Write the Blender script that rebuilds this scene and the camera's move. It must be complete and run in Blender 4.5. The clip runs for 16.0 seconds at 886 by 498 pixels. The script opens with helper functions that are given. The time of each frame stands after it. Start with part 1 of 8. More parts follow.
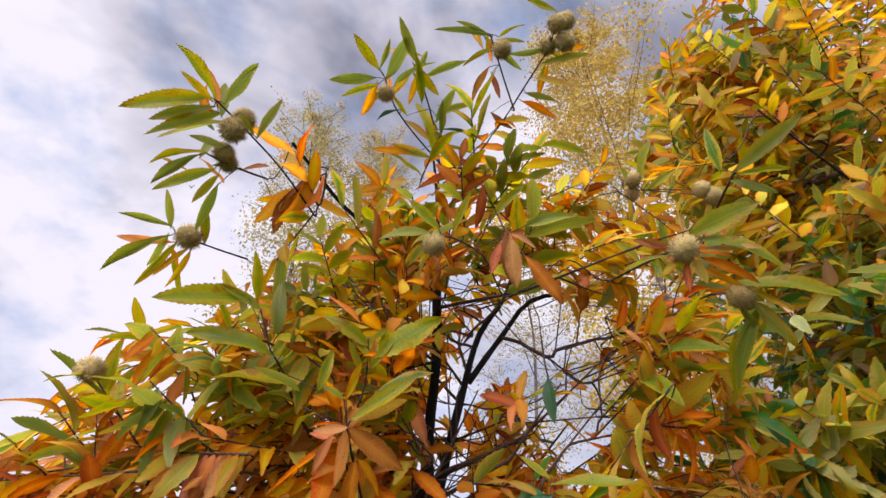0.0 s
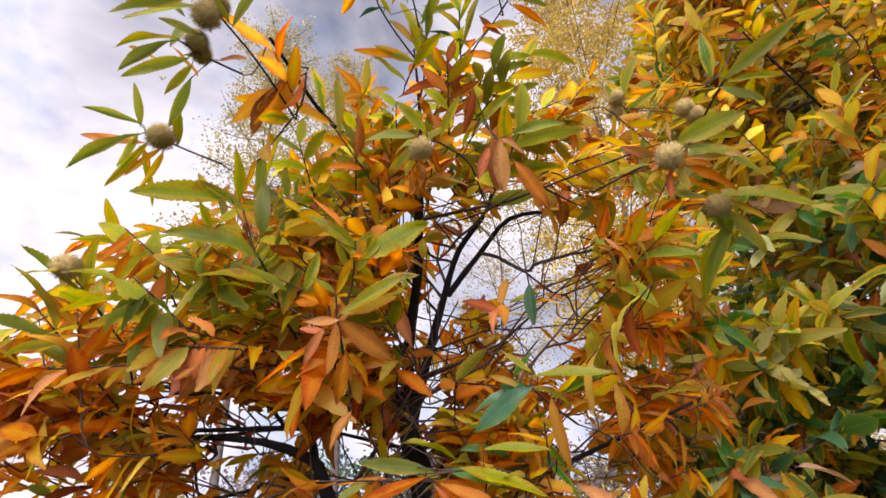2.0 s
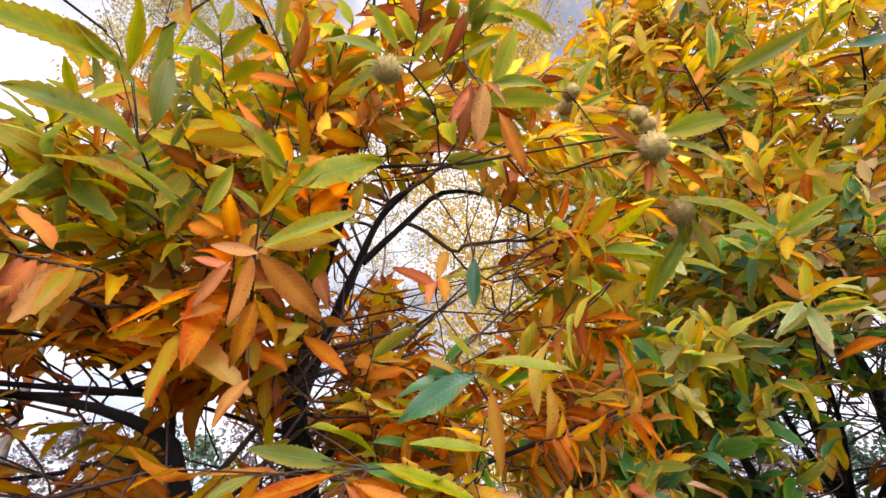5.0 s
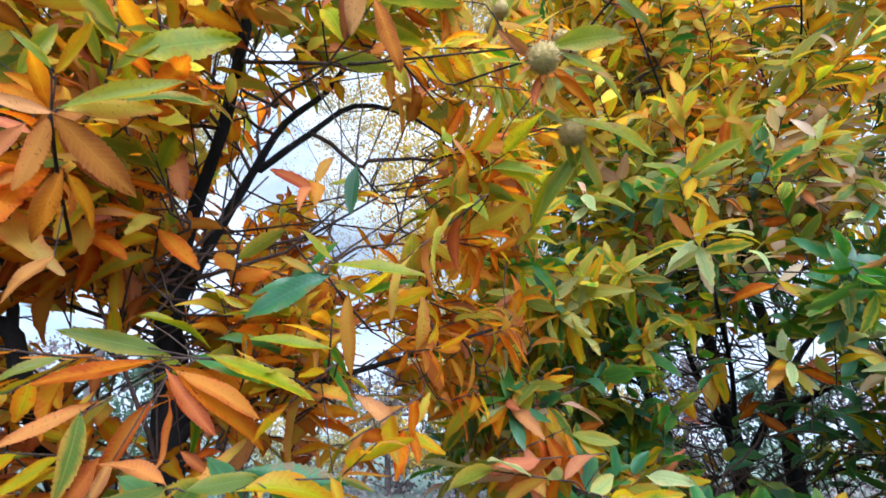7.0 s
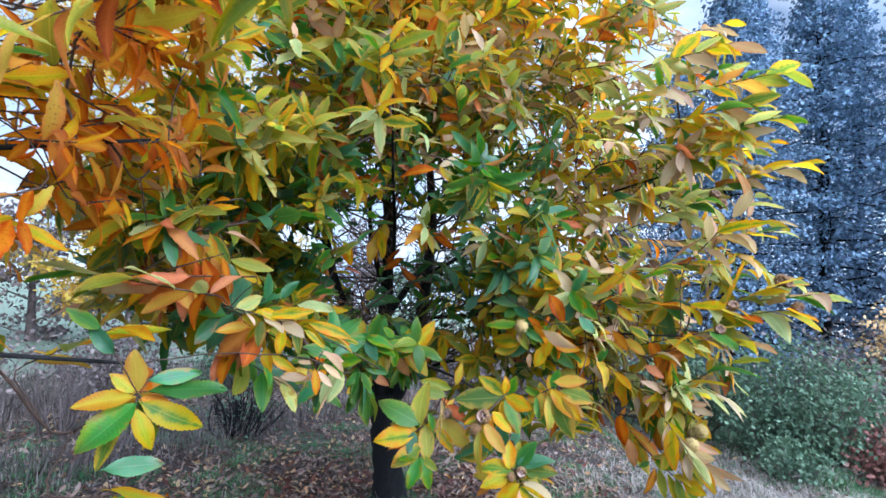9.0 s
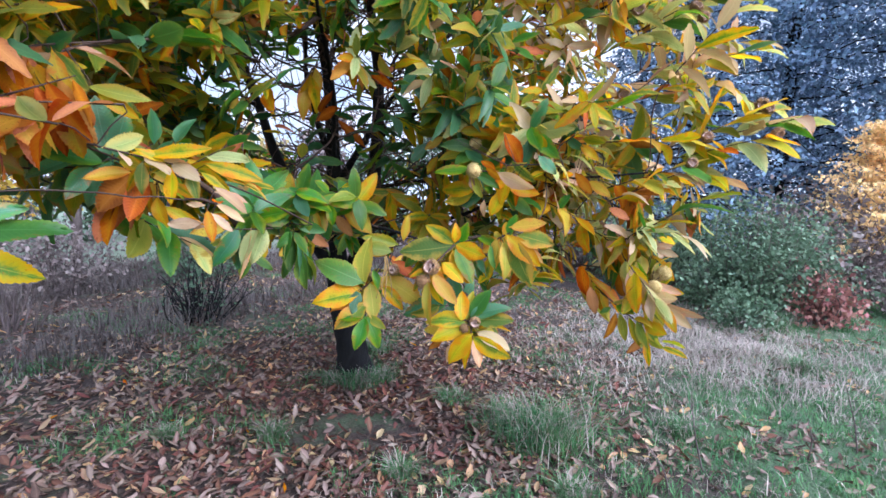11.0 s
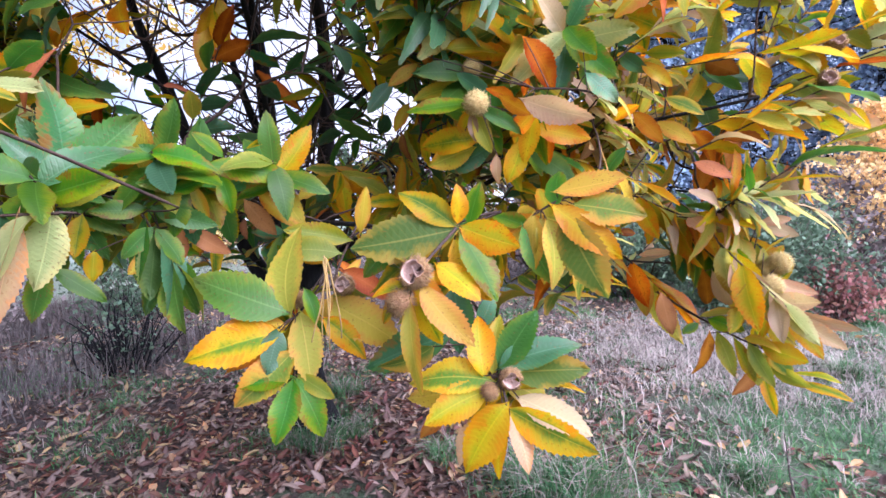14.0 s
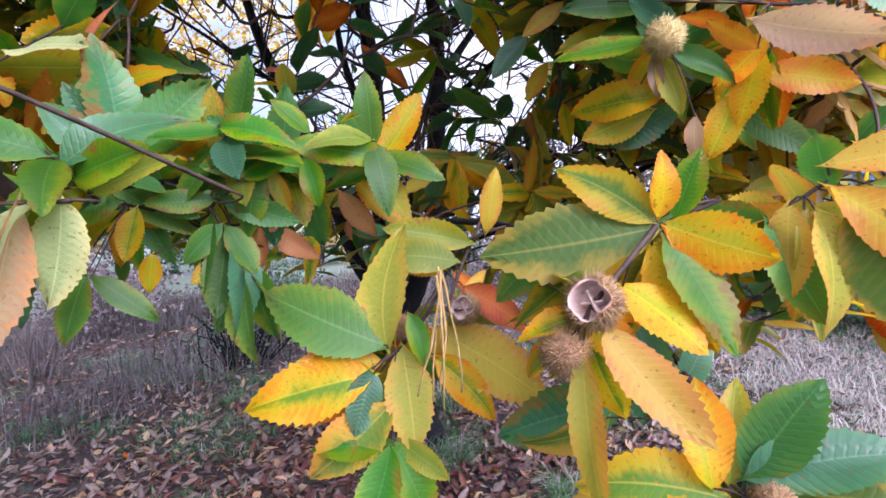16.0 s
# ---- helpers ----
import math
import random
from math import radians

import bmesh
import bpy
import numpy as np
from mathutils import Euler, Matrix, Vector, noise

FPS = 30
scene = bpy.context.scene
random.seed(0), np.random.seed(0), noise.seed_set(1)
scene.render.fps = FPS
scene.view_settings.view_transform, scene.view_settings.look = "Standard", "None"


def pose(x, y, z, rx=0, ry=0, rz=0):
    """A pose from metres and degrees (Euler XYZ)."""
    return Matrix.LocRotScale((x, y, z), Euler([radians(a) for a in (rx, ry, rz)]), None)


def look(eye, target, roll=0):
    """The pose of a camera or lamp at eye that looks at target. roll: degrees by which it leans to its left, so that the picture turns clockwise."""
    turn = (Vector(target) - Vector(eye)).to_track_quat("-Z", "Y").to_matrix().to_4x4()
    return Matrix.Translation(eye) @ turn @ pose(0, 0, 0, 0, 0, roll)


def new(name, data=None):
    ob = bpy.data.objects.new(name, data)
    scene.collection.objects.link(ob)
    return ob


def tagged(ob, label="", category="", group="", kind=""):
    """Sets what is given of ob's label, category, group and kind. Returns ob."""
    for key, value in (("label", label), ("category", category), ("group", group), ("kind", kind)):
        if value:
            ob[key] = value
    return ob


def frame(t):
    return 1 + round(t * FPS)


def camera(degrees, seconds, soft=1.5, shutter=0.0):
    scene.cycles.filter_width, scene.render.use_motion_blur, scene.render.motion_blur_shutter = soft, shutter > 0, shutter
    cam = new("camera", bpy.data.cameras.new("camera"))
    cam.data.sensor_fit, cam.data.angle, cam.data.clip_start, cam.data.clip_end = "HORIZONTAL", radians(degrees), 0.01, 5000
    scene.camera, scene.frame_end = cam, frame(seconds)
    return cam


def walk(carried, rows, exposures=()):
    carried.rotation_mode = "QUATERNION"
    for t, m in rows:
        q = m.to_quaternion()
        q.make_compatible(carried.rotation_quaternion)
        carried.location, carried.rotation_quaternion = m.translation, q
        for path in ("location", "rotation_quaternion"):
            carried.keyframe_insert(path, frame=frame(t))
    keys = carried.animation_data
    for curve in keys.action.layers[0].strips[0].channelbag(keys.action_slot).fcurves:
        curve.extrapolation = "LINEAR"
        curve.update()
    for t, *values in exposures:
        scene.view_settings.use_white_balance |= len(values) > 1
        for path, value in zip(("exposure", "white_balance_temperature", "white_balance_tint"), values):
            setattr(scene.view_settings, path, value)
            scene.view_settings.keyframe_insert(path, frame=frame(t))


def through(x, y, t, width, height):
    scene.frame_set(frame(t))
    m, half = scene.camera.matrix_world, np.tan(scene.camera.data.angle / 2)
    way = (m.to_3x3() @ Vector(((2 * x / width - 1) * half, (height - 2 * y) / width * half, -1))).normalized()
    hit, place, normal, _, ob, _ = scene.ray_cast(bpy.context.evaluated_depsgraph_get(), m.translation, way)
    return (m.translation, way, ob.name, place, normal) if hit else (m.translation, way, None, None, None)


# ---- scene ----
cam = camera(84.3, 16.0, soft=1.5, shutter=0.2)
PATH = [
    (0, (-0.071, 0.016, 1.988), (0.063, 1.614, 3.183), -2.5),
    (0.5, (-0.072, 0.02, 1.987), (0.107, 1.611, 3.186), -2.8),
    (1, (-0.069, 0.034, 1.978), (0.157, 1.64, 3.15), -2.4),
    (1.5, (-0.085, 0.037, 1.959), (0.165, 1.695, 3.05), -2.6),
    (2, (-0.119, 0.071, 1.92), (0.142, 1.801, 2.889), -3.6),
    (2.5, (-0.157, 0.209, 1.897), (0.11, 1.961, 2.824), -3.4),
    (3, (-0.15, 0.33, 1.917), (0.146, 2.06, 2.875), -2.4),
    (3.5, (-0.159, 0.351, 1.927), (0.306, 2.053, 2.869), -2.2),
    (4, (-0.226, 0.353, 1.938), (0.415, 2.005, 2.866), -2.0),
    (4.2, (-0.247, 0.358, 1.943), (0.453, 1.985, 2.872), -1.9),
    (6.3, (-0.099, 0.353, 1.967), (0.658, 1.962, 2.883), 0.5),
    (6.5, (-0.072, 0.343, 1.949), (0.725, 1.949, 2.836), 0.5),
    (7, (0.0, 0.323, 1.898), (0.916, 1.951, 2.611), 1.2),
    (7.5, (0.038, 0.288, 1.849), (1.122, 1.871, 2.412), 2.0),
    (8, (-0.002, 0.233, 1.839), (1.342, 1.64, 2.301), 2.5),
    (8.5, (0.002, 0.182, 1.811), (1.622, 1.295, 2.176), 3.7),
    (9, (0.033, 0.148, 1.788), (1.799, 1.054, 2.034), 4.4),
    (9.5, (0.106, 0.147, 1.763), (1.893, 1.036, 1.891), 3.2),
    (10, (0.193, 0.14, 1.733), (1.962, 1.073, 1.722), 2.5),
    (10.2, (0.233, 0.136, 1.715), (2.002, 1.064, 1.629), 2.5),
    (12.3, (0.692, 0.302, 1.467), (2.581, 0.899, 1.198), -0.8),
    (12.5, (0.776, 0.307, 1.454), (2.649, 0.955, 1.184), -0.7),
    (13, (0.92, 0.318, 1.446), (2.772, 1.013, 1.153), -0.5),
    (13.5, (1.06, 0.435, 1.455), (2.939, 1.084, 1.242), -1.7),
    (14, (1.175, 0.57, 1.467), (3.061, 1.224, 1.33), -2.0),
    (14.5, (1.262, 0.653, 1.457), (3.092, 1.45, 1.34), -1.4),
    (15, (1.415, 0.714, 1.453), (3.164, 1.682, 1.407), -0.7),
    (15.5, (1.488, 0.74, 1.456), (3.227, 1.727, 1.423), -1.2),
    (16, (1.477, 0.776, 1.455), (3.183, 1.815, 1.341), -1.9),
]
EXPOSURES = [(0.0, -0.22, 6550, 29), (4.2, 0.26, 6900, 28), (6.5, 0.34, 5450, 17), (8.5, 0.38, 5250, 12), (10.0, 0.42, 5350, 17), (12.3, 0.58, 5750, 25), (13.8, 0.75, 5750, 33), (16.0, 0.64, 5650, 34)]
walk(cam, [(t, look(eye, target, roll)) for t, eye, target, roll in PATH], EXPOSURES)

# ---- daylight: a bright, broken overcast with the sun behind thin cloud ----
SUN_ELEVATION, SUN_BEARING = 33.0, 203.0      # degrees above the ground; bearing clockwise from +y
world = bpy.data.worlds.new("sky")
scene.world = world
world.use_nodes = True
wt = world.node_tree
wt.nodes.clear()


def wnode(kind, **sockets):
    n = wt.nodes.new(kind)
    for key, value in sockets.items():
        n.inputs[key].default_value = value
    return n


w_out = wnode("ShaderNodeOutputWorld")
w_bg = wnode("ShaderNodeBackground", Strength=0.1)
w_sky = wt.nodes.new("ShaderNodeTexSky")
w_sky.sky_type, w_sky.sun_disc = "NISHITA", False
w_sky.sun_elevation, w_sky.sun_rotation = radians(SUN_ELEVATION), radians(SUN_BEARING)
w_coord = wt.nodes.new("ShaderNodeTexCoord")
w_map = wt.nodes.new("ShaderNodeMapping")
w_map.inputs["Scale"].default_value = (1.0, 1.0, 1.6)
w_map.inputs["Location"].default_value = (0.35, 0.1, 0.2)
w_big = wnode("ShaderNodeTexNoise", Scale=1.7, Detail=5.0, Roughness=0.5, Distortion=0.4)
w_fine = wnode("ShaderNodeTexNoise", Scale=5.0, Detail=6.0, Roughness=0.55)
w_cover = wt.nodes.new("ShaderNodeValToRGB")      # how much cloud hides the blue
w_cover.color_ramp.elements[0].position, w_cover.color_ramp.elements[0].color = 0.36, (0.25, 0.25, 0.25, 1)
w_cover.color_ramp.elements[1].position, w_cover.color_ramp.elements[1].color = 0.52, (1, 1, 1, 1)
w_cloud = wt.nodes.new("ShaderNodeValToRGB")      # cloud brightness, grey bellies to white
w_cloud.color_ramp.elements[0].position, w_cloud.color_ramp.elements[0].color = 0.30, (5.0, 6.9, 9.2, 1)
w_cloud.color_ramp.elements[1].position, w_cloud.color_ramp.elements[1].color = 0.54, (10.1, 10.8, 11.2, 1)
w_mix = wt.nodes.new("ShaderNodeMix")
w_mix.data_type = "RGBA"
# the cloud is far brighter on the side where the sun stands behind it
flat = math.cos(radians(SUN_ELEVATION))
sun_from = Vector((math.sin(radians(SUN_BEARING)) * flat, math.cos(radians(SUN_BEARING)) * flat, math.sin(radians(SUN_ELEVATION))))
w_dot = wt.nodes.new("ShaderNodeVectorMath")
w_dot.operation = "DOT_PRODUCT"
w_dot.inputs[1].default_value = sun_from
w_near = wnode("ShaderNodeMapRange")
w_near.interpolation_type = "SMOOTHSTEP"
for w_key, w_value in (("From Min", 0.25), ("From Max", 1.0), ("To Min", 1.0), ("To Max", 4.5)):
    w_near.inputs[w_key].default_value = w_value
w_lit = wt.nodes.new("ShaderNodeVectorMath")
w_lit.operation = "SCALE"
wt.links.new(w_coord.outputs["Generated"], w_dot.inputs[0])
wt.links.new(w_dot.outputs["Value"], w_near.inputs["Value"])
wt.links.new(w_near.outputs["Result"], w_lit.inputs["Scale"])
for a, b in ((w_coord.outputs["Generated"], w_map.inputs["Vector"]), (w_map.outputs["Vector"], w_big.inputs["Vector"]),
             (w_map.outputs["Vector"], w_fine.inputs["Vector"]), (w_big.outputs["Fac"], w_cover.inputs["Fac"]),
             (w_fine.outputs["Fac"], w_cloud.inputs["Fac"]), (w_cover.outputs["Color"], w_mix.inputs["Factor"]),
             (w_sky.outputs["Color"], w_mix.inputs["A"]), (w_cloud.outputs["Color"], w_lit.inputs[0]), (w_lit.outputs["Vector"], w_mix.inputs["B"]),
             (w_mix.outputs["Result"], w_bg.inputs["Color"]), (w_bg.outputs["Background"], w_out.inputs["Surface"])):
    wt.links.new(a, b)

sun_data = bpy.data.lights.new("sun", "SUN")
sun_data.energy, sun_data.angle, sun_data.color = 3.4, radians(24), (1.0, 0.96, 0.9)
sun = new("sun", sun_data)
sun.matrix_world = look(sun_from * 30, (0, 0, 0))

# ---- materials ----
def node_material(name):
    m = bpy.data.materials.new(name)
    m.use_nodes = True
    t = m.node_tree
    t.nodes.clear()
    return m, t


def add(t, kind, links=(), **sockets):
    n = t.nodes.new(kind)
    for key, value in sockets.items():
        n.inputs[key.replace("_", " ")].default_value = value
    for src, key in links:
        t.links.new(src, n.inputs[key])
    return n


def maths(t, op, a, b=None, clamp=False):
    n = t.nodes.new("ShaderNodeMath")
    n.operation, n.use_clamp = op, clamp
    for i, v in enumerate((a, b)):
        if v is None:
            continue
        if isinstance(v, (int, float)):
            n.inputs[i].default_value = v
        else:
            t.links.new(v, n.inputs[i])
    return n.outputs[0]


def mix_rgb(t, fac, a, b, blend="MIX"):
    n = t.nodes.new("ShaderNodeMix")
    n.data_type, n.blend_type = "RGBA", blend
    for key, v in (("Factor", fac), ("A", a), ("B", b)):
        if isinstance(v, (int, float)):
            n.inputs[key].default_value = v
        elif isinstance(v, tuple):
            n.inputs[key].default_value = (*v, 1)
        else:
            t.links.new(v, n.inputs[key])
    return n.outputs["Result"]


def ramp(t, fac, *stops):
    n = t.nodes.new("ShaderNodeValToRGB")
    e = n.color_ramp.elements
    while len(e) < len(stops):
        e.new(0.5)
    for el, (p, c) in zip(e, stops):
        el.position, el.color = p, ((*c, 1) if isinstance(c, tuple) else (c, c, c, 1))
    t.links.new(fac, n.inputs["Fac"])
    return n.outputs["Color"]


def leaf_material(name, rib, blade, edge, spot, vary=0.035, rough=0.42, through=0.55, wear=0.5, shine=0.3):
    """A chestnut leaf: colour runs from the midrib over the blade to the toothed edge, with pinnate veins,
    brown spots and a shade of its own for each leaf."""
    m, t = node_material(name)
    uv = add(t, "ShaderNodeUVMap")
    sep = add(t, "ShaderNodeSeparateXYZ", [(uv.outputs["UV"], "Vector")])
    across = maths(t, "ABSOLUTE", maths(t, "MULTIPLY", maths(t, "SUBTRACT", sep.outputs["X"], 0.5), 2.0))
    along = sep.outputs["Y"]
    info = add(t, "ShaderNodeObjectInfo")
    geo = add(t, "ShaderNodeNewGeometry")
    rnd = maths(t, "FRACT", maths(t, "ADD", info.outputs["Random"], geo.outputs["Random Per Island"]))
    rnd2 = maths(t, "FRACT", maths(t, "MULTIPLY", rnd, 7.31))
    rnd3 = maths(t, "FRACT", maths(t, "MULTIPLY", rnd, 23.7))
    blot = add(t, "ShaderNodeTexNoise", [(geo.outputs["Position"], "Vector")], Scale=26.0, Detail=4.0, Roughness=0.6)
    fine = add(t, "ShaderNodeTexNoise", [(geo.outputs["Position"], "Vector")], Scale=190.0, Detail=3.0)
    # pinnate veins slant forward to the edge
    slant = maths(t, "SUBTRACT", maths(t, "MULTIPLY", along, 1.0), maths(t, "MULTIPLY", across, 0.13))
    slant = maths(t, "ADD", slant, maths(t, "MULTIPLY", blot.outputs["Fac"], 0.05))
    wave = maths(t, "SINE", maths(t, "MULTIPLY", slant, 98.0))
    vein = maths(t, "POWER", maths(t, "MULTIPLY", maths(t, "ADD", wave, 1.0), 0.5), 5.0)
    midrib = maths(t, "SUBTRACT", 1.0, maths(t, "MULTIPLY", across, 16.0), True)
    # colour turns from the edge inwards, farther in some leaves
    turn = maths(t, "ADD", across, maths(t, "MULTIPLY", maths(t, "SUBTRACT", blot.outputs["Fac"], 0.5), 1.5))
    turn = maths(t, "ADD", turn, maths(t, "MULTIPLY", maths(t, "SUBTRACT", rnd2, 0.5), 0.7))
    turn = maths(t, "ADD", turn, maths(t, "MULTIPLY", vein, -0.12))
    # one half of the blade may be farther on than the other
    half_side = maths(t, "SUBTRACT", maths(t, "MULTIPLY", maths(t, "GREATER_THAN", sep.outputs["X"], 0.5), 2.0), 1.0)
    turn = maths(t, "ADD", turn, maths(t, "MULTIPLY", maths(t, "MULTIPLY", half_side, maths(t, "SUBTRACT", rnd3, 0.5)), 0.55))
    col = ramp(t, turn, (0.12, rib), (0.55, blade), (1.0, edge))
    # brown spots and dry tips
    spots = maths(t, "GREATER_THAN", maths(t, "ADD", fine.outputs["Fac"], maths(t, "MULTIPLY", rnd3, 0.07)), 0.70)
    col = mix_rgb(t, maths(t, "MULTIPLY", spots, wear), col, spot)
    # dried patches that run in from the margin between the veins
    dry = maths(t, "ADD", maths(t, "MULTIPLY", across, 0.22), maths(t, "ADD", blot.outputs["Fac"], maths(t, "MULTIPLY", rnd2, 0.16)))
    dry = maths(t, "MULTIPLY", maths(t, "SUBTRACT", maths(t, "SUBTRACT", dry, maths(t, "MULTIPLY", vein, 0.05)), 0.79, True), 9.0, True)
    col = mix_rgb(t, maths(t, "MULTIPLY", dry, wear * 1.4), col, tuple(c * 1.5 + 0.4 * b * b for c, b in zip(spot, blade)))
    tip = maths(t, "MULTIPLY", maths(t, "SUBTRACT", maths(t, "ADD", along, maths(t, "MULTIPLY", rnd3, 0.35)), 1.02, True), 2.5, True)
    col = mix_rgb(t, maths(t, "MULTIPLY", tip, wear), col, spot)
    col = mix_rgb(t, maths(t, "MULTIPLY", maths(t, "MAXIMUM", midrib, maths(t, "MULTIPLY", vein, 0.13)), 0.40), col,
                  tuple(min(1.0, c * 1.5 + 0.06) for c in blade))
    hsv = add(t, "ShaderNodeHueSaturation", [(col, "Color")])
    t.links.new(maths(t, "ADD", 0.5 - vary / 2, maths(t, "MULTIPLY", rnd, vary)), hsv.inputs["Hue"])
    t.links.new(maths(t, "ADD", 0.66, maths(t, "MULTIPLY", rnd3, 0.52)), hsv.inputs["Value"])
    t.links.new(maths(t, "ADD", 0.92, maths(t, "MULTIPLY", rnd2, 0.22)), hsv.inputs["Saturation"])
    col = hsv.outputs["Color"]
    height = maths(t, "ADD", maths(t, "MULTIPLY", vein, -0.8), maths(t, "MULTIPLY", fine.outputs["Fac"], 0.5))
    bump = add(t, "ShaderNodeBump", [(height, "Height")], Strength=0.2, Distance=0.002)
    face = add(t, "ShaderNodeBsdfPrincipled", [(col, "Base Color"), (bump.outputs["Normal"], "Normal")], Roughness=rough)
    face.inputs["Specular IOR Level"].default_value = shine
    glow = add(t, "ShaderNodeBsdfTranslucent", [(mix_rgb(t, 1.0, col, (1.0, 0.96, 0.7), "MULTIPLY"), "Color")])
    both = add(t, "ShaderNodeMixShader", [(face.outputs[0], 1), (glow.outputs[0], 2)])
    both.inputs[0].default_value = through
    out = add(t, "ShaderNodeOutputMaterial", [(both.outputs[0], "Surface")])
    return m


BROWN_SPOT = (0.16, 0.06, 0.02)
LEAF = {
    "green": leaf_material("leaf_green", (0.05, 0.175, 0.02), (0.075, 0.215, 0.02), (0.19, 0.29, 0.02), BROWN_SPOT, rough=0.45, shine=0.35),
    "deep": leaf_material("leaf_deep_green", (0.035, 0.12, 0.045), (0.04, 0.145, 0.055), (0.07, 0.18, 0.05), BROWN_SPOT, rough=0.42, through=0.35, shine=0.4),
    "olive": leaf_material("leaf_olive", (0.20, 0.26, 0.02), (0.29, 0.30, 0.02), (0.44, 0.34, 0.02), BROWN_SPOT, through=0.62),
    "turning": leaf_material("leaf_turning", (0.13, 0.25, 0.03), (0.54, 0.41, 0.03), (0.66, 0.38, 0.025), (0.40, 0.15, 0.02), through=0.66, wear=0.62),
    "yellow": leaf_material("leaf_yellow", (0.46, 0.46, 0.03), (0.65, 0.455, 0.025), (0.66, 0.35, 0.025), (0.40, 0.15, 0.02), through=0.66, wear=0.62),
    "gold": leaf_material("leaf_gold", (0.70, 0.50, 0.03), (0.74, 0.40, 0.03), (0.68, 0.28, 0.025), (0.36, 0.13, 0.02), through=0.66, wear=0.62),
    "orange": leaf_material("leaf_orange", (0.76, 0.33, 0.025), (0.72, 0.245, 0.02), (0.60, 0.165, 0.02), (0.24, 0.07, 0.02), rough=0.6, shine=0.2, through=0.7),
    "brown": leaf_material("leaf_brown", (0.52, 0.19, 0.05), (0.44, 0.145, 0.040), (0.32, 0.095, 0.032), (0.14, 0.05, 0.02), rough=0.6, through=0.4, shine=0.2),
    "beige": leaf_material("leaf_beige", (0.52, 0.38, 0.22), (0.53, 0.36, 0.22), (0.47, 0.30, 0.19), (0.40, 0.21, 0.11), rough=0.6, through=0.45),
    "lime": leaf_material("leaf_lime", (0.22, 0.28, 0.02), (0.31, 0.32, 0.02), (0.47, 0.37, 0.02), BROWN_SPOT, through=0.62),
    # pale blade colour that also stands for light on the outer leaves
    "celadon": leaf_material("leaf_celadon", (0.42, 0.50, 0.18), (0.56, 0.56, 0.22), (0.68, 0.58, 0.22), BROWN_SPOT, rough=0.5),
    "litter": leaf_material("leaf_litter", (0.135, 0.084, 0.07), (0.098, 0.06, 0.051), (0.07, 0.043, 0.036), (0.055, 0.035, 0.027), rough=0.9, through=0.1),
    "litter_red": leaf_material("leaf_litter_red", (0.17, 0.075, 0.056), (0.13, 0.056, 0.043), (0.105, 0.046, 0.036), (0.10, 0.04, 0.03), rough=0.9, through=0.1),
    "litter_pale": leaf_material("leaf_litter_pale", (0.26, 0.19, 0.16), (0.205, 0.15, 0.125), (0.145, 0.105, 0.088), (0.18, 0.12, 0.09), rough=0.9, through=0.1),
}
LEAF_KEYS = list(LEAF)


def plain_material(name, dark, light, scale=20.0, rough=0.7, bump=0.4, stretch=(1, 1, 1), through=0.0, vary=0.0, big=1.5):
    """A rough natural surface with variation at two scales and fine relief; vary gives each piece its own shade."""
    m, t = node_material(name)
    coord = add(t, "ShaderNodeTexCoord")
    mp = add(t, "ShaderNodeMapping", [(coord.outputs["Object"], "Vector")], Scale=stretch)
    n1 = add(t, "ShaderNodeTexNoise", [(mp.outputs["Vector"], "Vector")], Scale=scale, Detail=6.0, Roughness=0.65)
    n2 = add(t, "ShaderNodeTexNoise", [(coord.outputs["Object"], "Vector")], Scale=big, Detail=3.0)
    fac = maths(t, "ADD", maths(t, "MULTIPLY", n1.outputs["Fac"], 0.65), maths(t, "MULTIPLY", n2.outputs["Fac"], 0.35))
    col = ramp(t, fac, (0.36, dark), (0.64, light))
    if vary:
        info = add(t, "ShaderNodeObjectInfo")
        geo = add(t, "ShaderNodeNewGeometry")
        rnd = maths(t, "FRACT", maths(t, "ADD", info.outputs["Random"], geo.outputs["Random Per Island"]))
        hsv = add(t, "ShaderNodeHueSaturation", [(col, "Color")])
        t.links.new(maths(t, "ADD", 1 - vary, maths(t, "MULTIPLY", rnd, 2 * vary)), hsv.inputs["Value"])
        t.links.new(maths(t, "ADD", 0.5 - vary * 0.06, maths(t, "MULTIPLY", maths(t, "FRACT", maths(t, "MULTIPLY", rnd, 9.7)), vary * 0.12)), hsv.inputs["Hue"])
        col = hsv.outputs["Color"]
    b = add(t, "ShaderNodeBump", [(n1.outputs["Fac"], "Height")], Strength=bump, Distance=0.01)
    face = add(t, "ShaderNodeBsdfPrincipled", [(col, "Base Color"), (b.outputs["Normal"], "Normal")], Roughness=rough)
    face.inputs["Specular IOR Level"].default_value = 0.3
    shader = face.outputs[0]
    if through:
        tr = add(t, "ShaderNodeBsdfTranslucent", [(col, "Color")])
        mx = add(t, "ShaderNodeMixShader", [(shader, 1), (tr.outputs[0], 2)])
        mx.inputs[0].default_value = through
        shader = mx.outputs[0]
    add(t, "ShaderNodeOutputMaterial", [(shader, "Surface")])
    return m


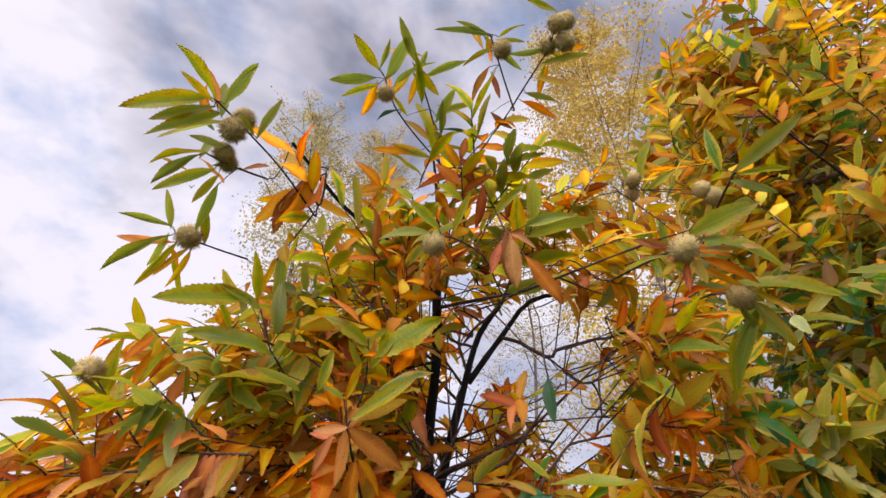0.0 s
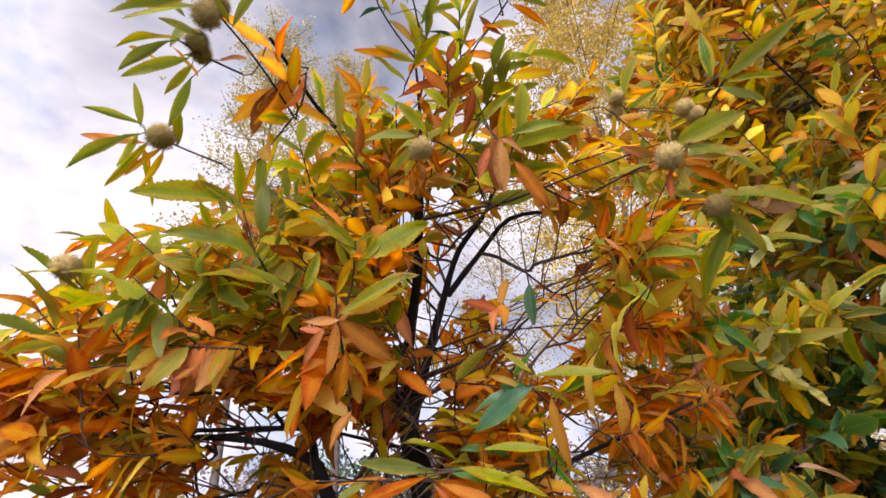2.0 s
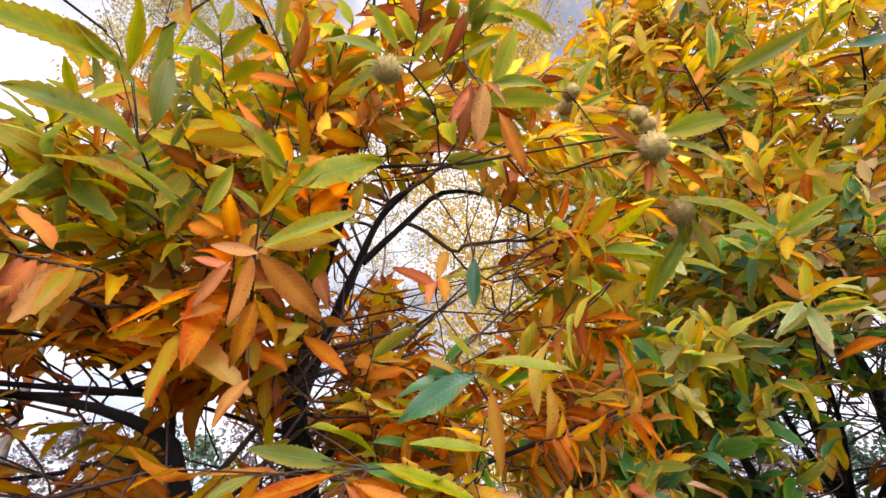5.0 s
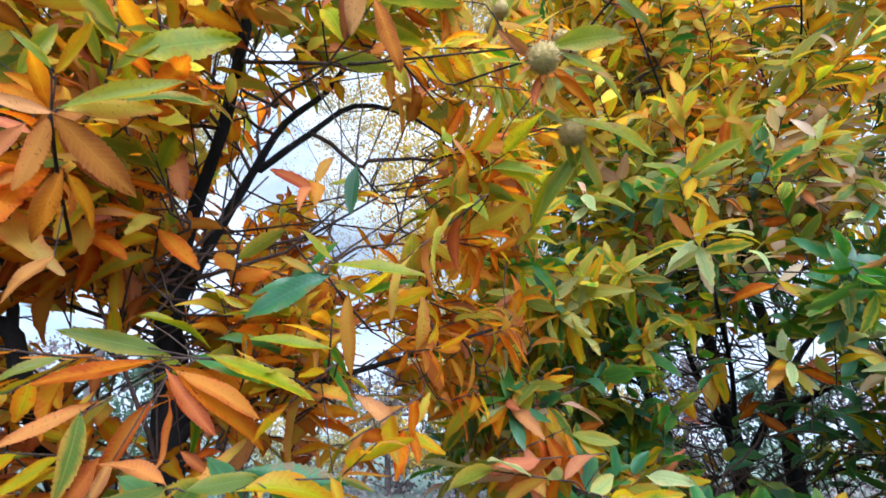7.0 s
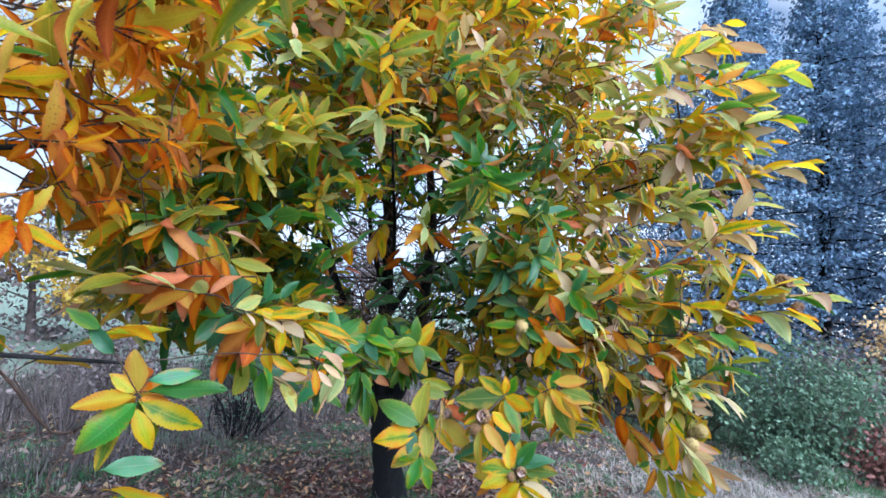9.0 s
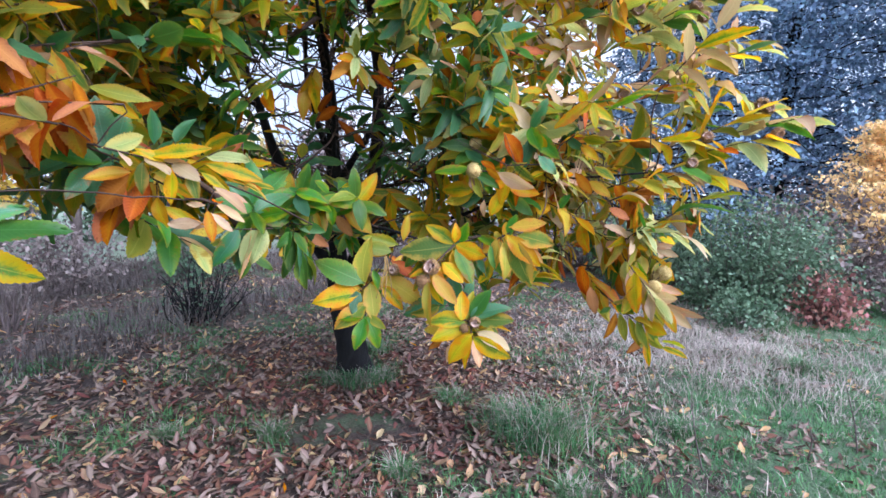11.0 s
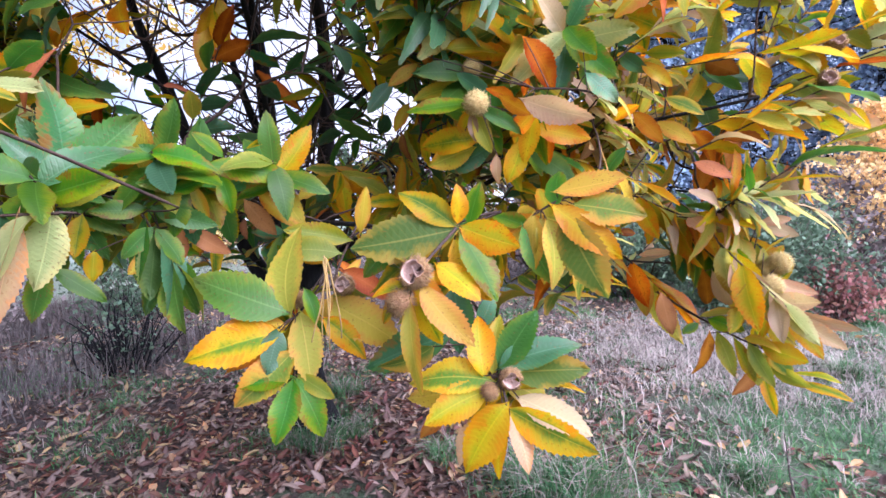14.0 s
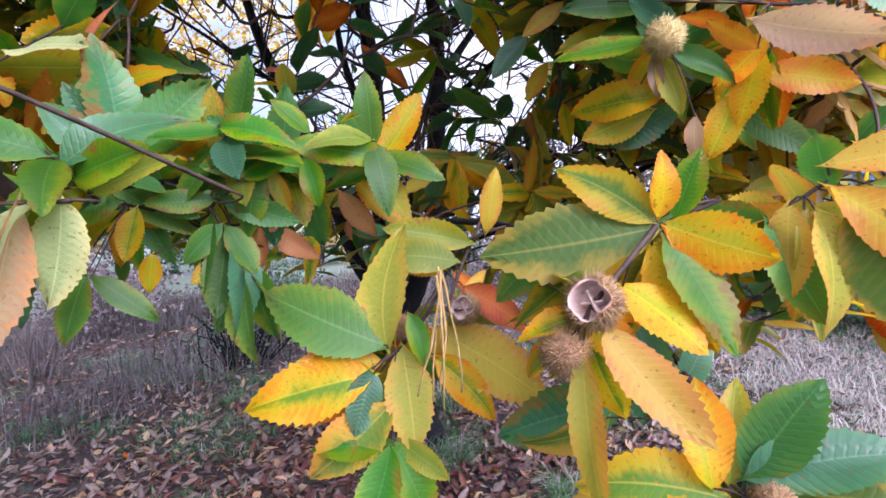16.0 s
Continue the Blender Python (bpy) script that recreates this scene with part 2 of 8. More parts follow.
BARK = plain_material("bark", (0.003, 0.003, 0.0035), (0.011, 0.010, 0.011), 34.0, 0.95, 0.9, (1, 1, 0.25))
TWIG = plain_material("twig_bark", (0.02, 0.012, 0.01), (0.07, 0.04, 0.028), 60.0, 0.7, 0.4)
BUR_SPINE = plain_material("bur_spines", (0.34, 0.24, 0.085), (0.58, 0.45, 0.18), 90.0, 0.7, 0.3, vary=0.25)
BUR_BROWN = plain_material("bur_spines_dry", (0.16, 0.085, 0.035), (0.36, 0.22, 0.10), 90.0, 0.7, 0.3, vary=0.25)
BUR_INSIDE = plain_material("bur_lining", (0.28, 0.17, 0.13), (0.60, 0.43, 0.36), 60.0, 0.6, 0.5)
CATKIN = plain_material("dry_catkin", (0.22, 0.13, 0.04), (0.42, 0.28, 0.10), 80.0, 0.8, 0.5)
BIRCH_LEAF = plain_material("small_pale_leaf", (0.34, 0.27, 0.10), (0.56, 0.46, 0.20), 3.0, 0.6, 0.1, through=0.4, vary=0.3)
BIRCH_GOLD = plain_material("small_gold_leaf", (0.42, 0.27, 0.04), (0.62, 0.44, 0.08), 3.0, 0.6, 0.1, through=0.4, vary=0.3)
# blue-green needles, with bluish haze mixed into the colour
CONIFER = plain_material("needles", (0.06, 0.12, 0.19), (0.28, 0.38, 0.52), 6.0, 0.7, 0.2, through=0.15, vary=0.3)
BUSH_GREEN = plain_material("bush_leaf", (0.05, 0.10, 0.055), (0.14, 0.21, 0.13), 6.0, 0.5, 0.2, through=0.25, vary=0.35)
BUSH_RED = plain_material("red_leaf", (0.20, 0.085, 0.07), (0.42, 0.20, 0.17), 6.0, 0.5, 0.2, through=0.3, vary=0.35)
LARCH = plain_material("larch_needles", (0.76, 0.50, 0.20), (0.92, 0.68, 0.36), 5.0, 0.6, 0.2, through=0.35, vary=0.25)
UNDERGROWTH = plain_material("undergrowth_leaf", (0.11, 0.09, 0.09), (0.28, 0.225, 0.21), 4.0, 0.8, 0.2, through=0.15, vary=0.4)
PALE_GRASS = plain_material("pale_grass", (0.22, 0.19, 0.165), (0.44, 0.38, 0.34), 1.3, 0.8, 0.1, through=0.25, vary=0.35)
GRASS = plain_material("grass_blade", (0.03, 0.115, 0.04), (0.11, 0.25, 0.09), 1.3, 0.6, 0.1, through=0.3, vary=0.4)
DRY_GRASS = plain_material("dry_grass", (0.075, 0.068, 0.062), (0.19, 0.165, 0.155), 1.3, 0.8, 0.1, through=0.25, vary=0.35)
STALK = plain_material("dead_stalk", (0.055, 0.042, 0.04), (0.16, 0.125, 0.115), 9.0, 0.8, 0.2, vary=0.3)


def ground_material():
    m, t = node_material("forest_floor")
    coord = add(t, "ShaderNodeTexCoord")
    v = coord.outputs["Object"]
    big = add(t, "ShaderNodeTexNoise", [(v, "Vector")], Scale=0.7, Detail=4.0, Roughness=0.6)
    mid = add(t, "ShaderNodeTexNoise", [(v, "Vector")], Scale=7.0, Detail=5.0, Roughness=0.7)
    fine = add(t, "ShaderNodeTexNoise", [(v, "Vector")], Scale=55.0, Detail=5.0, Roughness=0.7)
    soil = ramp(t, fine.outputs["Fac"], (0.35, (0.03, 0.023, 0.021)), (0.65, (0.09, 0.068, 0.062)))
    turf = ramp(t, fine.outputs["Fac"], (0.35, (0.04, 0.075, 0.04)), (0.65, (0.12, 0.17, 0.10)))
    sep = add(t, "ShaderNodeSeparateXYZ", [(v, "Vector")])
    # turf takes over on the open side, away from the crowns
    open_side = maths(t, "MULTIPLY", maths(t, "SUBTRACT", 1.3, sep.outputs["Y"]), 0.28, True)
    fac = maths(t, "ADD", maths(t, "MULTIPLY", big.outputs["Fac"], 0.7), maths(t, "MULTIPLY", mid.outputs["Fac"], 0.5))
    fac = maths(t, "MULTIPLY", maths(t, "SUBTRACT", maths(t, "ADD", fac, maths(t, "MULTIPLY", open_side, 0.25)), 0.62), 6.0, True)
    col = mix_rgb(t, fac, soil, turf)
    far = maths(t, "MULTIPLY", maths(t, "SUBTRACT", sep.outputs["Y"], 9.0), 0.4, True)
    meadow = ramp(t, mid.outputs["Fac"], (0.3, (0.13, 0.17, 0.12)), (0.7, (0.21, 0.25, 0.19)))
    col = mix_rgb(t, far, col, meadow)
    h = maths(t, "ADD", mid.outputs["Fac"], maths(t, "MULTIPLY", fine.outputs["Fac"], 0.6))
    b = add(t, "ShaderNodeBump", [(h, "Height")], Strength=0.9, Distance=0.04)
    p = add(t, "ShaderNodeBsdfPrincipled", [(col, "Base Color"), (b.outputs["Normal"], "Normal")], Roughness=0.9)
    p.inputs["Specular IOR Level"].default_value = 0.2
    add(t, "ShaderNodeOutputMaterial", [(p.outputs[0], "Surface")])
    return m


GROUND = ground_material()

# ---- mesh tools ----
def unit(v):
    v = np.asarray(v, float)
    return v / (np.linalg.norm(v) + 1e-9)


class Bag:
    """Gathers many small pieces and makes one mesh of them."""

    def __init__(self):
        self.v, self.f, self.uv, self.m, self.n = [], [], [], [], 0

    def put(self, verts, tris, uv=None, mat=0):
        self.v.append(verts)
        self.f.append(tris + self.n)
        self.uv.append(uv[tris].reshape(-1, 2) if uv is not None else np.zeros((len(tris) * 3, 2)))
        self.m.append(np.full(len(tris), mat, np.int32))
        self.n += len(verts)

    def mesh(self, name, materials, smooth=True):
        v, f = np.concatenate(self.v), np.concatenate(self.f)
        me = bpy.data.meshes.new(name)
        me.vertices.add(len(v))
        me.vertices.foreach_set("co", v.astype(np.float32).ravel())
        me.loops.add(len(f) * 3)
        me.loops.foreach_set("vertex_index", f.astype(np.int32).ravel())
        me.polygons.add(len(f))
        me.polygons.foreach_set("loop_start", np.arange(0, len(f) * 3, 3, dtype=np.int32))
        me.polygons.foreach_set("material_index", np.concatenate(self.m))
        me.polygons.foreach_set("use_smooth", np.full(len(f), smooth))
        layer = me.uv_layers.new(name="UVMap")
        layer.data.foreach_set("uv", np.concatenate(self.uv).astype(np.float32).ravel())
        for mt in materials:
            me.materials.append(mt)
        me.update(calc_edges=True)
        me.validate()
        return me


def part(name, mesh, parent, label="", kind="", m=None):
    ob = new(name, mesh)
    ob.parent = parent
    if m is not None:
        ob.matrix_basis = m
    return tagged(ob, label=label, kind=kind)


def thing(name, place, label, category, group="", kind=""):
    ob = new(name)
    ob.empty_display_size = 0.2
    ob.location = place
    return tagged(ob, label, category, group, kind)


def spline(points, step=0.06):
    """A smooth line through control points (x, y, z, radius)."""
    p = np.array(points, float)
    q = np.vstack([2 * p[0] - p[1], p, 2 * p[-1] - p[-2]])
    out = []
    for i in range(1, len(q) - 2):
        n = max(2, int(np.linalg.norm(q[i + 1, :3] - q[i, :3]) / step))
        for k in range(n):
            s = k / n
            out.append(0.5 * (2 * q[i] + (q[i + 1] - q[i - 1]) * s + (2 * q[i - 1] - 5 * q[i] + 4 * q[i + 1] - q[i + 2]) * s * s
                              + (3 * q[i] - q[i - 1] - 3 * q[i + 1] + q[i + 2]) * s ** 3))
    out.append(p[-1])
    return np.array(out)


def tube(bag, line, sides=6, rough=0.0, rng=None, mat=0):
    """A tapering tube along rows of (x, y, z, radius)."""
    c, r = line[:, :3], line[:, 3]
    d = np.gradient(c, axis=0)
    d /= np.linalg.norm(d, axis=1)[:, None] + 1e-9
    ref = np.array([0.31, 0.87, 0.38]) if abs(d[0] @ [0, 0, 1]) > 0.8 else np.array([0.0, 0.0, 1.0])
    a = np.cross(d, ref)
    a /= np.linalg.norm(a, axis=1)[:, None] + 1e-9
    b = np.cross(d, a)
    th = np.arange(sides) * 2 * math.pi / sides
    rr = r[:, None] * np.ones(sides)
    if rough and rng is not None:
        rr = rr * (1 + rng.uniform(-rough, rough, rr.shape))
    v = (c[:, None] + rr[..., None] * (a[:, None] * np.cos(th)[None, :, None] + b[:, None] * np.sin(th)[None, :, None])).reshape(-1, 3)
    n = len(c)
    i, j = np.meshgrid(np.arange(n - 1), np.arange(sides), indexing="ij")
    p0, p1 = i * sides + j, i * sides + (j + 1) % sides
    f = np.concatenate([np.stack([p0, p1, p1 + sides], -1).reshape(-1, 3), np.stack([p0, p1 + sides, p0 + sides], -1).reshape(-1, 3)])
    v = np.vstack([v, c[-1] + d[-1] * r[-1]])
    k = np.arange(sides)
    f = np.vstack([f, np.stack([(n - 1) * sides + k, (n - 1) * sides + (k + 1) % sides, np.full(sides, n * sides)], -1)])
    bag.put(v, f, None, mat)


# ---- the sweet chestnut leaf: 1 long along y, its upper face to +z ----
def leaf_shape(teeth, droop, fold, ripple, twist, seed, broad=0.15, columns=1, bend=0.0, pleat=0.0):
    """Oblong blade with forward teeth. columns: strips on each side of the midrib; pleat: relief between the side veins;
    bend: the blade's sideways sweep."""
    rng = np.random.RandomState(seed)

    def half(v):
        if v < 0.46:
            return broad * (1 - (1 - max(0.0, v) / 0.46) ** 2) ** 0.72 + 0.004
        return broad * (1 - ((v - 0.46) / 0.54) ** 2.0) + 0.003

    stations = []                       # (v, half width, in a groove or on a ridge) going up one side
    for k in range(teeth):
        v0 = k / teeth
        stations += [(v0 + 0.14 / teeth, half(v0 + 0.1 / teeth) * 0.955, -1), (v0 + 0.90 / teeth, half(v0 + 0.62 / teeth) * 1.055, 1)]
    stations = [q for q in stations if q[0] < 0.985]
    verts, uvs, tris = [], [], []

    def put(u, v, w, ridge=0):
        ang = twist * (v - 0.3)
        x = u * w
        z = (-droop * v * v + fold * abs(x) + ripple * math.sin(9 * v + seed + 1.3 * (u > 0)) * abs(u)
             + pleat * ridge * (1 - abs(2 * abs(u) - 1.1)))
        y = v - 0.18 * droop * v * v
        verts.append((x * math.cos(ang) + bend * v * v, y, z + x * math.sin(ang)))
        uvs.append((0.5 + 0.5 * u, v))
        return len(verts) - 1

    mids = [put(0, v, 0) for v, w, g in stations]
    root, tip = put(0, -0.09, 0), put(0, 1.0, 0)
    for side in (-1, 1):
        inner = mids
        for c in range(1, columns + 1):
            u = c / columns
            outer = [put(side * u, v - 0.10 * broad * (1 - u) / 0.15, w * (rng.uniform(0.95, 1.05) if c == columns else 1.0), g) for v, w, g in stations]
            for k in range(len(stations) - 1):
                a, b, d, e = inner[k], outer[k], outer[k + 1], inner[k + 1]
                tris += [(a, b, d), (a, d, e)] if side > 0 else [(a, d, b), (a, e, d)]
            tris += [(root, outer[0], inner[0]), (inner[-1], outer[-1], tip)] if side > 0 else [(root, inner[0], outer[0]), (inner[-1], tip, outer[-1])]
            inner = outer
    # the stalk, a thin strip that runs down from the blade
    a, b = put(-0.01, -0.02, 1.0), put(0.01, -0.02, 1.0)
    tris.append((a, b, root))
    return np.array(verts), np.array(tris), np.array(uvs)


LEAVES = [leaf_shape(16, d, f, r, t, s, w, 2, b, 0.0018) for d, f, r, t, s, w, b in (
    (0.10, 0.15, 0.012, 0.2, 1, 0.160, 0.05), (0.25, 0.30, 0.018, -0.3, 2, 0.150, -0.10), (0.40, 0.20, 0.015, 0.4, 3, 0.165, 0.08),
    (0.02, 0.40, 0.010, -0.2, 4, 0.145, -0.06), (0.50, 0.40, 0.020, 0.5, 5, 0.155, 0.12), (0.18, 0.08, 0.026, -0.5, 6, 0.170, -0.04),
    (0.30, 0.55, 0.022, 0.8, 7, 0.150, 0.10), (-0.12, 0.45, 0.016, -0.6, 8, 0.155, -0.12))]
SIMPLER = [leaf_shape(6, d, f, r, t, s, w, 1, b) for d, f, r, t, s, w, b in (
    (0.12, 0.18, 0.012, 0.2, 1, 0.140, 0.06), (0.28, 0.30, 0.018, -0.3, 2, 0.128, -0.12), (0.45, 0.20, 0.015, 0.5, 3, 0.145, 0.10), (0.05, 0.45, 0.010, -0.2, 4, 0.122, -0.08),
    (0.2, 0.1, 0.025, -0.6, 6, 0.150, 0.04), (0.55, 0.6, 0.02, 0.9, 7, 0.130, -0.10))]
CURLED = [leaf_shape(3, d, f, r, t, s, w) for d, f, r, t, s, w in (
    (0.5, 0.7, 0.04, 1.0, 11, 0.20), (-0.4, 0.5, 0.05, -1.2, 12, 0.19), (0.3, -0.7, 0.05, 0.7, 13, 0.20), (-0.2, 0.9, 0.03, 0.4, 14, 0.17))]


def leaf_pose(rng, at, axis, normal, size):
    y = unit(axis)
    z = np.asarray(normal, float) - (np.asarray(normal, float) @ y) * y
    z = unit(z) if np.linalg.norm(z) > 1e-4 else unit(np.cross(y, [1, 0.2, 0.1]))
    x = np.cross(y, z)
    return np.stack([x * size, y * size, z * size, at], 1)      # 3 x 4


UP = np.array([0.0, 0.0, 1.0])


def spray(rng, tip, way, n, size, style):
    """Leaf poses on one shoot that ends at tip and grows along way. Returns the poses and the shoot's line."""
    way = unit(way)
    span = {"fan": 0.050, "rose": 0.014, "hang": 0.028, "up": 0.034}[style] * n * size / 0.19
    side = np.cross(way, UP)
    side = unit(side) if np.linalg.norm(side) > 0.25 else unit(np.cross(way, [rng.normal(), rng.normal(), 0.1]))
    top = np.cross(side, way)
    base = tip - way * span
    poses = []
    for i in range(n):
        s = (i + 0.5) / n
        at = base + way * span * s
        grow = size * rng.uniform(0.78, 1.15) * (0.85 + 0.3 * math.sin(math.pi * s))
        if style == "fan":
            phi = (0 if i % 2 else math.pi) + rng.normal(0, 0.4)
            out = side * math.cos(phi) + top * math.sin(phi) * 0.7
            open_ = rng.uniform(0.65, 1.15) * (1.15 - 0.6 * s)
            axis = way * math.cos(open_) + out * math.sin(open_) - UP * rng.uniform(0.0, 0.30)
            normal = top + rng.normal(0, 0.35, 3)
        elif style == "rose":
            phi = i * 2.4 + rng.normal(0, 0.25)
            out = side * math.cos(phi) + top * math.sin(phi)
            open_ = rng.uniform(1.0, 1.6) * (1.1 - 0.45 * s)
            axis = way * math.cos(open_) + out * math.sin(open_) - UP * rng.uniform(0.15, 0.65)
            normal = way + rng.normal(0, 0.22, 3)
        elif style == "hang":
            phi = i * 2.4 + rng.normal(0, 0.4)
            out = side * math.cos(phi) + top * math.sin(phi)
            axis = -UP * rng.uniform(0.7, 1.4) + out * rng.uniform(0.3, 0.8) + way * 0.4
            normal = out + rng.normal(0, 0.3, 3)
        else:
            phi = i * 2.4 + rng.normal(0, 0.3)
            out = side * math.cos(phi) + top * math.sin(phi)
            open_ = rng.uniform(0.5, 1.1) * (1.2 - 0.6 * s)
            axis = way * math.cos(open_) + out * math.sin(open_) - UP * rng.uniform(0.0, 0.2)
            normal = way * 0.8 + UP * 0.4 + rng.normal(0, 0.25, 3)
        poses.append(leaf_pose(rng, at, axis, normal, grow))
    k = np.linspace(0, 1, 5)[:, None]
    line = np.hstack([base + way * span * k, 0.0034 - 0.0016 * k])
    return poses, line


def put_leaf(bag, pose34, shape, mat):
    v, f, uv = shape
    bag.put(v @ pose34[:, :3].T + pose34[:, 3], f, uv, mat)


def matrix(pose34):
    return Matrix([list(r) for r in pose34] + [[0, 0, 0, 1]])


def bur_mesh(name, radius, spine, seed, materials, opened=False):
    """A chestnut bur: a ball closely set with fine spines; an opened one is split into four valves round an empty pale lining."""
    rng = np.random.RandomState(seed)
    bag = Bag()
    if opened:
        around, rings = 40, 9
        ph = np.arange(around) * 2 * math.pi / around
        rim = np.radians(48 + 17 * np.abs(np.cos(2 * ph + 0.4)) ** 1.5 + rng.uniform(-3, 3, around))     # the valves' edge, from the pole
        outer, inner = [], []
        for k in range(rings):
            s = k / (rings - 1)
            th = math.pi - (math.pi - rim) * s
            r = radius * (1 + 0.16 * s * s)
            outer.append(np.stack([r * np.sin(th) * np.cos(ph), r * np.sin(th) * np.sin(ph), r * np.cos(th)], 1))
            rr = radius * (0.86 + 0.20 * s * s)
            th2 = math.radians(168) - (math.radians(168) - rim) * s
            inner.append(np.stack([rr * np.sin(th2) * np.cos(ph), rr * np.sin(th2) * np.sin(ph), rr * np.cos(th2) * (0.55 + 0.45 * s)], 1))
        i, j = np.meshgrid(np.arange(rings - 1), np.arange(around), indexing="ij")
        a, b = i * around + j, i * around + (j + 1) % around
        f = np.concatenate([np.stack([a, b, b + around], -1).reshape(-1, 3), np.stack([a, b + around, a + around], -1).reshape(-1, 3)])
        bag.put(np.concatenate(outer), f, None, 0)
        bag.put(np.concatenate(inner), f[:, ::-1], None, 1)
        rims = np.concatenate([outer[-1], inner[-1]])
        k = np.arange(around)
        n2 = (k + 1) % around
        bag.put(rims, np.concatenate([np.stack([k, n2, n2 + around], -1), np.stack([k, n2 + around, k + around], -1)]), None, 1)
        # papery walls left between the places of the nuts
        for turn, high in ((0.3, 0.30), (1.55, 0.12)):
            w = np.array([math.cos(turn), math.sin(turn), 0]) * radius * 0.72
            q = np.array([-w[1], w[0], 0]) * 0.07
            low, top = UP * -radius * 0.45, UP * radius * high
            v = np.array([-w - q + low, w - q + low, w * 0.8 - q + top, -w * 0.7 - q + top * 0.4, -w + q + low, w + q + low, w * 0.8 + q + top, -w * 0.7 + q + top * 0.4])
            bag.put(v, np.array([(0, 1, 2), (0, 2, 3), (5, 4, 7), (5, 7, 6), (3, 2, 6), (3, 6, 7)]), None, 1)
    else:
        core = bmesh.new()
        bmesh.ops.create_icosphere(core, subdivisions=3, radius=radius)
        bag.put(np.array([w.co for w in core.verts]), np.array([[w.index for w in p.verts] for p in core.faces]), None, 0)
        core.free()
    n = 1000 if opened else 760
    for k in range(n):
        z = 1 - 2 * (k + 0.5) / n
        th = k * 2.39996
        if opened and math.acos(z) < math.radians(50 + 17 * abs(math.cos(2 * th + 0.4)) ** 1.5):
            continue
        d = np.array([math.sqrt(1 - z * z) * math.cos(th), math.sqrt(1 - z * z) * math.sin(th), z])
        w = unit(d + rng.normal(0, 0.34, 3))
        a = unit(np.cross(w, [0.3, 0.5, 0.8]))
        b = np.cross(w, a)
        c = d * radius * ((1.0 + 0.13 * max(0.0, 0.5 + 0.8 * z)) if opened else 0.97)
        r = 0.0008
        bag.put(np.array([c + a * r, c - a * r * 0.5 + b * r, c - a * r * 0.5 - b * r, c + w * spine * rng.uniform(0.6, 1.3)]),
                np.array([(0, 1, 3), (1, 2, 3), (2, 0, 3)]), None, 0)
    return bag.mesh(name, materials)


BUR_MESH = [bur_mesh("bur", 0.021, 0.012, s, [BUR_SPINE]) for s in (1, 2)]
FLATTER = (0, 1, 3, 5, 6)
DRY_BUR_MESH = bur_mesh("dry_bur", 0.021, 0.013, 5, [BUR_BROWN])
OPEN_BUR_MESH = bur_mesh("opened_bur", 0.0178, 0.010, 3, [BUR_BROWN, BUR_INSIDE], True)

# leaf colours by region: weights over green, deep, olive, turning, yellow, gold, orange, brown, beige, lime, celadon
# dark, pale and cream also carry the crown's shade and light in leaf colour
MIXES = {
    "ochre": (0, 0, 1.5, 1, 4, 10, 9, 2.5, 0, 1),
    "fire": (0, 0, 0.5, 0, 2, 6, 13, 6, 0, 0),
    "olive": (0, 0, 7, 1, 2, 1, 1, 0, 0, 5),
    "fresh": (0, 0, 5, 1, 1, 0, 0, 0, 0, 8),
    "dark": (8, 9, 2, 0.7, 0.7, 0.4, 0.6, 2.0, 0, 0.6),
    "gold": (3.5, 1, 2, 4, 6, 2, 0.7, 1.5, 1.5, 2, 4),
    "honey": (0, 0, 3, 3, 9, 10, 4, 1, 0, 2),
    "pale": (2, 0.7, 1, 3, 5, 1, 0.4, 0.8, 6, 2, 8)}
MIXES.update({
    "mixed": (8, 5, 4, 2, 2, 1, 0.7, 2, 1.5, 2, 4),
    "lemon": (1, 1, 1, 5, 7, 3, 1, 0, 0, 0),
    "rust": (0, 0, 0, 0, 0, 1, 4, 9, 0, 0),
    "leafy": (1, 0, 4, 6, 3, 1, 0, 0, 0, 5),
    "teal": (3, 8, 1, 0, 0, 0, 0, 0, 0, 0),
    "leafgreen": (8, 3, 2, 1, 1, 0, 0, 0, 0, 2),
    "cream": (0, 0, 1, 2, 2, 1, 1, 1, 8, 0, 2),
    "amber": (1, 0, 1, 2, 6, 8, 4, 1, 0, 0)})


def pick(rng, mix):
    w = np.array(MIXES[mix], float)
    return LEAF_KEYS[int(rng.choice(len(w), p=w / w.sum()))]


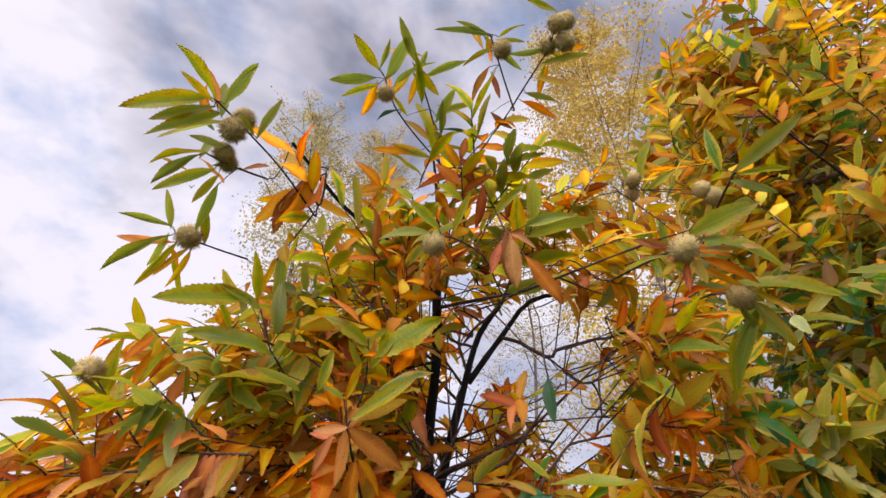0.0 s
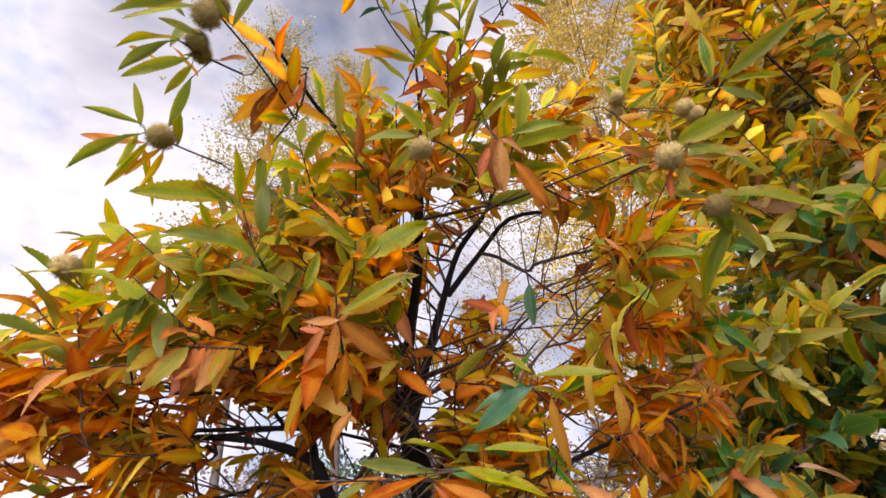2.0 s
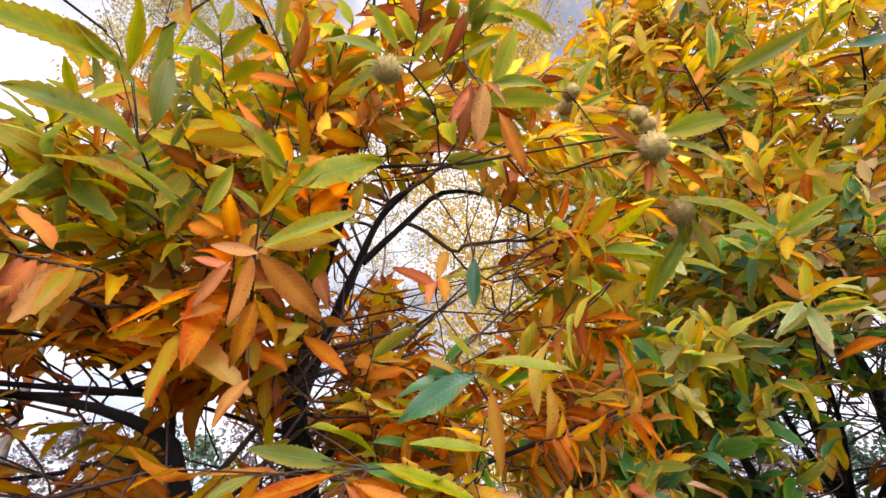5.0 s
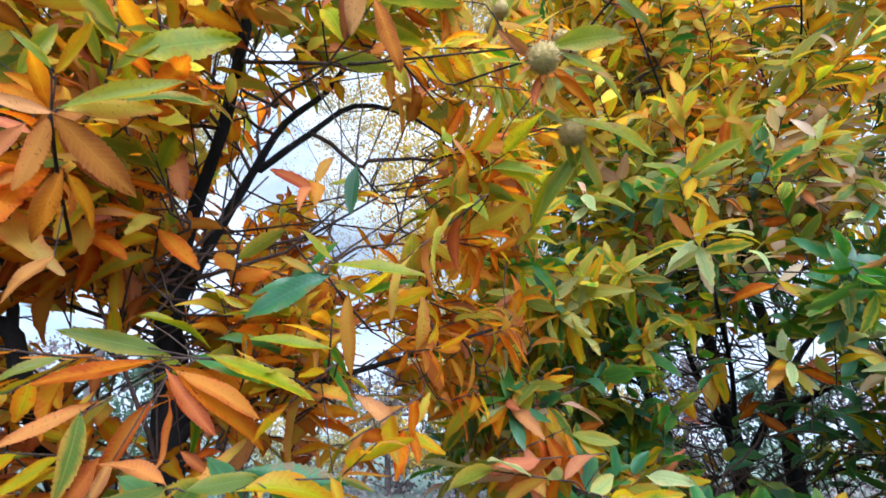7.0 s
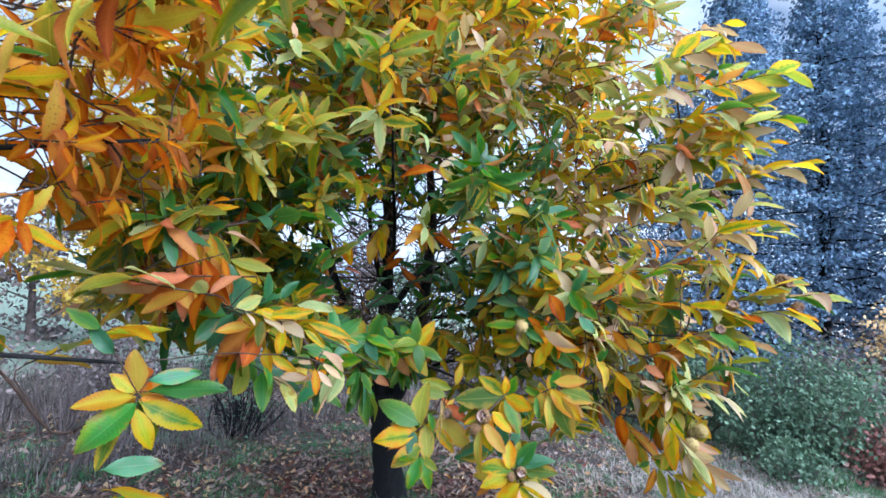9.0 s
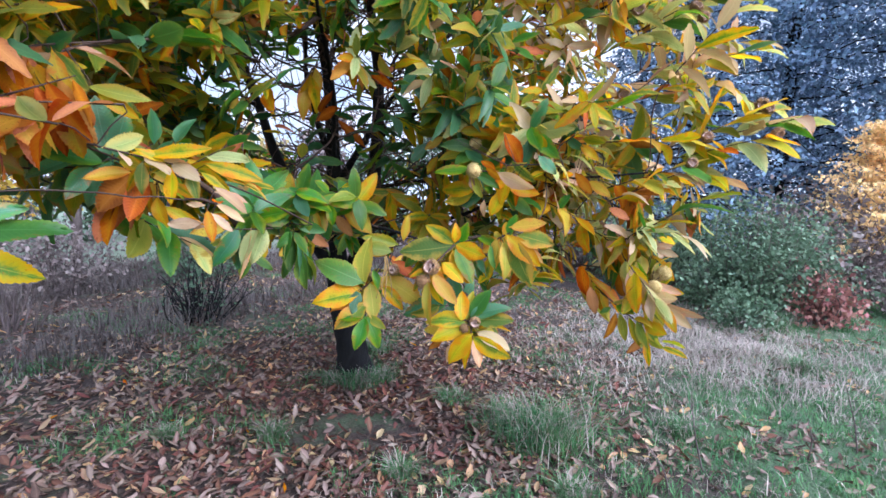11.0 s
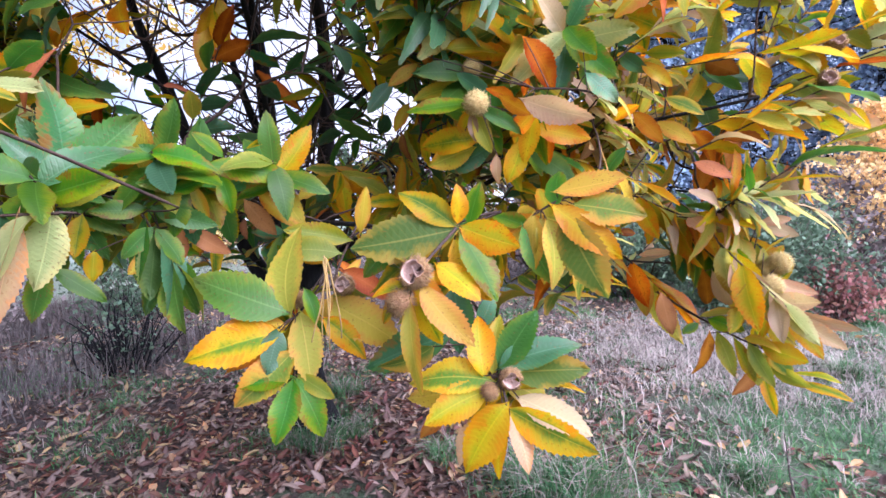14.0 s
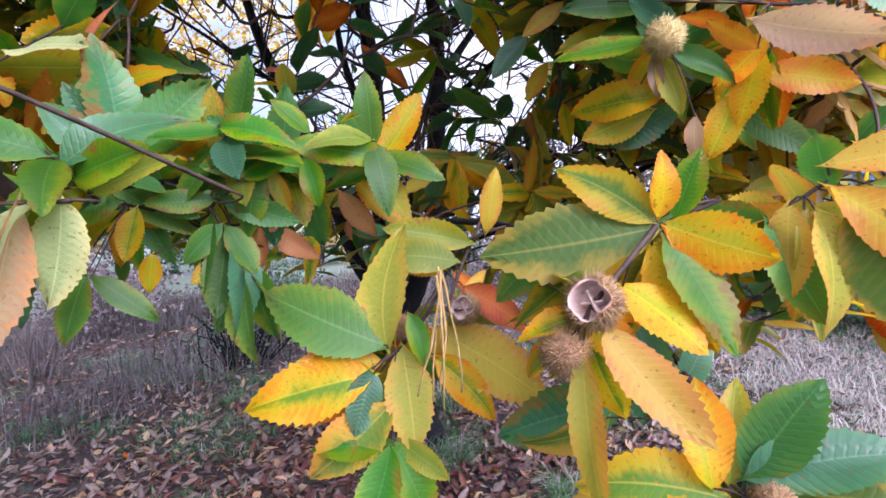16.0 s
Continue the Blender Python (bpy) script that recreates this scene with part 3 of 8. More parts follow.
def chestnut_tree(name, label, base, limbs, clusters, shoots, fill, seed, leaf_size=(0.14, 0.20), broad=1.26, bare=0):
    """limbs: control lines (x, y, z, radius), the trunk first; shoots: leafy shoots placed one by one
    (x, y, z, way, leaves, leaf length, mix, style, burs); fill: the rest of the crown as (tip, way, mix)."""
    rng = np.random.RandomState(seed)
    tree = thing(name, base, label, "tree")
    off = np.array(base)
    nodes, parent, load = [], [], []
    for k, line in enumerate(limbs):
        path = spline(line)
        bag = Bag()
        path_local = path.copy()
        path_local[:, :3] -= off
        tube(bag, path_local, 22 if k == 0 else 9, 0.13 if k == 0 else 0.08, rng)
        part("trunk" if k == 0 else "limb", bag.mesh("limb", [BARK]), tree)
        for p in path:
            if p[2] > 0.7:
                nodes.append(p[:3]), parent.append(-1), load.append(0)
    # twigs: each shoot joins the nearest wood that is already there
    wanted = []
    for stem, leaves, burs in clusters:
        line = spline([(*p, 0.0035 - 0.0012 * k / len(stem)) for k, p in enumerate(stem)], 0.04)
        way = unit(np.array(stem[1]) - np.array(stem[0]))
        wanted.append((leaves, line, None, burs, way, True, 0))
    for (x, y, z, way, n, size, mix, style, burs) in shoots:
        poses, line = spray(rng, np.array([x, y, z]), np.array(way, float), n, size, style)
        wanted.append((poses, line, mix, burs, unit(way), True, size))
    for tip, way, mix in fill:
        pick_style = rng.rand() + 0.05
        style = "up" if way[2] > 0.75 else ("hang" if pick_style < 0.15 else "rose" if pick_style < (0.65 if broad > 0.9 else 0.4) else "fan")
        n, size = int(rng.randint(8, 14)), rng.uniform(*leaf_size)
        poses, line = spray(rng, tip, way, n, size, style)
        wanted.append((poses, line, mix, 0, unit(way), False, size))
    P0 = np.array(nodes)
    wanted.sort(key=lambda w: np.min(np.linalg.norm(P0 - w[1][0, :3], axis=1)))
    chains = []
    P = np.zeros((120000, 3))
    P[:len(nodes)] = P0
    count = len(nodes)
    for poses, line, mix, burs, way, own, size in wanted:
        b = line[0, :3]
        d = np.linalg.norm(P[:count] - b, axis=1)
        behind = np.maximum(0, (P[:count] - b) @ way)
        i = int(np.argmin(d + 1.2 * behind))
        a, gap = P[i].copy(), d[i]
        c1 = a + (b - a) * 0.35 + UP * gap * 0.04 + rng.normal(0, 0.05, 3) * gap
        c2 = b - way * gap * 0.35
        m = max(3, int(gap / 0.035))
        idx = [i]
        for s in np.linspace(0, 1, m + 1)[1:]:
            q = (1 - s) ** 3 * a + 3 * s * (1 - s) ** 2 * c1 + 3 * s * s * (1 - s) * c2 + s ** 3 * b
            q = q + rng.normal(0, 0.0015, 3)
            P[count] = q
            parent.append(idx[-1]), load.append(0)
            idx.append(count)
            count += 1
        load[idx[-1]] += 1
        chains.append(idx)
    total = list(load)
    for i in range(count - 1, -1, -1):
        if parent[i] >= 0:
            total[parent[i]] += total[i]
    twigs = Bag()
    stems = [p for p in nodes if 1.2 < p[2] < 3.2 and np.hypot(*(p[:2] - P0[0, :2])) < 1.3]
    for _ in range(bare):                      # bare side twigs low on the stems
        a = np.array(stems[int(rng.randint(len(stems)))])
        w = unit(rng.normal(0, 1, 3) * (1, 1, 0.3) + UP * 0.55)
        L = rng.uniform(0.3, 0.9)
        mid, end = a + w * L * 0.5 + rng.normal(0, 0.04, 3), a + w * L + UP * 0.12 * L
        if not is_clear(end, 1.15):
            continue
        tube(twigs, np.array([(*(a - off), 0.008), (*(mid - off), 0.006), (*(end - off), 0.0025)]), 4)
        for _ in range(4):
            s = mid + (end - mid) * rng.uniform(-0.6, 0.9)
            e = s + unit(w + rng.normal(0, 0.7, 3)) * L * rng.uniform(0.2, 0.45)
            tube(twigs, np.array([(*(s - off), 0.004), (*((s + e) / 2 + rng.normal(0, 0.012, 3) - off), 0.003), (*(e - off), 0.0015)]), 3)
    for idx in chains:
        r = np.array([0.0021 * max(1, total[i]) ** 0.42 for i in idx])
        r[0] = r[1]
        tube(twigs, np.hstack([P[idx] - off, r[:, None]]), 5)
    foliage, stalks = Bag(), Bag()
    for poses, line, mix, burs, way, own, size in wanted:
        local = line.copy()
        local[:, :3] -= off
        if not own:
            tube(twigs, local, 4)
            middles = np.array([p[:, 3] + 0.5 * p[:, 1] for p in poses])
            kept = rng.rand(len(poses)) > 0.88 * (in_gap(middles) if len(middles) else 0)
            for p in (p for p, k in zip(poses, kept) if k):
                q = p.copy()
                q[:, 3] -= off
                q[:, 0] *= 1.10
                put_leaf(foliage, q, SIMPLER[rng.randint(len(SIMPLER))], LEAF_KEYS.index(pick(rng, mix)))
            continue
        bag = Bag()
        tube(bag, local, 5)
        shoot = part("shoot", bag.mesh("shoot", [TWIG]), tree)
        if mix is None:
            for bx, by, bz, tx, ty, tz, nx, ny, nz, w, key in poses:
                a, b = np.array([bx, by, bz]) - off, np.array([tx, ty, tz]) - off
                q = leaf_pose(rng, a, b - a, np.array([nx, ny, nz]) + rng.normal(0, 0.28, 3), np.linalg.norm(b - a))
                q[:, :3] *= 1.12
                q[:, 0] *= w * (1.2 if line[-1, 2] < 1.95 else broad)
                part("leaf", leaf_mesh(int(rng.choice(FLATTER) if rng.rand() < 0.6 else rng.randint(len(LEAVES))), key), shoot, m=matrix(q))
                j = int(np.argmin(np.linalg.norm(local[:, :3] - a, axis=1)))
                tube(stalks, np.array([(*local[j, :3], 0.0016), (*(local[j, :3] * 0.5 + a * 0.5 + UP * 0.004), 0.0014), (*a, 0.0012)]), 4)
            # fuller with smaller leaves behind, in the same colours
            tip = local[-1, :3]
            stem_low = line[-1, 2] < 1.9
            for k in range(int(len(poses) * (1.7 if broad > 0.9 else 2.0 if stem_low else 0.8)) if len(poses) > 4 else 0):
                src = poses[int(rng.randint(len(poses)))]
                back = -np.array(src[6:9])
                a = tip + back * rng.uniform(0.03, 0.10) + rng.normal(0, 0.016, 3)
                way_out = np.cross(back, rng.normal(0, 1, 3))
                L0 = np.linalg.norm(np.array(src[3:6]) - np.array(src[:3]))
                q = leaf_pose(rng, a, way_out + back * 0.45 * np.linalg.norm(way_out), -back + rng.normal(0, 0.3, 3), L0 * rng.uniform(0.8, 1.12))
                q[:, 0] *= src[9] * (1.2 if stem_low else broad) * 0.92
                part("leaf", leaf_mesh(int(rng.randint(len(LEAVES))), src[10] if rng.rand() < 0.75 else "turning" if broad > 0.9 else "orange"), shoot, m=matrix(q))
            for x, y, z, opened, size in burs:
                face = unit(np.array([-0.8, -0.35, 0.15]) + rng.normal(0, 0.2, 3))
                at = np.array([x, y, z]) - off
                q = leaf_pose(rng, at, np.cross(face, [0.3, 0.2, 0.9]), face, size)
                part("bur", (BUR_MESH[int(rng.randint(2))], OPEN_BUR_MESH, DRY_BUR_MESH)[opened], shoot,
                     ("spiny olive-brown bur", "opened brown bur with a pale lining", "dry brown spiny bur")[opened], m=matrix(q))
                j = int(np.argmin(np.linalg.norm(local[:, :3] - at, axis=1)))
                tube(stalks, np.array([(*local[j, :3], 0.002), (*at, 0.002)]), 4)
            continue
        for p in poses:
            q = p.copy()
            q[:, 3] -= off
            q[:, 0] *= broad
            part("leaf", leaf_mesh(int(rng.randint(len(LEAVES))), pick(rng, mix)), shoot, m=matrix(q))
        for k in range(abs(burs)):
            me = OPEN_BUR_MESH if burs < 0 else BUR_MESH[k % 2]
            at = line[-1, :3] - off + way * 0.02 + rng.normal(0, 0.6, 3) * 0.04 * (k > 0) - UP * 0.02 * k
            face = unit(np.array([0.2, 0.1, 0.0]) - np.array([1.0, 0.45, -0.1]) + rng.normal(0, 0.25, 3))
            q = leaf_pose(rng, at, np.cross(face, [0.3, 0.2, 0.9]), face, rng.uniform(0.95, 1.25))
            part("bur", me, shoot, "opened brown bur with a pale lining" if burs < 0 else "spiny olive-brown bur", m=matrix(q))
    if stalks.v:
        part("leaf_stalk", stalks.mesh("leaf_stalk", [TWIG]), tree, kind="stuff")
    part("twig", twigs.mesh("twigs", [TWIG]), tree, kind="stuff")
    part("foliage", foliage.mesh("foliage", [LEAF[k] for k in LEAF_KEYS]), tree, kind="stuff")
    return tree


LEAF_CACHE = {}


def leaf_mesh(shape, key):
    if (shape, key) not in LEAF_CACHE:
        bag = Bag()
        bag.put(*LEAVES[shape])
        LEAF_CACHE[shape, key] = bag.mesh("leaf", [LEAF[key]])
    return LEAF_CACHE[shape, key]


# the trodden way beside the trees stays free of branches
CLEAR = np.array([(-0.3, -0.6, 1.9), (-0.1, 0.05, 1.98), (-0.2, 0.35, 1.94), (0.05, 0.25, 1.85), (0.4, 0.2, 1.65), (0.8, 0.3, 1.46), (1.15, 0.5, 1.46), (1.48, 0.76, 1.45)])
CLEAR_MORE = np.array([0, 0, 0, 0, 0, 0.05, 0.3, 0.4])


def is_clear(p, reach):
    return np.min(np.linalg.norm(CLEAR - p, axis=1) - CLEAR_MORE) > reach


# ---- the ground: one sheet to the horizon, gently uneven near by ----
def lie(x, y):
    """Height of the ground."""
    near = math.exp(-((x - 4) ** 2 + (y - 2) ** 2) / 160.0)
    return near * (0.05 * noise.noise(Vector((x * 0.45, y * 0.45, 3.1))) + 0.02 * noise.noise(Vector((x * 1.7, y * 1.7, 8.2))))


def build_ground():
    xs = np.concatenate([-np.geomspace(400, 9, 14), np.arange(-8, 15, 0.25), np.geomspace(16, 400, 14)])
    ys = np.concatenate([-np.geomspace(400, 9, 14), np.arange(-8, 15, 0.25), np.geomspace(16, 400, 14)])
    v = np.array([(x, y, lie(x, y)) for x in xs for y in ys])
    n = len(ys)
    i, j = np.meshgrid(np.arange(len(xs) - 1), np.arange(n - 1), indexing="ij")
    a = i * n + j
    f = np.concatenate([np.stack([a, a + n, a + n + 1], -1).reshape(-1, 3), np.stack([a, a + n + 1, a + 1], -1).reshape(-1, 3)])
    bag = Bag()
    bag.put(v, f)
    ob = new("ground", bag.mesh("ground", [GROUND]))
    tagged(ob, "brown soil and thin turf strewn with fallen leaves", "ground", kind="structure")


build_ground()


def blades(bag, rng, x, y, n, height, spread, lean=0.5, width=0.004, mat=0):
    """One tuft of thin bent blades."""
    z = lie(x, y)
    for _ in range(n):
        a = rng.uniform(0, 2 * math.pi)
        p = np.array([x + rng.normal(0, spread), y + rng.normal(0, spread), z - 0.01])
        h = height * rng.uniform(0.5, 1.2)
        out = np.array([math.cos(a), math.sin(a), 0]) * h * lean * rng.uniform(0.2, 1.3)
        s = np.array([-math.sin(a), math.cos(a), 0]) * width
        m = p + out * 0.35 + UP * h * 0.65
        t = p + out + UP * h * (0.95 - 0.3 * rng.rand())
        bag.put(np.array([p - s, p + s, m + s * 0.7, m - s * 0.7, t]), np.array([(0, 1, 2), (0, 2, 3), (3, 2, 4)]), None, mat)


def build_grass():
    rng = np.random.RandomState(21)
    bag = Bag()
    for _ in range(21000):
        x, y = rng.uniform(1.4, 11), rng.uniform(-5, 7)
        if x > 5.5 and rng.rand() < 0.45:
            continue
        g = 1.5 * noise.noise(Vector((x * 1.3, y * 1.3, 1.0))) + 0.33 * (1.5 - y) * (y < 2.6) + 0.55 * (x < 2.7) * (y < 2.2) - 0.02
        if g < rng.uniform(-0.1, 0.4):
            continue
        blades(bag, rng, x, y, rng.randint(8, 15), rng.uniform(0.035, 0.10), 0.05, 1.2, 0.0032, 0 if rng.rand() < 0.86 else 1)
    side = np.random.RandomState(31)
    for _ in range(9000):                # thinner on the side of the orange tree and beyond the path
        x, y = side.choice([side.uniform(-7, 1.4), side.uniform(-3, 1.4), side.uniform(1.4, 12)]), side.uniform(-7, 7)
        if x > 1.4 and y > -4.5 or side.rand() < 0.12 * max(0, -3 - x):
            continue
        g = 1.5 * noise.noise(Vector((x * 1.3, y * 1.3, 1.0))) + 0.33 * (1.5 - y) * (y < 2.6) + 0.3
        if g < side.uniform(-0.1, 0.4):
            continue
        blades(bag, side, x, y, side.randint(8, 15), side.uniform(0.035, 0.10), 0.07, 1.2, 0.0034, 0 if side.rand() < 0.86 else 1)
    tagged(new("grass", bag.mesh("grass", [GRASS, PALE_GRASS])), "short green and straw-coloured grass among fallen leaves", "grass", kind="stuff")
    bag = Bag()
    for x, y, h in ((3.80, 2.36, 0.22), (4.0, 2.24, 0.18), (3.72, 2.55, 0.16), (3.44, 0.74, 0.36), (3.65, 0.65, 0.33), (3.57, 0.90, 0.30), (3.68, 1.03, 0.20), (4.10, -0.14, 0.16), (2.76, 1.43, 0.13), (2.98, 0.47, 0.14), (7.83, -1.41, 0.30), (2.79, 2.38, 0.14), (3.85, 1.53, 0.16), (6.06, -1.28, 0.20), (2.52, 3.02, 0.12), (4.68, 2.71, 0.18)):
        blades(bag, rng, x, y, 90, h, 0.3 * h, 1.3, 0.003, 1)
        blades(bag, rng, x, y, 260, h * 0.85, 0.33 * h, 1.3, 0.003, 0)
    tagged(new("grass_tuft", bag.mesh("grass_tuft", [GRASS, PALE_GRASS])), "tuft of long bent half-dry grass", "grass", kind="stuff")
    bag = Bag()
    for _ in range(3800):                # tall dead grass at the edge of the meadow
        x, y = rng.uniform(1.5, 12), rng.uniform(5.0, 10.5)
        if noise.noise(Vector((x * 0.5, y * 0.5, 4.0))) < -0.12:
            continue
        blades(bag, rng, x, y, rng.randint(6, 12), rng.uniform(0.12, 0.42), 0.2, 1.0, 0.004, int(rng.rand() < 0.5))
    for _ in range(900):
        x, y = side.uniform(-5, 1.5), side.uniform(5.0, 10.5)
        if noise.noise(Vector((x * 0.5, y * 0.5, 4.0))) > -0.12:
            blades(bag, side, x, y, side.randint(6, 12), side.uniform(0.12, 0.42), 0.2, 1.0, 0.004, int(side.rand() < 0.5))
    tagged(new("tall_dry_grass", bag.mesh("tall_dry_grass", [DRY_GRASS, STALK])), "tall dead grass and weed stalks, grey-brown", "grass", kind="stuff")
    bag = Bag()
    for _ in range(900):                 # pale trodden grass on the open side
        x, y = rng.normal(6.6, 0.9), rng.normal(-0.4, 0.8)
        blades(bag, rng, x, y, rng.randint(10, 18), rng.uniform(0.06, 0.16), 0.10, 1.5, 0.004, 0)
    tagged(new("pale_grass", bag.mesh("pale_grass", [PALE_GRASS])), "flattened pale dead grass", "grass", kind="stuff")


def build_litter():
    rng = np.random.RandomState(22)
    bag = Bag()
    keys = ["litter", "litter_red", "litter_pale", "orange", "beige"]
    n = 0
    while n < 25000:
        x, y = rng.uniform(1.2, 9.5), rng.uniform(-3.2, 8.0)
        d = math.hypot(x - 3.4, y - 2.2)
        if rng.rand() > max(0.15, 0.8 * math.exp(-(d / 2.7) ** 2), 0.75 * math.exp(-((x - 2.9) / 1.0) ** 2 - ((y - 0.7) / 1.3) ** 2)):
            continue
        z = lie(x, y) + rng.uniform(0.004, 0.03)
        a = rng.uniform(0, 2 * math.pi)
        axis = np.array([math.cos(a), math.sin(a), rng.normal(0, 0.22)])
        nrm = UP + rng.normal(0, 0.33, 3)
        turf = 1.5 * noise.noise(Vector((x * 1.3, y * 1.3, 1.0))) + 0.33 * (1.5 - y) * (y < 2.6)
        if turf > rng.uniform(0.15, 1.5) or noise.noise(Vector((x * 1.1, y * 1.1, 6.0))) < rng.uniform(-0.7, -0.15):
            continue
        near = math.exp(-(d / 1.6) ** 2)
        broad_leaf = rng.rand() < 0.18            # flat pale leaves of other trees lie among them
        q = leaf_pose(rng, np.array([x, y, z]), axis, nrm, rng.uniform(0.045, 0.08) if broad_leaf else rng.uniform(0.035, 0.105))
        w = np.array([2.8, 1.6 + 3.0 * near, 3.0 + 4.0 * (d > 1.7), 0.03 * near, 0.4]) if not broad_leaf else np.array([0.5, 0.2, 3, 0.05, 2.2])
        if broad_leaf:
            q[:, 0] *= 1.6
        put_leaf(bag, q, CURLED[rng.randint(4)], LEAF_KEYS.index(keys[int(rng.choice(5, p=w / w.sum()))]))
        n += 1
    side = np.random.RandomState(32)
    for _ in range(13000):                        # under the orange tree, thinning out over the turf
        x, y = side.uniform(-6, 1.2), side.uniform(-5, 8)
        if side.rand() > max(0.16 * min(1, (x + 6) / 3), 0.8 * math.exp(-(math.hypot(x - 0.1, y - 2.0) / 1.6) ** 2), 0.5 * math.exp(-((x - 1.2) / 1.2) ** 2)):
            continue
        a = side.uniform(0, 2 * math.pi)
        q = leaf_pose(side, np.array([x, y, lie(x, y) + side.uniform(0.004, 0.03)]), np.array([math.cos(a), math.sin(a), side.normal(0, 0.22)]), UP + side.normal(0, 0.33, 3), side.uniform(0.04, 0.105))
        put_leaf(bag, q, CURLED[side.randint(4)], LEAF_KEYS.index(keys[int(side.choice(5, p=(0.36, 0.27, 0.28, 0.03, 0.06)))]))
    tagged(new("fallen_leaves", bag.mesh("fallen_leaves", [LEAF[k] for k in LEAF_KEYS])), "curled brown and reddish fallen chestnut leaves on the ground", "fallen leaves", kind="stuff")


def build_dead_stem(x, y, height, seed):
    rng = np.random.RandomState(seed)
    bag = Bag()
    z = lie(x, y)
    top = np.array([x + rng.normal(0, 0.12), y + rng.normal(0, 0.12), z + height])
    line = spline([(x, y, z - 0.03, 0.006), (*((np.array([x, y, z]) + top) / 2 + rng.normal(0, 0.03, 3)), 0.0045), (*top, 0.002)], 0.05)
    tube(bag, line - np.array([x, y, z, 0]), 5)
    for k in range(7):
        p = line[int(rng.uniform(0.25, 0.95) * (len(line) - 1)), :3]
        e = p + unit(rng.normal(0, 1, 3) + UP * 0.7) * height * rng.uniform(0.1, 0.28)
        tube(bag, np.array([(*(p - (x, y, z)), 0.0028), (*((p + e) / 2 - (x, y, z) + rng.normal(0, 0.008, 3)), 0.002), (*(e - (x, y, z)), 0.0012)]), 4)
    ob = new("dead_stem", bag.mesh("dead_stem", [STALK]))
    ob.location = (x, y, z)
    tagged(ob, "thin bare dead sapling stem standing in the grass", "sapling", "dead stems in the grass")


build_grass()
build_litter()
for k, (sx, sy, sh) in enumerate(((4.02, -0.85, 0.30), (4.27, -1.19, 0.45), (3.56, -0.23, 0.50), (3.28, -0.02, 0.32))):
    build_dead_stem(sx, sy, sh, 140 + k)

# ---- leafy shoots that can be told apart: tip, way, leaves, leaf length, colours, habit, burs (minus: opened) ----
CLUSTERS = {'G': [], 'O': []}
CLUSTERS['G'].append(([(2.23, 1.21, 1.40), (2.12, 1.20, 1.31), (2.06, 1.22, 1.26)], [
    (2.055, 1.232, 1.267, 2.032, 1.259, 1.436, -0.7, -0.5, 0.4, 1.20, 'yellow'),
    (2.052, 1.237, 1.271, 1.933, 1.360, 1.352, -0.7, -0.6, 0.5, 1.15, 'green'),
    (2.069, 1.254, 1.237, 1.985, 1.330, 1.261, -0.6, -0.5, 0.6, 1.00, 'gold'),
    (2.034, 1.246, 1.229, 1.904, 1.355, 1.221, -0.6, -0.6, 0.5, 1.20, 'turning'),
    (2.064, 1.277, 1.193, 1.977, 1.338, 1.172, -0.5, -0.5, 0.7, 1.10, 'orange'),
    (2.036, 1.247, 1.237, 1.988, 1.242, 1.162, -0.7, -0.5, 0.6, 1.35, 'deep'),
    (2.067, 1.214, 1.266, 2.035, 1.165, 1.140, -0.7, -0.5, 0.6, 1.20, 'yellow'),
    (2.065, 1.197, 1.318, 2.056, 1.155, 1.258, -0.7, -0.5, 0.5, 1.10, 'green')], [(2.127, 1.137, 1.320, 1, 1.00), (2.089, 1.226, 1.290, 2, 0.80)]))
CLUSTERS['G'].append(([(2.23, 1.21, 1.40), (2.12, 1.20, 1.31), (2.06, 1.22, 1.26)], [
    (2.092, 1.171, 1.249, 2.105, 1.073, 1.187, -0.7, -0.4, 0.5, 1.15, 'turning'),
    (2.041, 1.219, 1.187, 1.939, 1.267, 1.102, -0.6, -0.5, 0.6, 1.35, 'turning')], []))
CLUSTERS['G'].append(([(2.08, 1.23, 1.24), (2.05, 1.22, 1.18), (2.03, 1.21, 1.13)], [
    (2.025, 1.210, 1.130, 1.959, 1.196, 1.032, -0.6, -0.5, 0.6, 1.25, 'green'),
    (2.029, 1.206, 1.131, 2.014, 1.125, 1.043, -0.6, -0.4, 0.6, 1.15, 'green'),
    (2.034, 1.203, 1.138, 2.042, 1.128, 1.101, -0.7, -0.4, 0.6, 1.00, 'olive'),
    (2.026, 1.213, 1.137, 1.948, 1.279, 1.144, -0.6, -0.5, 0.6, 1.30, 'green')], []))
CLUSTERS['G'].append(([(2.33, 1.21, 1.45), (2.22, 1.19, 1.38), (2.14, 1.17, 1.33)], [
    (2.126, 1.184, 1.280, 2.166, 1.026, 1.205, -0.8, -0.4, 0.5, 1.25, 'gold'),
    (2.174, 1.162, 1.345, 2.194, 1.060, 1.298, -0.8, -0.4, 0.5, 1.10, 'brown'),
    (2.180, 1.178, 1.387, 2.101, 1.266, 1.422, -0.7, -0.4, 0.6, 1.20, 'olive'),
    (2.229, 1.176, 1.415, 2.142, 1.279, 1.453, -0.8, -0.5, 0.4, 1.00, 'olive'),
    (2.185, 1.207, 1.372, 2.122, 1.268, 1.389, -0.6, -0.4, 0.7, 0.90, 'gold'),
    (2.241, 1.153, 1.434, 2.231, 1.124, 1.532, -0.8, -0.4, 0.4, 0.80, 'gold')], []))
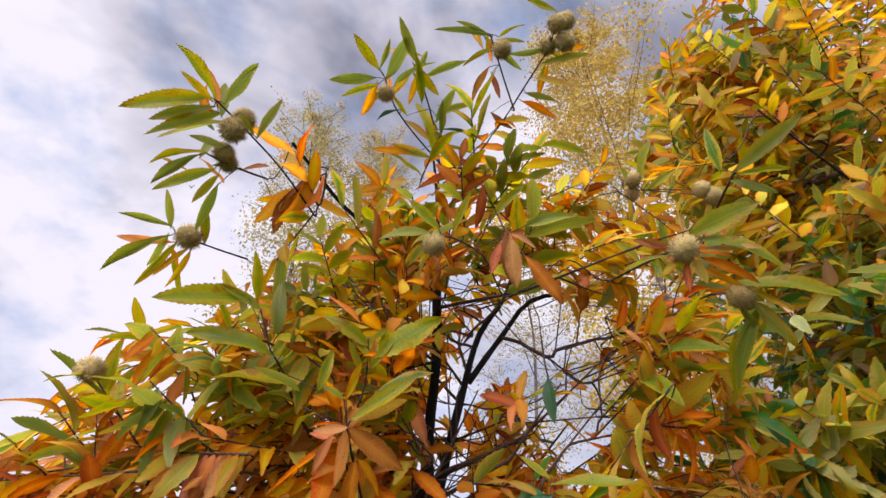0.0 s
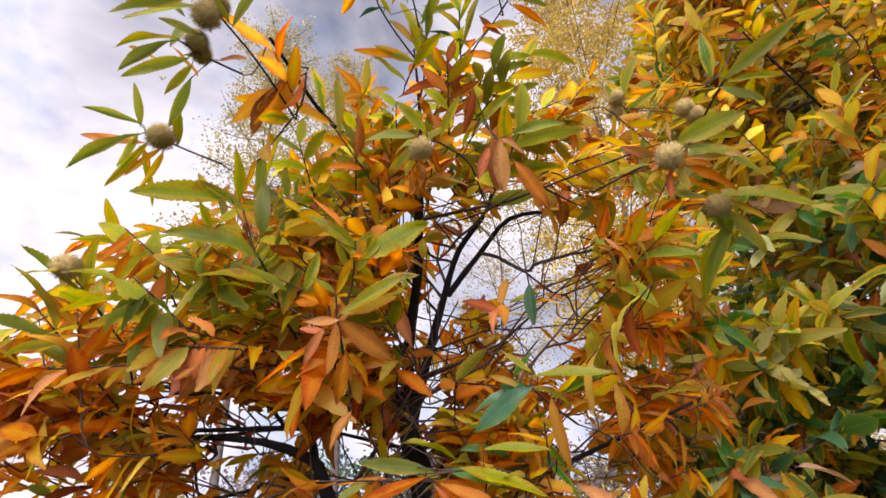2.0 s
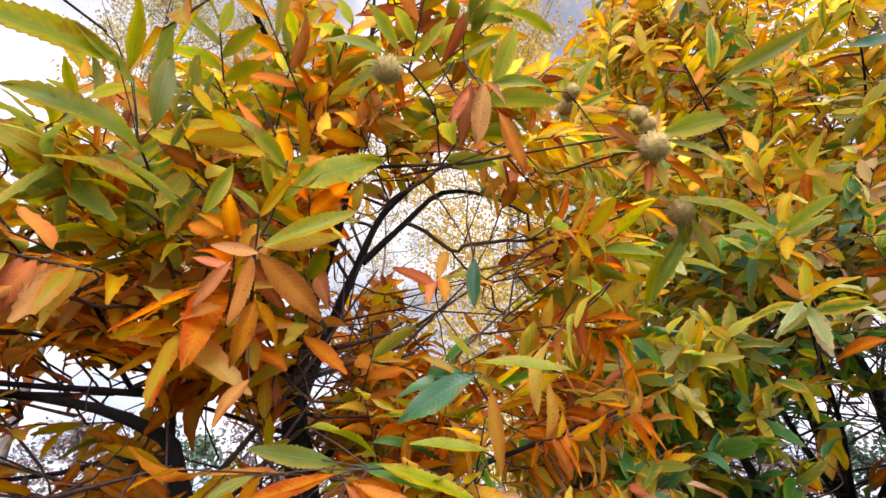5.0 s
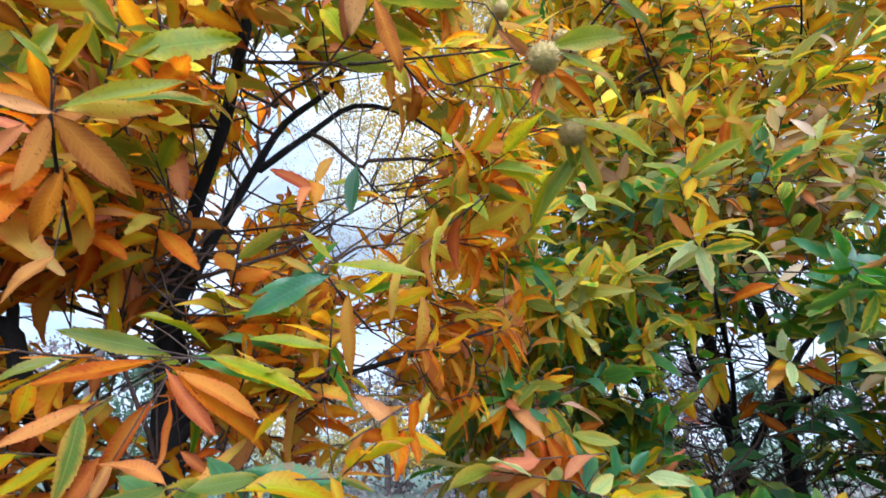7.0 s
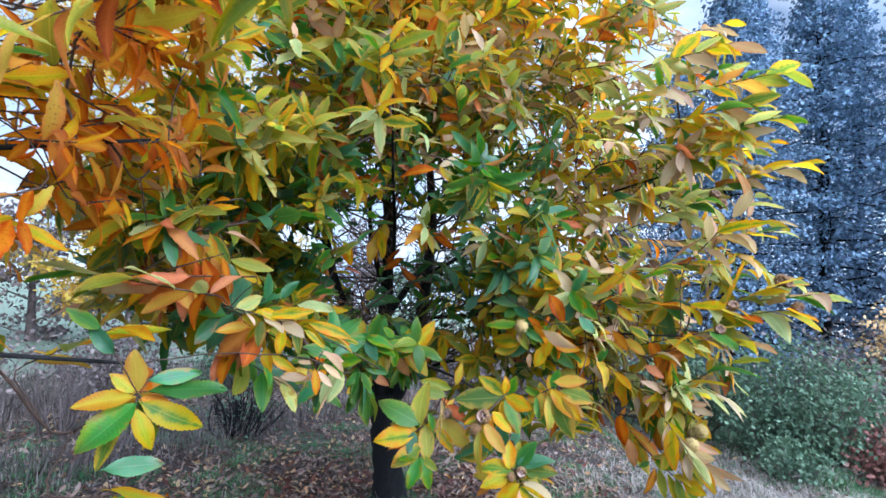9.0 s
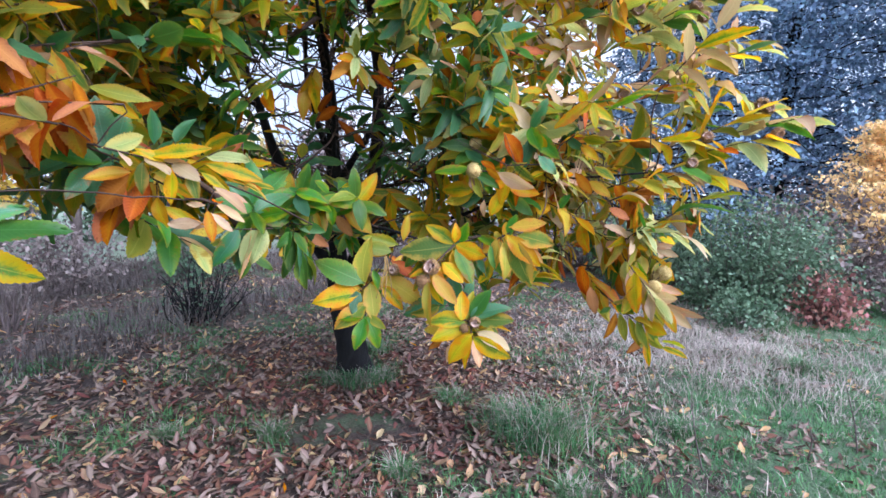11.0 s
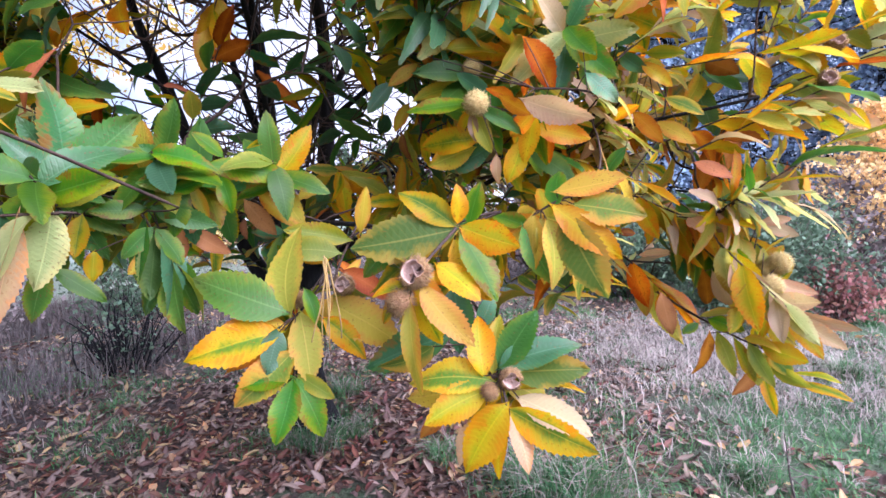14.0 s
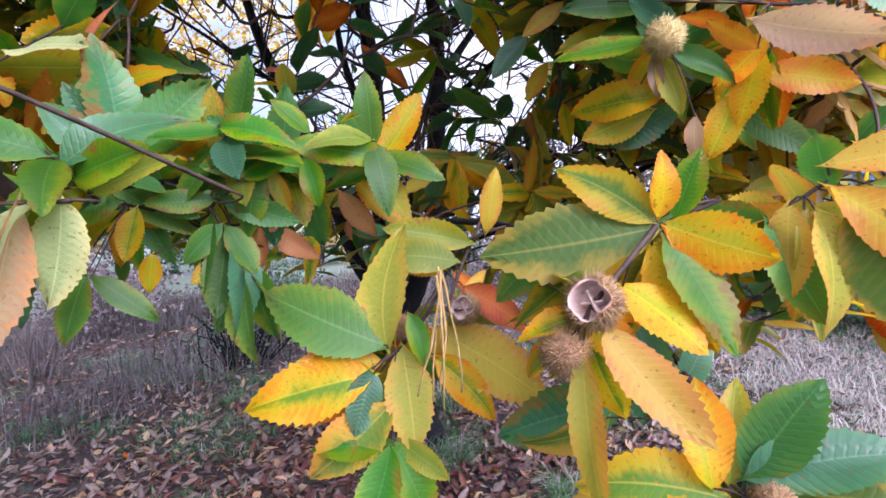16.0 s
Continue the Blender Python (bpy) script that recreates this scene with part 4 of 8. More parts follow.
CLUSTERS['G'].append(([(2.23, 0.80, 1.47), (2.14, 0.84, 1.45), (2.10, 0.86, 1.44)], [
    (2.097, 0.860, 1.439, 2.012, 1.028, 1.403, -0.9, -0.3, 0.4, 1.15, 'turning'),
    (2.105, 0.867, 1.434, 2.024, 1.015, 1.355, -0.8, -0.3, 0.6, 1.00, 'turning'),
    (2.096, 0.864, 1.446, 2.050, 0.938, 1.523, -0.9, -0.3, 0.3, 1.20, 'turning'),
    (2.097, 0.858, 1.451, 2.080, 0.835, 1.515, -0.9, -0.2, 0.3, 1.30, 'gold'),
    (2.131, 0.843, 1.448, 2.113, 0.821, 1.523, -0.9, -0.2, 0.4, 1.20, 'green'),
    (2.099, 0.850, 1.442, 2.094, 0.749, 1.398, -0.9, -0.2, 0.4, 1.35, 'yellow'),
    (2.098, 0.852, 1.432, 2.082, 0.771, 1.320, -0.9, -0.2, 0.4, 1.10, 'green'),
    (2.104, 0.867, 1.419, 2.086, 0.801, 1.309, -0.9, -0.2, 0.4, 1.35, 'gold')], []))
CLUSTERS['G'].append(([(2.23, 0.80, 1.47), (2.14, 0.84, 1.45), (2.10, 0.86, 1.44)], [
    (2.099, 0.982, 1.420, 2.045, 1.046, 1.369, -0.8, -0.4, 0.5, 1.30, 'green'),
    (2.128, 0.899, 1.444, 2.087, 0.960, 1.466, -0.8, -0.3, 0.6, 1.00, 'yellow')], []))
CLUSTERS['G'].append(([(2.09, 0.86, 1.44), (2.02, 0.89, 1.39), (1.99, 0.91, 1.36)], [
    (1.993, 0.897, 1.340, 1.970, 0.825, 1.240, -0.8, -0.2, 0.5, 1.05, 'gold'),
    (1.983, 0.917, 1.318, 1.923, 0.900, 1.174, -0.7, -0.2, 0.7, 0.55, 'yellow'),
    (2.063, 0.892, 1.373, 2.056, 0.805, 1.322, -0.8, -0.2, 0.5, 1.40, 'yellow'),
    (2.029, 0.921, 1.348, 1.978, 0.983, 1.325, -0.7, -0.3, 0.6, 1.20, 'turning'),
    (2.169, 0.896, 1.314, 2.132, 0.851, 1.196, -0.8, -0.2, 0.6, 1.20, 'deep')], [(1.989, 0.907, 1.365, 1, 1.25), (1.985, 0.937, 1.310, 2, 1.00)]))
CLUSTERS['G'].append(([(2.22, 0.86, 1.26), (2.11, 0.80, 1.21), (2.05, 0.77, 1.16)], [
    (2.046, 0.800, 1.165, 2.053, 0.816, 1.266, -0.8, -0.2, 0.6, 1.35, 'yellow'),
    (2.061, 0.785, 1.166, 2.069, 0.787, 1.267, -0.8, -0.1, 0.6, 1.10, 'yellow'),
    (2.056, 0.770, 1.177, 2.071, 0.719, 1.282, -0.8, -0.1, 0.6, 1.25, 'green'),
    (2.057, 0.770, 1.179, 2.066, 0.649, 1.251, -0.8, -0.1, 0.6, 1.05, 'deep'),
    (2.055, 0.757, 1.170, 2.049, 0.623, 1.195, -0.8, -0.0, 0.6, 1.10, 'turning'),
    (2.076, 0.742, 1.133, 2.074, 0.637, 1.173, -0.7, -0.0, 0.7, 0.90, 'gold'),
    (2.042, 0.734, 1.129, 2.012, 0.613, 1.105, -0.8, -0.0, 0.7, 1.05, 'beige'),
    (2.032, 0.750, 1.110, 1.991, 0.614, 1.062, -0.7, -0.0, 0.7, 1.05, 'turning')], [(2.034, 0.746, 1.167, 1, 0.85), (2.030, 0.785, 1.142, 2, 0.65)]))
CLUSTERS['G'].append(([(2.22, 0.86, 1.26), (2.11, 0.80, 1.21), (2.05, 0.77, 1.16)], [
    (2.028, 0.748, 1.101, 1.982, 0.694, 1.046, -0.7, -0.1, 0.7, 1.05, 'beige'),
    (2.016, 0.752, 1.124, 1.943, 0.815, 1.050, -0.7, -0.1, 0.7, 1.40, 'yellow')], []))
CLUSTERS['G'].append(([(2.13, 0.80, 1.20), (2.08, 0.78, 1.17)], [
    (2.046, 0.787, 1.157, 2.004, 0.914, 1.191, -0.8, -0.2, 0.6, 1.30, 'turning'),
    (2.039, 0.790, 1.141, 1.981, 0.888, 1.116, -0.7, -0.2, 0.6, 1.35, 'yellow'),
    (2.077, 0.840, 1.124, 2.023, 0.934, 1.117, -0.7, -0.2, 0.7, 1.40, 'gold'),
    (2.068, 0.883, 1.077, 2.020, 0.924, 1.054, -0.6, -0.2, 0.8, 1.30, 'orange'),
    (2.031, 0.798, 1.101, 1.969, 0.834, 1.041, -0.7, -0.2, 0.7, 1.10, 'beige'),
    (2.027, 0.758, 1.078, 1.971, 0.775, 1.024, -0.6, -0.1, 0.8, 1.00, 'gold'),
    (2.103, 0.922, 1.198, 2.039, 0.986, 1.149, -0.7, -0.3, 0.6, 1.30, 'turning'),
    (2.154, 0.905, 1.207, 2.068, 1.049, 1.180, -0.7, -0.3, 0.6, 1.20, 'deep')], []))
CLUSTERS['G'].append(([(2.13, 0.80, 1.20), (2.08, 0.78, 1.17)], [
    (2.183, 0.846, 1.221, 2.185, 0.803, 1.288, -0.7, -0.1, 0.7, 1.20, 'deep')], []))
CLUSTERS['G'].append(([(2.36, 0.63, 1.51), (2.26, 0.68, 1.49), (2.21, 0.71, 1.47)], [
    (2.209, 0.725, 1.462, 2.183, 0.733, 1.357, -0.9, -0.1, 0.5, 1.05, 'gold'),
    (2.210, 0.710, 1.454, 2.186, 0.688, 1.357, -0.8, -0.0, 0.6, 0.90, 'yellow'),
    (2.211, 0.699, 1.451, 2.183, 0.652, 1.329, -0.9, -0.0, 0.4, 1.15, 'yellow'),
    (2.207, 0.747, 1.438, 2.181, 0.697, 1.323, -0.9, -0.1, 0.4, 1.10, 'green'),
    (2.212, 0.663, 1.460, 2.177, 0.596, 1.303, -0.9, 0.0, 0.4, 1.10, 'turning'),
    (2.211, 0.686, 1.479, 2.184, 0.561, 1.383, -0.8, 0.0, 0.6, 0.90, 'gold'),
    (2.232, 0.644, 1.480, 2.202, 0.518, 1.462, -0.9, 0.1, 0.3, 1.30, 'turning'),
    (2.260, 0.683, 1.510, 2.235, 0.553, 1.522, -0.9, 0.0, 0.5, 1.10, 'gold')], []))
CLUSTERS['G'].append(([(2.36, 0.63, 1.51), (2.26, 0.68, 1.49), (2.21, 0.71, 1.47)], [
    (2.262, 0.634, 1.439, 2.235, 0.550, 1.408, -0.9, 0.1, 0.4, 1.00, 'gold')], []))
CLUSTERS['G'].append(([(2.73, 0.74, 1.73), (2.52, 0.82, 1.74), (2.38, 0.88, 1.74)], [
    (2.380, 0.899, 1.745, 2.321, 1.038, 1.734, -1.0, -0.3, 0.1, 0.90, 'green'),
    (2.450, 0.868, 1.781, 2.403, 0.937, 1.817, -1.0, -0.2, 0.2, 1.10, 'deep'),
    (2.389, 0.876, 1.725, 2.393, 0.776, 1.681, -1.0, -0.1, 0.2, 0.90, 'green'),
    (2.385, 0.901, 1.723, 2.380, 0.890, 1.658, -1.0, -0.2, 0.2, 1.00, 'beige'),
    (2.387, 0.895, 1.718, 2.392, 0.850, 1.632, -1.0, -0.2, 0.2, 1.10, 'yellow'),
    (2.420, 0.894, 1.662, 2.364, 1.027, 1.651, -0.9, -0.3, 0.2, 1.20, 'turning'),
    (2.439, 0.914, 1.641, 2.396, 1.017, 1.606, -0.9, -0.3, 0.2, 1.20, 'yellow'),
    (2.439, 0.784, 1.652, 2.428, 0.811, 1.551, -1.0, -0.1, 0.2, 1.30, 'yellow')], [(2.354, 0.881, 1.737, 0, 1.15)]))
CLUSTERS['G'].append(([(2.73, 0.74, 1.73), (2.52, 0.82, 1.74), (2.38, 0.88, 1.74)], [
    (2.386, 0.839, 1.612, 2.371, 0.847, 1.549, -1.0, -0.2, 0.2, 1.10, 'beige'),
    (2.456, 0.997, 1.591, 2.460, 0.871, 1.633, -0.9, -0.2, 0.3, 1.20, 'deep')], []))
CLUSTERS['G'].append(([(2.62, 0.55, 1.77), (2.47, 0.65, 1.77), (2.37, 0.74, 1.76)], [
    (2.323, 0.759, 1.726, 2.323, 0.628, 1.660, -1.0, -0.0, 0.0, 1.00, 'beige'),
    (2.381, 0.754, 1.703, 2.344, 0.817, 1.738, -1.0, -0.1, 0.2, 1.00, 'orange'),
    (2.437, 0.747, 1.682, 2.428, 0.632, 1.636, -0.9, -0.0, 0.5, 1.20, 'gold'),
    (2.426, 0.769, 1.897, 2.445, 0.682, 1.791, -1.0, -0.1, 0.2, 1.10, 'orange'),
    (2.485, 0.637, 1.896, 2.485, 0.603, 1.832, -1.0, 0.0, -0.0, 1.40, 'yellow'),
    (2.462, 0.626, 1.804, 2.456, 0.557, 1.737, -1.0, 0.1, 0.1, 1.20, 'deep'),
    (2.543, 0.782, 1.637, 2.537, 0.666, 1.566, -0.9, -0.1, 0.3, 1.00, 'green'),
    (2.484, 0.992, 1.920, 2.487, 0.866, 1.929, -1.0, -0.2, 0.1, 1.00, 'yellow')], []))
CLUSTERS['G'].append(([(2.62, 0.55, 1.77), (2.47, 0.65, 1.77), (2.37, 0.74, 1.76)], [
    (2.514, 1.093, 1.903, 2.484, 1.163, 1.846, -0.9, -0.4, 0.2, 1.00, 'gold'),
    (2.480, 1.143, 1.944, 2.489, 1.037, 1.957, -0.9, -0.3, 0.1, 1.20, 'olive')], []))
CLUSTERS['G'].append(([(2.08, 1.73, 1.47), (1.97, 1.70, 1.52), (1.91, 1.68, 1.56)], [
    (1.910, 1.679, 1.577, 1.899, 1.626, 1.753, -0.5, -0.8, 0.1, 1.15, 'deep'),
    (1.894, 1.667, 1.564, 1.803, 1.684, 1.648, -0.5, -0.8, 0.2, 1.20, 'deep'),
    (1.920, 1.698, 1.570, 1.859, 1.692, 1.688, -0.5, -0.8, 0.5, 1.10, 'deep'),
    (1.913, 1.678, 1.577, 2.003, 1.566, 1.699, -0.6, -0.8, 0.3, 1.00, 'green'),
    (1.917, 1.675, 1.583, 2.009, 1.572, 1.648, -0.5, -0.7, 0.5, 0.80, 'green'),
    (1.902, 1.664, 1.551, 1.945, 1.612, 1.530, -0.5, -0.8, 0.4, 1.20, 'green'),
    (1.906, 1.685, 1.549, 1.839, 1.703, 1.527, -0.4, -0.7, 0.5, 0.90, 'gold')], []))
CLUSTERS['G'].append(([(2.08, 1.73, 1.46), (1.97, 1.68, 1.49), (1.91, 1.66, 1.50)], [
    (1.893, 1.649, 1.505, 1.807, 1.676, 1.487, -0.5, -0.8, 0.3, 1.35, 'green'),
    (1.913, 1.661, 1.487, 1.798, 1.704, 1.425, -0.4, -0.7, 0.6, 1.00, 'yellow'),
    (1.913, 1.637, 1.493, 1.881, 1.633, 1.416, -0.5, -0.8, 0.4, 1.25, 'turning'),
    (1.867, 1.689, 1.432, 1.786, 1.710, 1.416, -0.4, -0.7, 0.6, 1.00, 'gold'),
    (1.953, 1.657, 1.511, 1.993, 1.605, 1.474, -0.5, -0.7, 0.4, 1.10, 'green'),
    (1.787, 1.676, 1.495, 1.714, 1.689, 1.476, -0.4, -0.8, 0.4, 1.10, 'green'),
    (1.781, 1.676, 1.536, 1.706, 1.690, 1.518, -0.4, -0.8, 0.4, 1.10, 'green'),
    (1.824, 1.620, 1.390, 1.779, 1.612, 1.304, -0.4, -0.8, 0.5, 1.05, 'green')], []))
CLUSTERS['G'].append(([(2.08, 1.73, 1.46), (1.97, 1.68, 1.49), (1.91, 1.66, 1.50)], [
    (1.831, 1.615, 1.389, 1.883, 1.551, 1.324, -0.5, -0.7, 0.5, 0.80, 'green'),
    (1.791, 1.674, 1.439, 1.714, 1.688, 1.423, -0.4, -0.8, 0.4, 1.00, 'olive')], []))
CLUSTERS['G'].append(([(2.44, 1.57, 1.57), (2.20, 1.51, 1.59), (2.08, 1.50, 1.59)], [
    (2.087, 1.474, 1.573, 1.983, 1.541, 1.572, -0.6, -0.7, 0.3, 1.20, 'green'),
    (2.059, 1.503, 1.557, 2.018, 1.519, 1.455, -0.6, -0.7, 0.3, 1.25, 'green'),
    (2.083, 1.518, 1.592, 2.005, 1.550, 1.648, -0.6, -0.7, 0.3, 1.10, 'green'),
    (2.149, 1.472, 1.630, 2.091, 1.491, 1.682, -0.7, -0.7, 0.3, 1.20, 'green'),
    (2.111, 1.487, 1.607, 2.212, 1.343, 1.578, -0.7, -0.6, 0.4, 0.90, 'green'),
    (2.112, 1.448, 1.577, 2.120, 1.417, 1.501, -0.7, -0.7, 0.2, 1.35, 'green'),
    (2.047, 1.616, 1.595, 2.043, 1.573, 1.692, -0.6, -0.7, 0.3, 1.10, 'yellow'),
    (2.041, 1.613, 1.644, 1.977, 1.645, 1.584, -0.6, -0.8, 0.3, 1.10, 'yellow')], []))
CLUSTERS['G'].append(([(2.44, 1.57, 1.57), (2.20, 1.51, 1.59), (2.08, 1.50, 1.59)], [
    (2.207, 1.447, 1.655, 2.222, 1.391, 1.672, -0.7, -0.6, 0.3, 1.00, 'turning'),
    (2.026, 1.509, 1.541, 2.059, 1.447, 1.563, -0.7, -0.7, 0.3, 1.20, 'green')], []))
CLUSTERS['G'].append(([(2.43, 1.60, 1.50), (2.18, 1.57, 1.47), (2.04, 1.57, 1.46)], [
    (2.016, 1.561, 1.461, 1.954, 1.583, 1.411, -0.6, -0.7, 0.3, 1.25, 'green'),
    (2.021, 1.556, 1.458, 2.046, 1.505, 1.387, -0.6, -0.7, 0.3, 1.30, 'green'),
    (2.021, 1.581, 1.507, 1.929, 1.626, 1.499, -0.6, -0.7, 0.4, 1.00, 'green'),
    (2.017, 1.559, 1.509, 2.089, 1.466, 1.457, -0.6, -0.6, 0.5, 1.00, 'green'),
    (2.120, 1.562, 1.456, 2.154, 1.496, 1.385, -0.6, -0.6, 0.4, 1.10, 'brown'),
    (2.107, 1.574, 1.454, 2.087, 1.562, 1.386, -0.6, -0.7, 0.4, 1.10, 'brown'),
    (2.030, 1.574, 1.409, 1.979, 1.586, 1.362, -0.6, -0.7, 0.5, 1.30, 'gold'),
    (1.938, 1.643, 1.414, 1.915, 1.631, 1.358, -0.5, -0.7, 0.5, 1.30, 'yellow')], []))
CLUSTERS['G'].append(([(2.43, 1.60, 1.50), (2.18, 1.57, 1.47), (2.04, 1.57, 1.46)], [
    (2.308, 1.500, 1.555, 2.339, 1.434, 1.446, -0.7, -0.6, 0.4, 1.10, 'gold'),
    (2.286, 1.530, 1.526, 2.312, 1.469, 1.433, -0.6, -0.5, 0.5, 1.00, 'brown')], []))
CLUSTERS['G'].append(([(1.91, 1.39, 1.51), (1.62, 1.44, 1.63), (1.34, 1.51, 1.70)], [
    (1.341, 1.510, 1.719, 1.436, 1.389, 1.739, -0.6, -0.6, 0.6, 0.70, 'turning'),
    (1.331, 1.518, 1.698, 1.308, 1.505, 1.618, -0.6, -0.7, 0.4, 1.00, 'turning'),
    (1.383, 1.469, 1.682, 1.364, 1.451, 1.591, -0.6, -0.7, 0.4, 1.00, 'yellow'),
    (1.413, 1.440, 1.684, 1.418, 1.398, 1.603, -0.7, -0.6, 0.4, 1.00, 'turning'),
    (1.439, 1.412, 1.675, 1.472, 1.342, 1.626, -0.7, -0.6, 0.4, 0.70, 'turning'),
    (1.476, 1.371, 1.668, 1.540, 1.261, 1.638, -0.7, -0.6, 0.4, 0.60, 'turning'),
    (1.449, 1.403, 1.702, 1.528, 1.280, 1.669, -0.7, -0.6, 0.4, 0.70, 'turning'),
    (1.369, 1.484, 1.705, 1.313, 1.509, 1.738, -0.6, -0.7, 0.4, 0.80, 'turning')], []))
CLUSTERS['G'].append(([(1.64, 1.57, 1.58), (1.47, 1.58, 1.63), (1.38, 1.58, 1.67)], [
    (1.368, 1.591, 1.674, 1.270, 1.637, 1.570, -0.6, -0.7, 0.4, 1.30, 'brown'),
    (1.383, 1.577, 1.655, 1.325, 1.588, 1.546, -0.6, -0.7, 0.4, 1.30, 'brown'),
    (1.400, 1.556, 1.599, 1.385, 1.530, 1.518, -0.6, -0.7, 0.4, 1.20, 'gold'),
    (1.414, 1.540, 1.571, 1.453, 1.463, 1.515, -0.6, -0.6, 0.4, 0.90, 'yellow'),
    (1.354, 1.604, 1.674, 1.260, 1.653, 1.659, -0.6, -0.7, 0.4, 1.00, 'gold'),
    (1.396, 1.550, 1.535, 1.408, 1.499, 1.469, -0.6, -0.6, 0.5, 1.10, 'green')], []))
CLUSTERS['G'].append(([(1.72, 1.78, 1.66), (1.52, 1.77, 1.70), (1.41, 1.77, 1.72)], [
    (1.389, 1.783, 1.705, 1.257, 1.855, 1.740, -0.5, -0.8, 0.4, 1.35, 'green'),
    (1.403, 1.773, 1.728, 1.362, 1.775, 1.889, -0.6, -0.7, 0.3, 1.20, 'deep'),
    (1.418, 1.760, 1.729, 1.421, 1.730, 1.857, -0.6, -0.7, 0.3, 1.20, 'deep'),
    (1.368, 1.799, 1.687, 1.292, 1.825, 1.614, -0.5, -0.7, 0.4, 1.30, 'deep'),
    (1.499, 1.691, 1.775, 1.488, 1.671, 1.873, -0.6, -0.7, 0.3, 1.20, 'deep'),
    (1.545, 1.649, 1.783, 1.555, 1.607, 1.864, -0.7, -0.7, 0.3, 1.20, 'deep'),
    (1.410, 1.766, 1.707, 1.341, 1.786, 1.578, -0.6, -0.7, 0.4, 1.20, 'deep')], []))
CLUSTERS['G'].append(([(1.42, 1.76, 2.08), (1.27, 1.75, 2.03), (1.19, 1.75, 2.00)], [
    (1.160, 1.772, 1.992, 1.195, 1.738, 1.855, -0.5, -0.8, 0.3, 1.20, 'brown'),
    (1.192, 1.754, 1.961, 1.234, 1.713, 1.800, -0.5, -0.8, 0.3, 1.00, 'gold'),
    (1.232, 1.723, 1.987, 1.265, 1.690, 1.763, -0.6, -0.8, 0.3, 0.80, 'yellow'),
    (1.238, 1.718, 1.994, 1.281, 1.671, 1.905, -0.6, -0.8, 0.3, 0.90, 'turning'),
    (1.299, 1.682, 1.912, 1.393, 1.580, 1.882, -0.6, -0.7, 0.3, 0.80, 'yellow'),
    (1.315, 1.671, 1.897, 1.369, 1.605, 1.833, -0.6, -0.7, 0.3, 0.90, 'gold'),
    (1.135, 1.788, 1.988, 1.164, 1.758, 1.856, -0.5, -0.8, 0.3, 1.00, 'orange'),
    (1.272, 1.690, 2.010, 1.366, 1.591, 1.988, -0.5, -0.6, 0.6, 0.60, 'beige')], []))
CLUSTERS['G'].append(([(2.88, 1.10, 1.94), (2.70, 1.12, 1.97), (2.59, 1.14, 1.96)], [
    (2.587, 1.080, 2.015, 2.537, 1.203, 1.970, -0.9, -0.4, 0.0, 1.00, 'olive'),
    (2.638, 1.027, 1.922, 2.588, 1.140, 1.898, -1.0, -0.3, 0.1, 0.90, 'olive'),
    (2.622, 1.132, 1.870, 2.643, 1.030, 1.834, -0.9, -0.3, 0.1, 0.80, 'green'),
    (2.590, 1.207, 1.880, 2.557, 1.280, 1.805, -0.9, -0.4, 0.1, 1.20, 'deep'),
    (2.601, 1.089, 1.975, 2.583, 1.018, 2.016, -1.0, -0.3, 0.0, 1.00, 'olive'),
    (2.620, 0.973, 2.007, 2.594, 1.054, 1.963, -1.0, -0.3, 0.0, 1.00, 'yellow'),
    (2.638, 0.870, 2.012, 2.601, 1.024, 1.967, -1.0, -0.2, 0.0, 0.90, 'turning'),
    (2.661, 0.836, 1.967, 2.655, 0.893, 1.896, -1.0, -0.1, 0.1, 1.00, 'yellow')], []))
CLUSTERS['G'].append(([(2.88, 1.10, 1.94), (2.70, 1.12, 1.97), (2.59, 1.14, 1.96)], [
    (2.623, 1.169, 1.819, 2.600, 1.215, 1.746, -0.9, -0.4, 0.2, 1.00, 'gold')], []))
CLUSTERS['G'].append(([(2.90, 0.41, 1.85), (2.74, 0.48, 1.88), (2.69, 0.54, 1.91)], [
    (2.688, 0.549, 1.912, 2.681, 0.485, 1.841, -1.0, 0.1, 0.1, 1.10, 'deep'),
    (2.674, 0.495, 1.939, 2.652, 0.605, 1.962, -1.0, 0.1, 0.0, 1.00, 'deep'),
    (2.693, 0.486, 1.875, 2.680, 0.416, 1.807, -1.0, 0.1, 0.1, 1.10, 'gold'),
    (2.685, 0.475, 1.898, 2.653, 0.388, 1.886, -1.0, 0.2, 0.1, 1.00, 'olive'),
    (2.727, 0.507, 1.746, 2.711, 0.433, 1.665, -1.0, 0.1, 0.2, 1.00, 'orange'),
    (2.726, 0.444, 1.710, 2.698, 0.353, 1.655, -1.0, 0.2, 0.2, 1.00, 'gold'),
    (2.710, 0.422, 1.774, 2.682, 0.335, 1.730, -1.0, 0.2, 0.2, 1.00, 'turning'),
    (2.745, 0.530, 1.649, 2.736, 0.598, 1.579, -1.0, 0.1, 0.3, 1.00, 'green')], []))
CLUSTERS['G'].append(([(2.90, 0.41, 1.85), (2.74, 0.48, 1.88), (2.69, 0.54, 1.91)], [
    (2.724, 0.347, 1.590, 2.687, 0.266, 1.554, -0.9, 0.2, 0.3, 1.00, 'brown')], []))
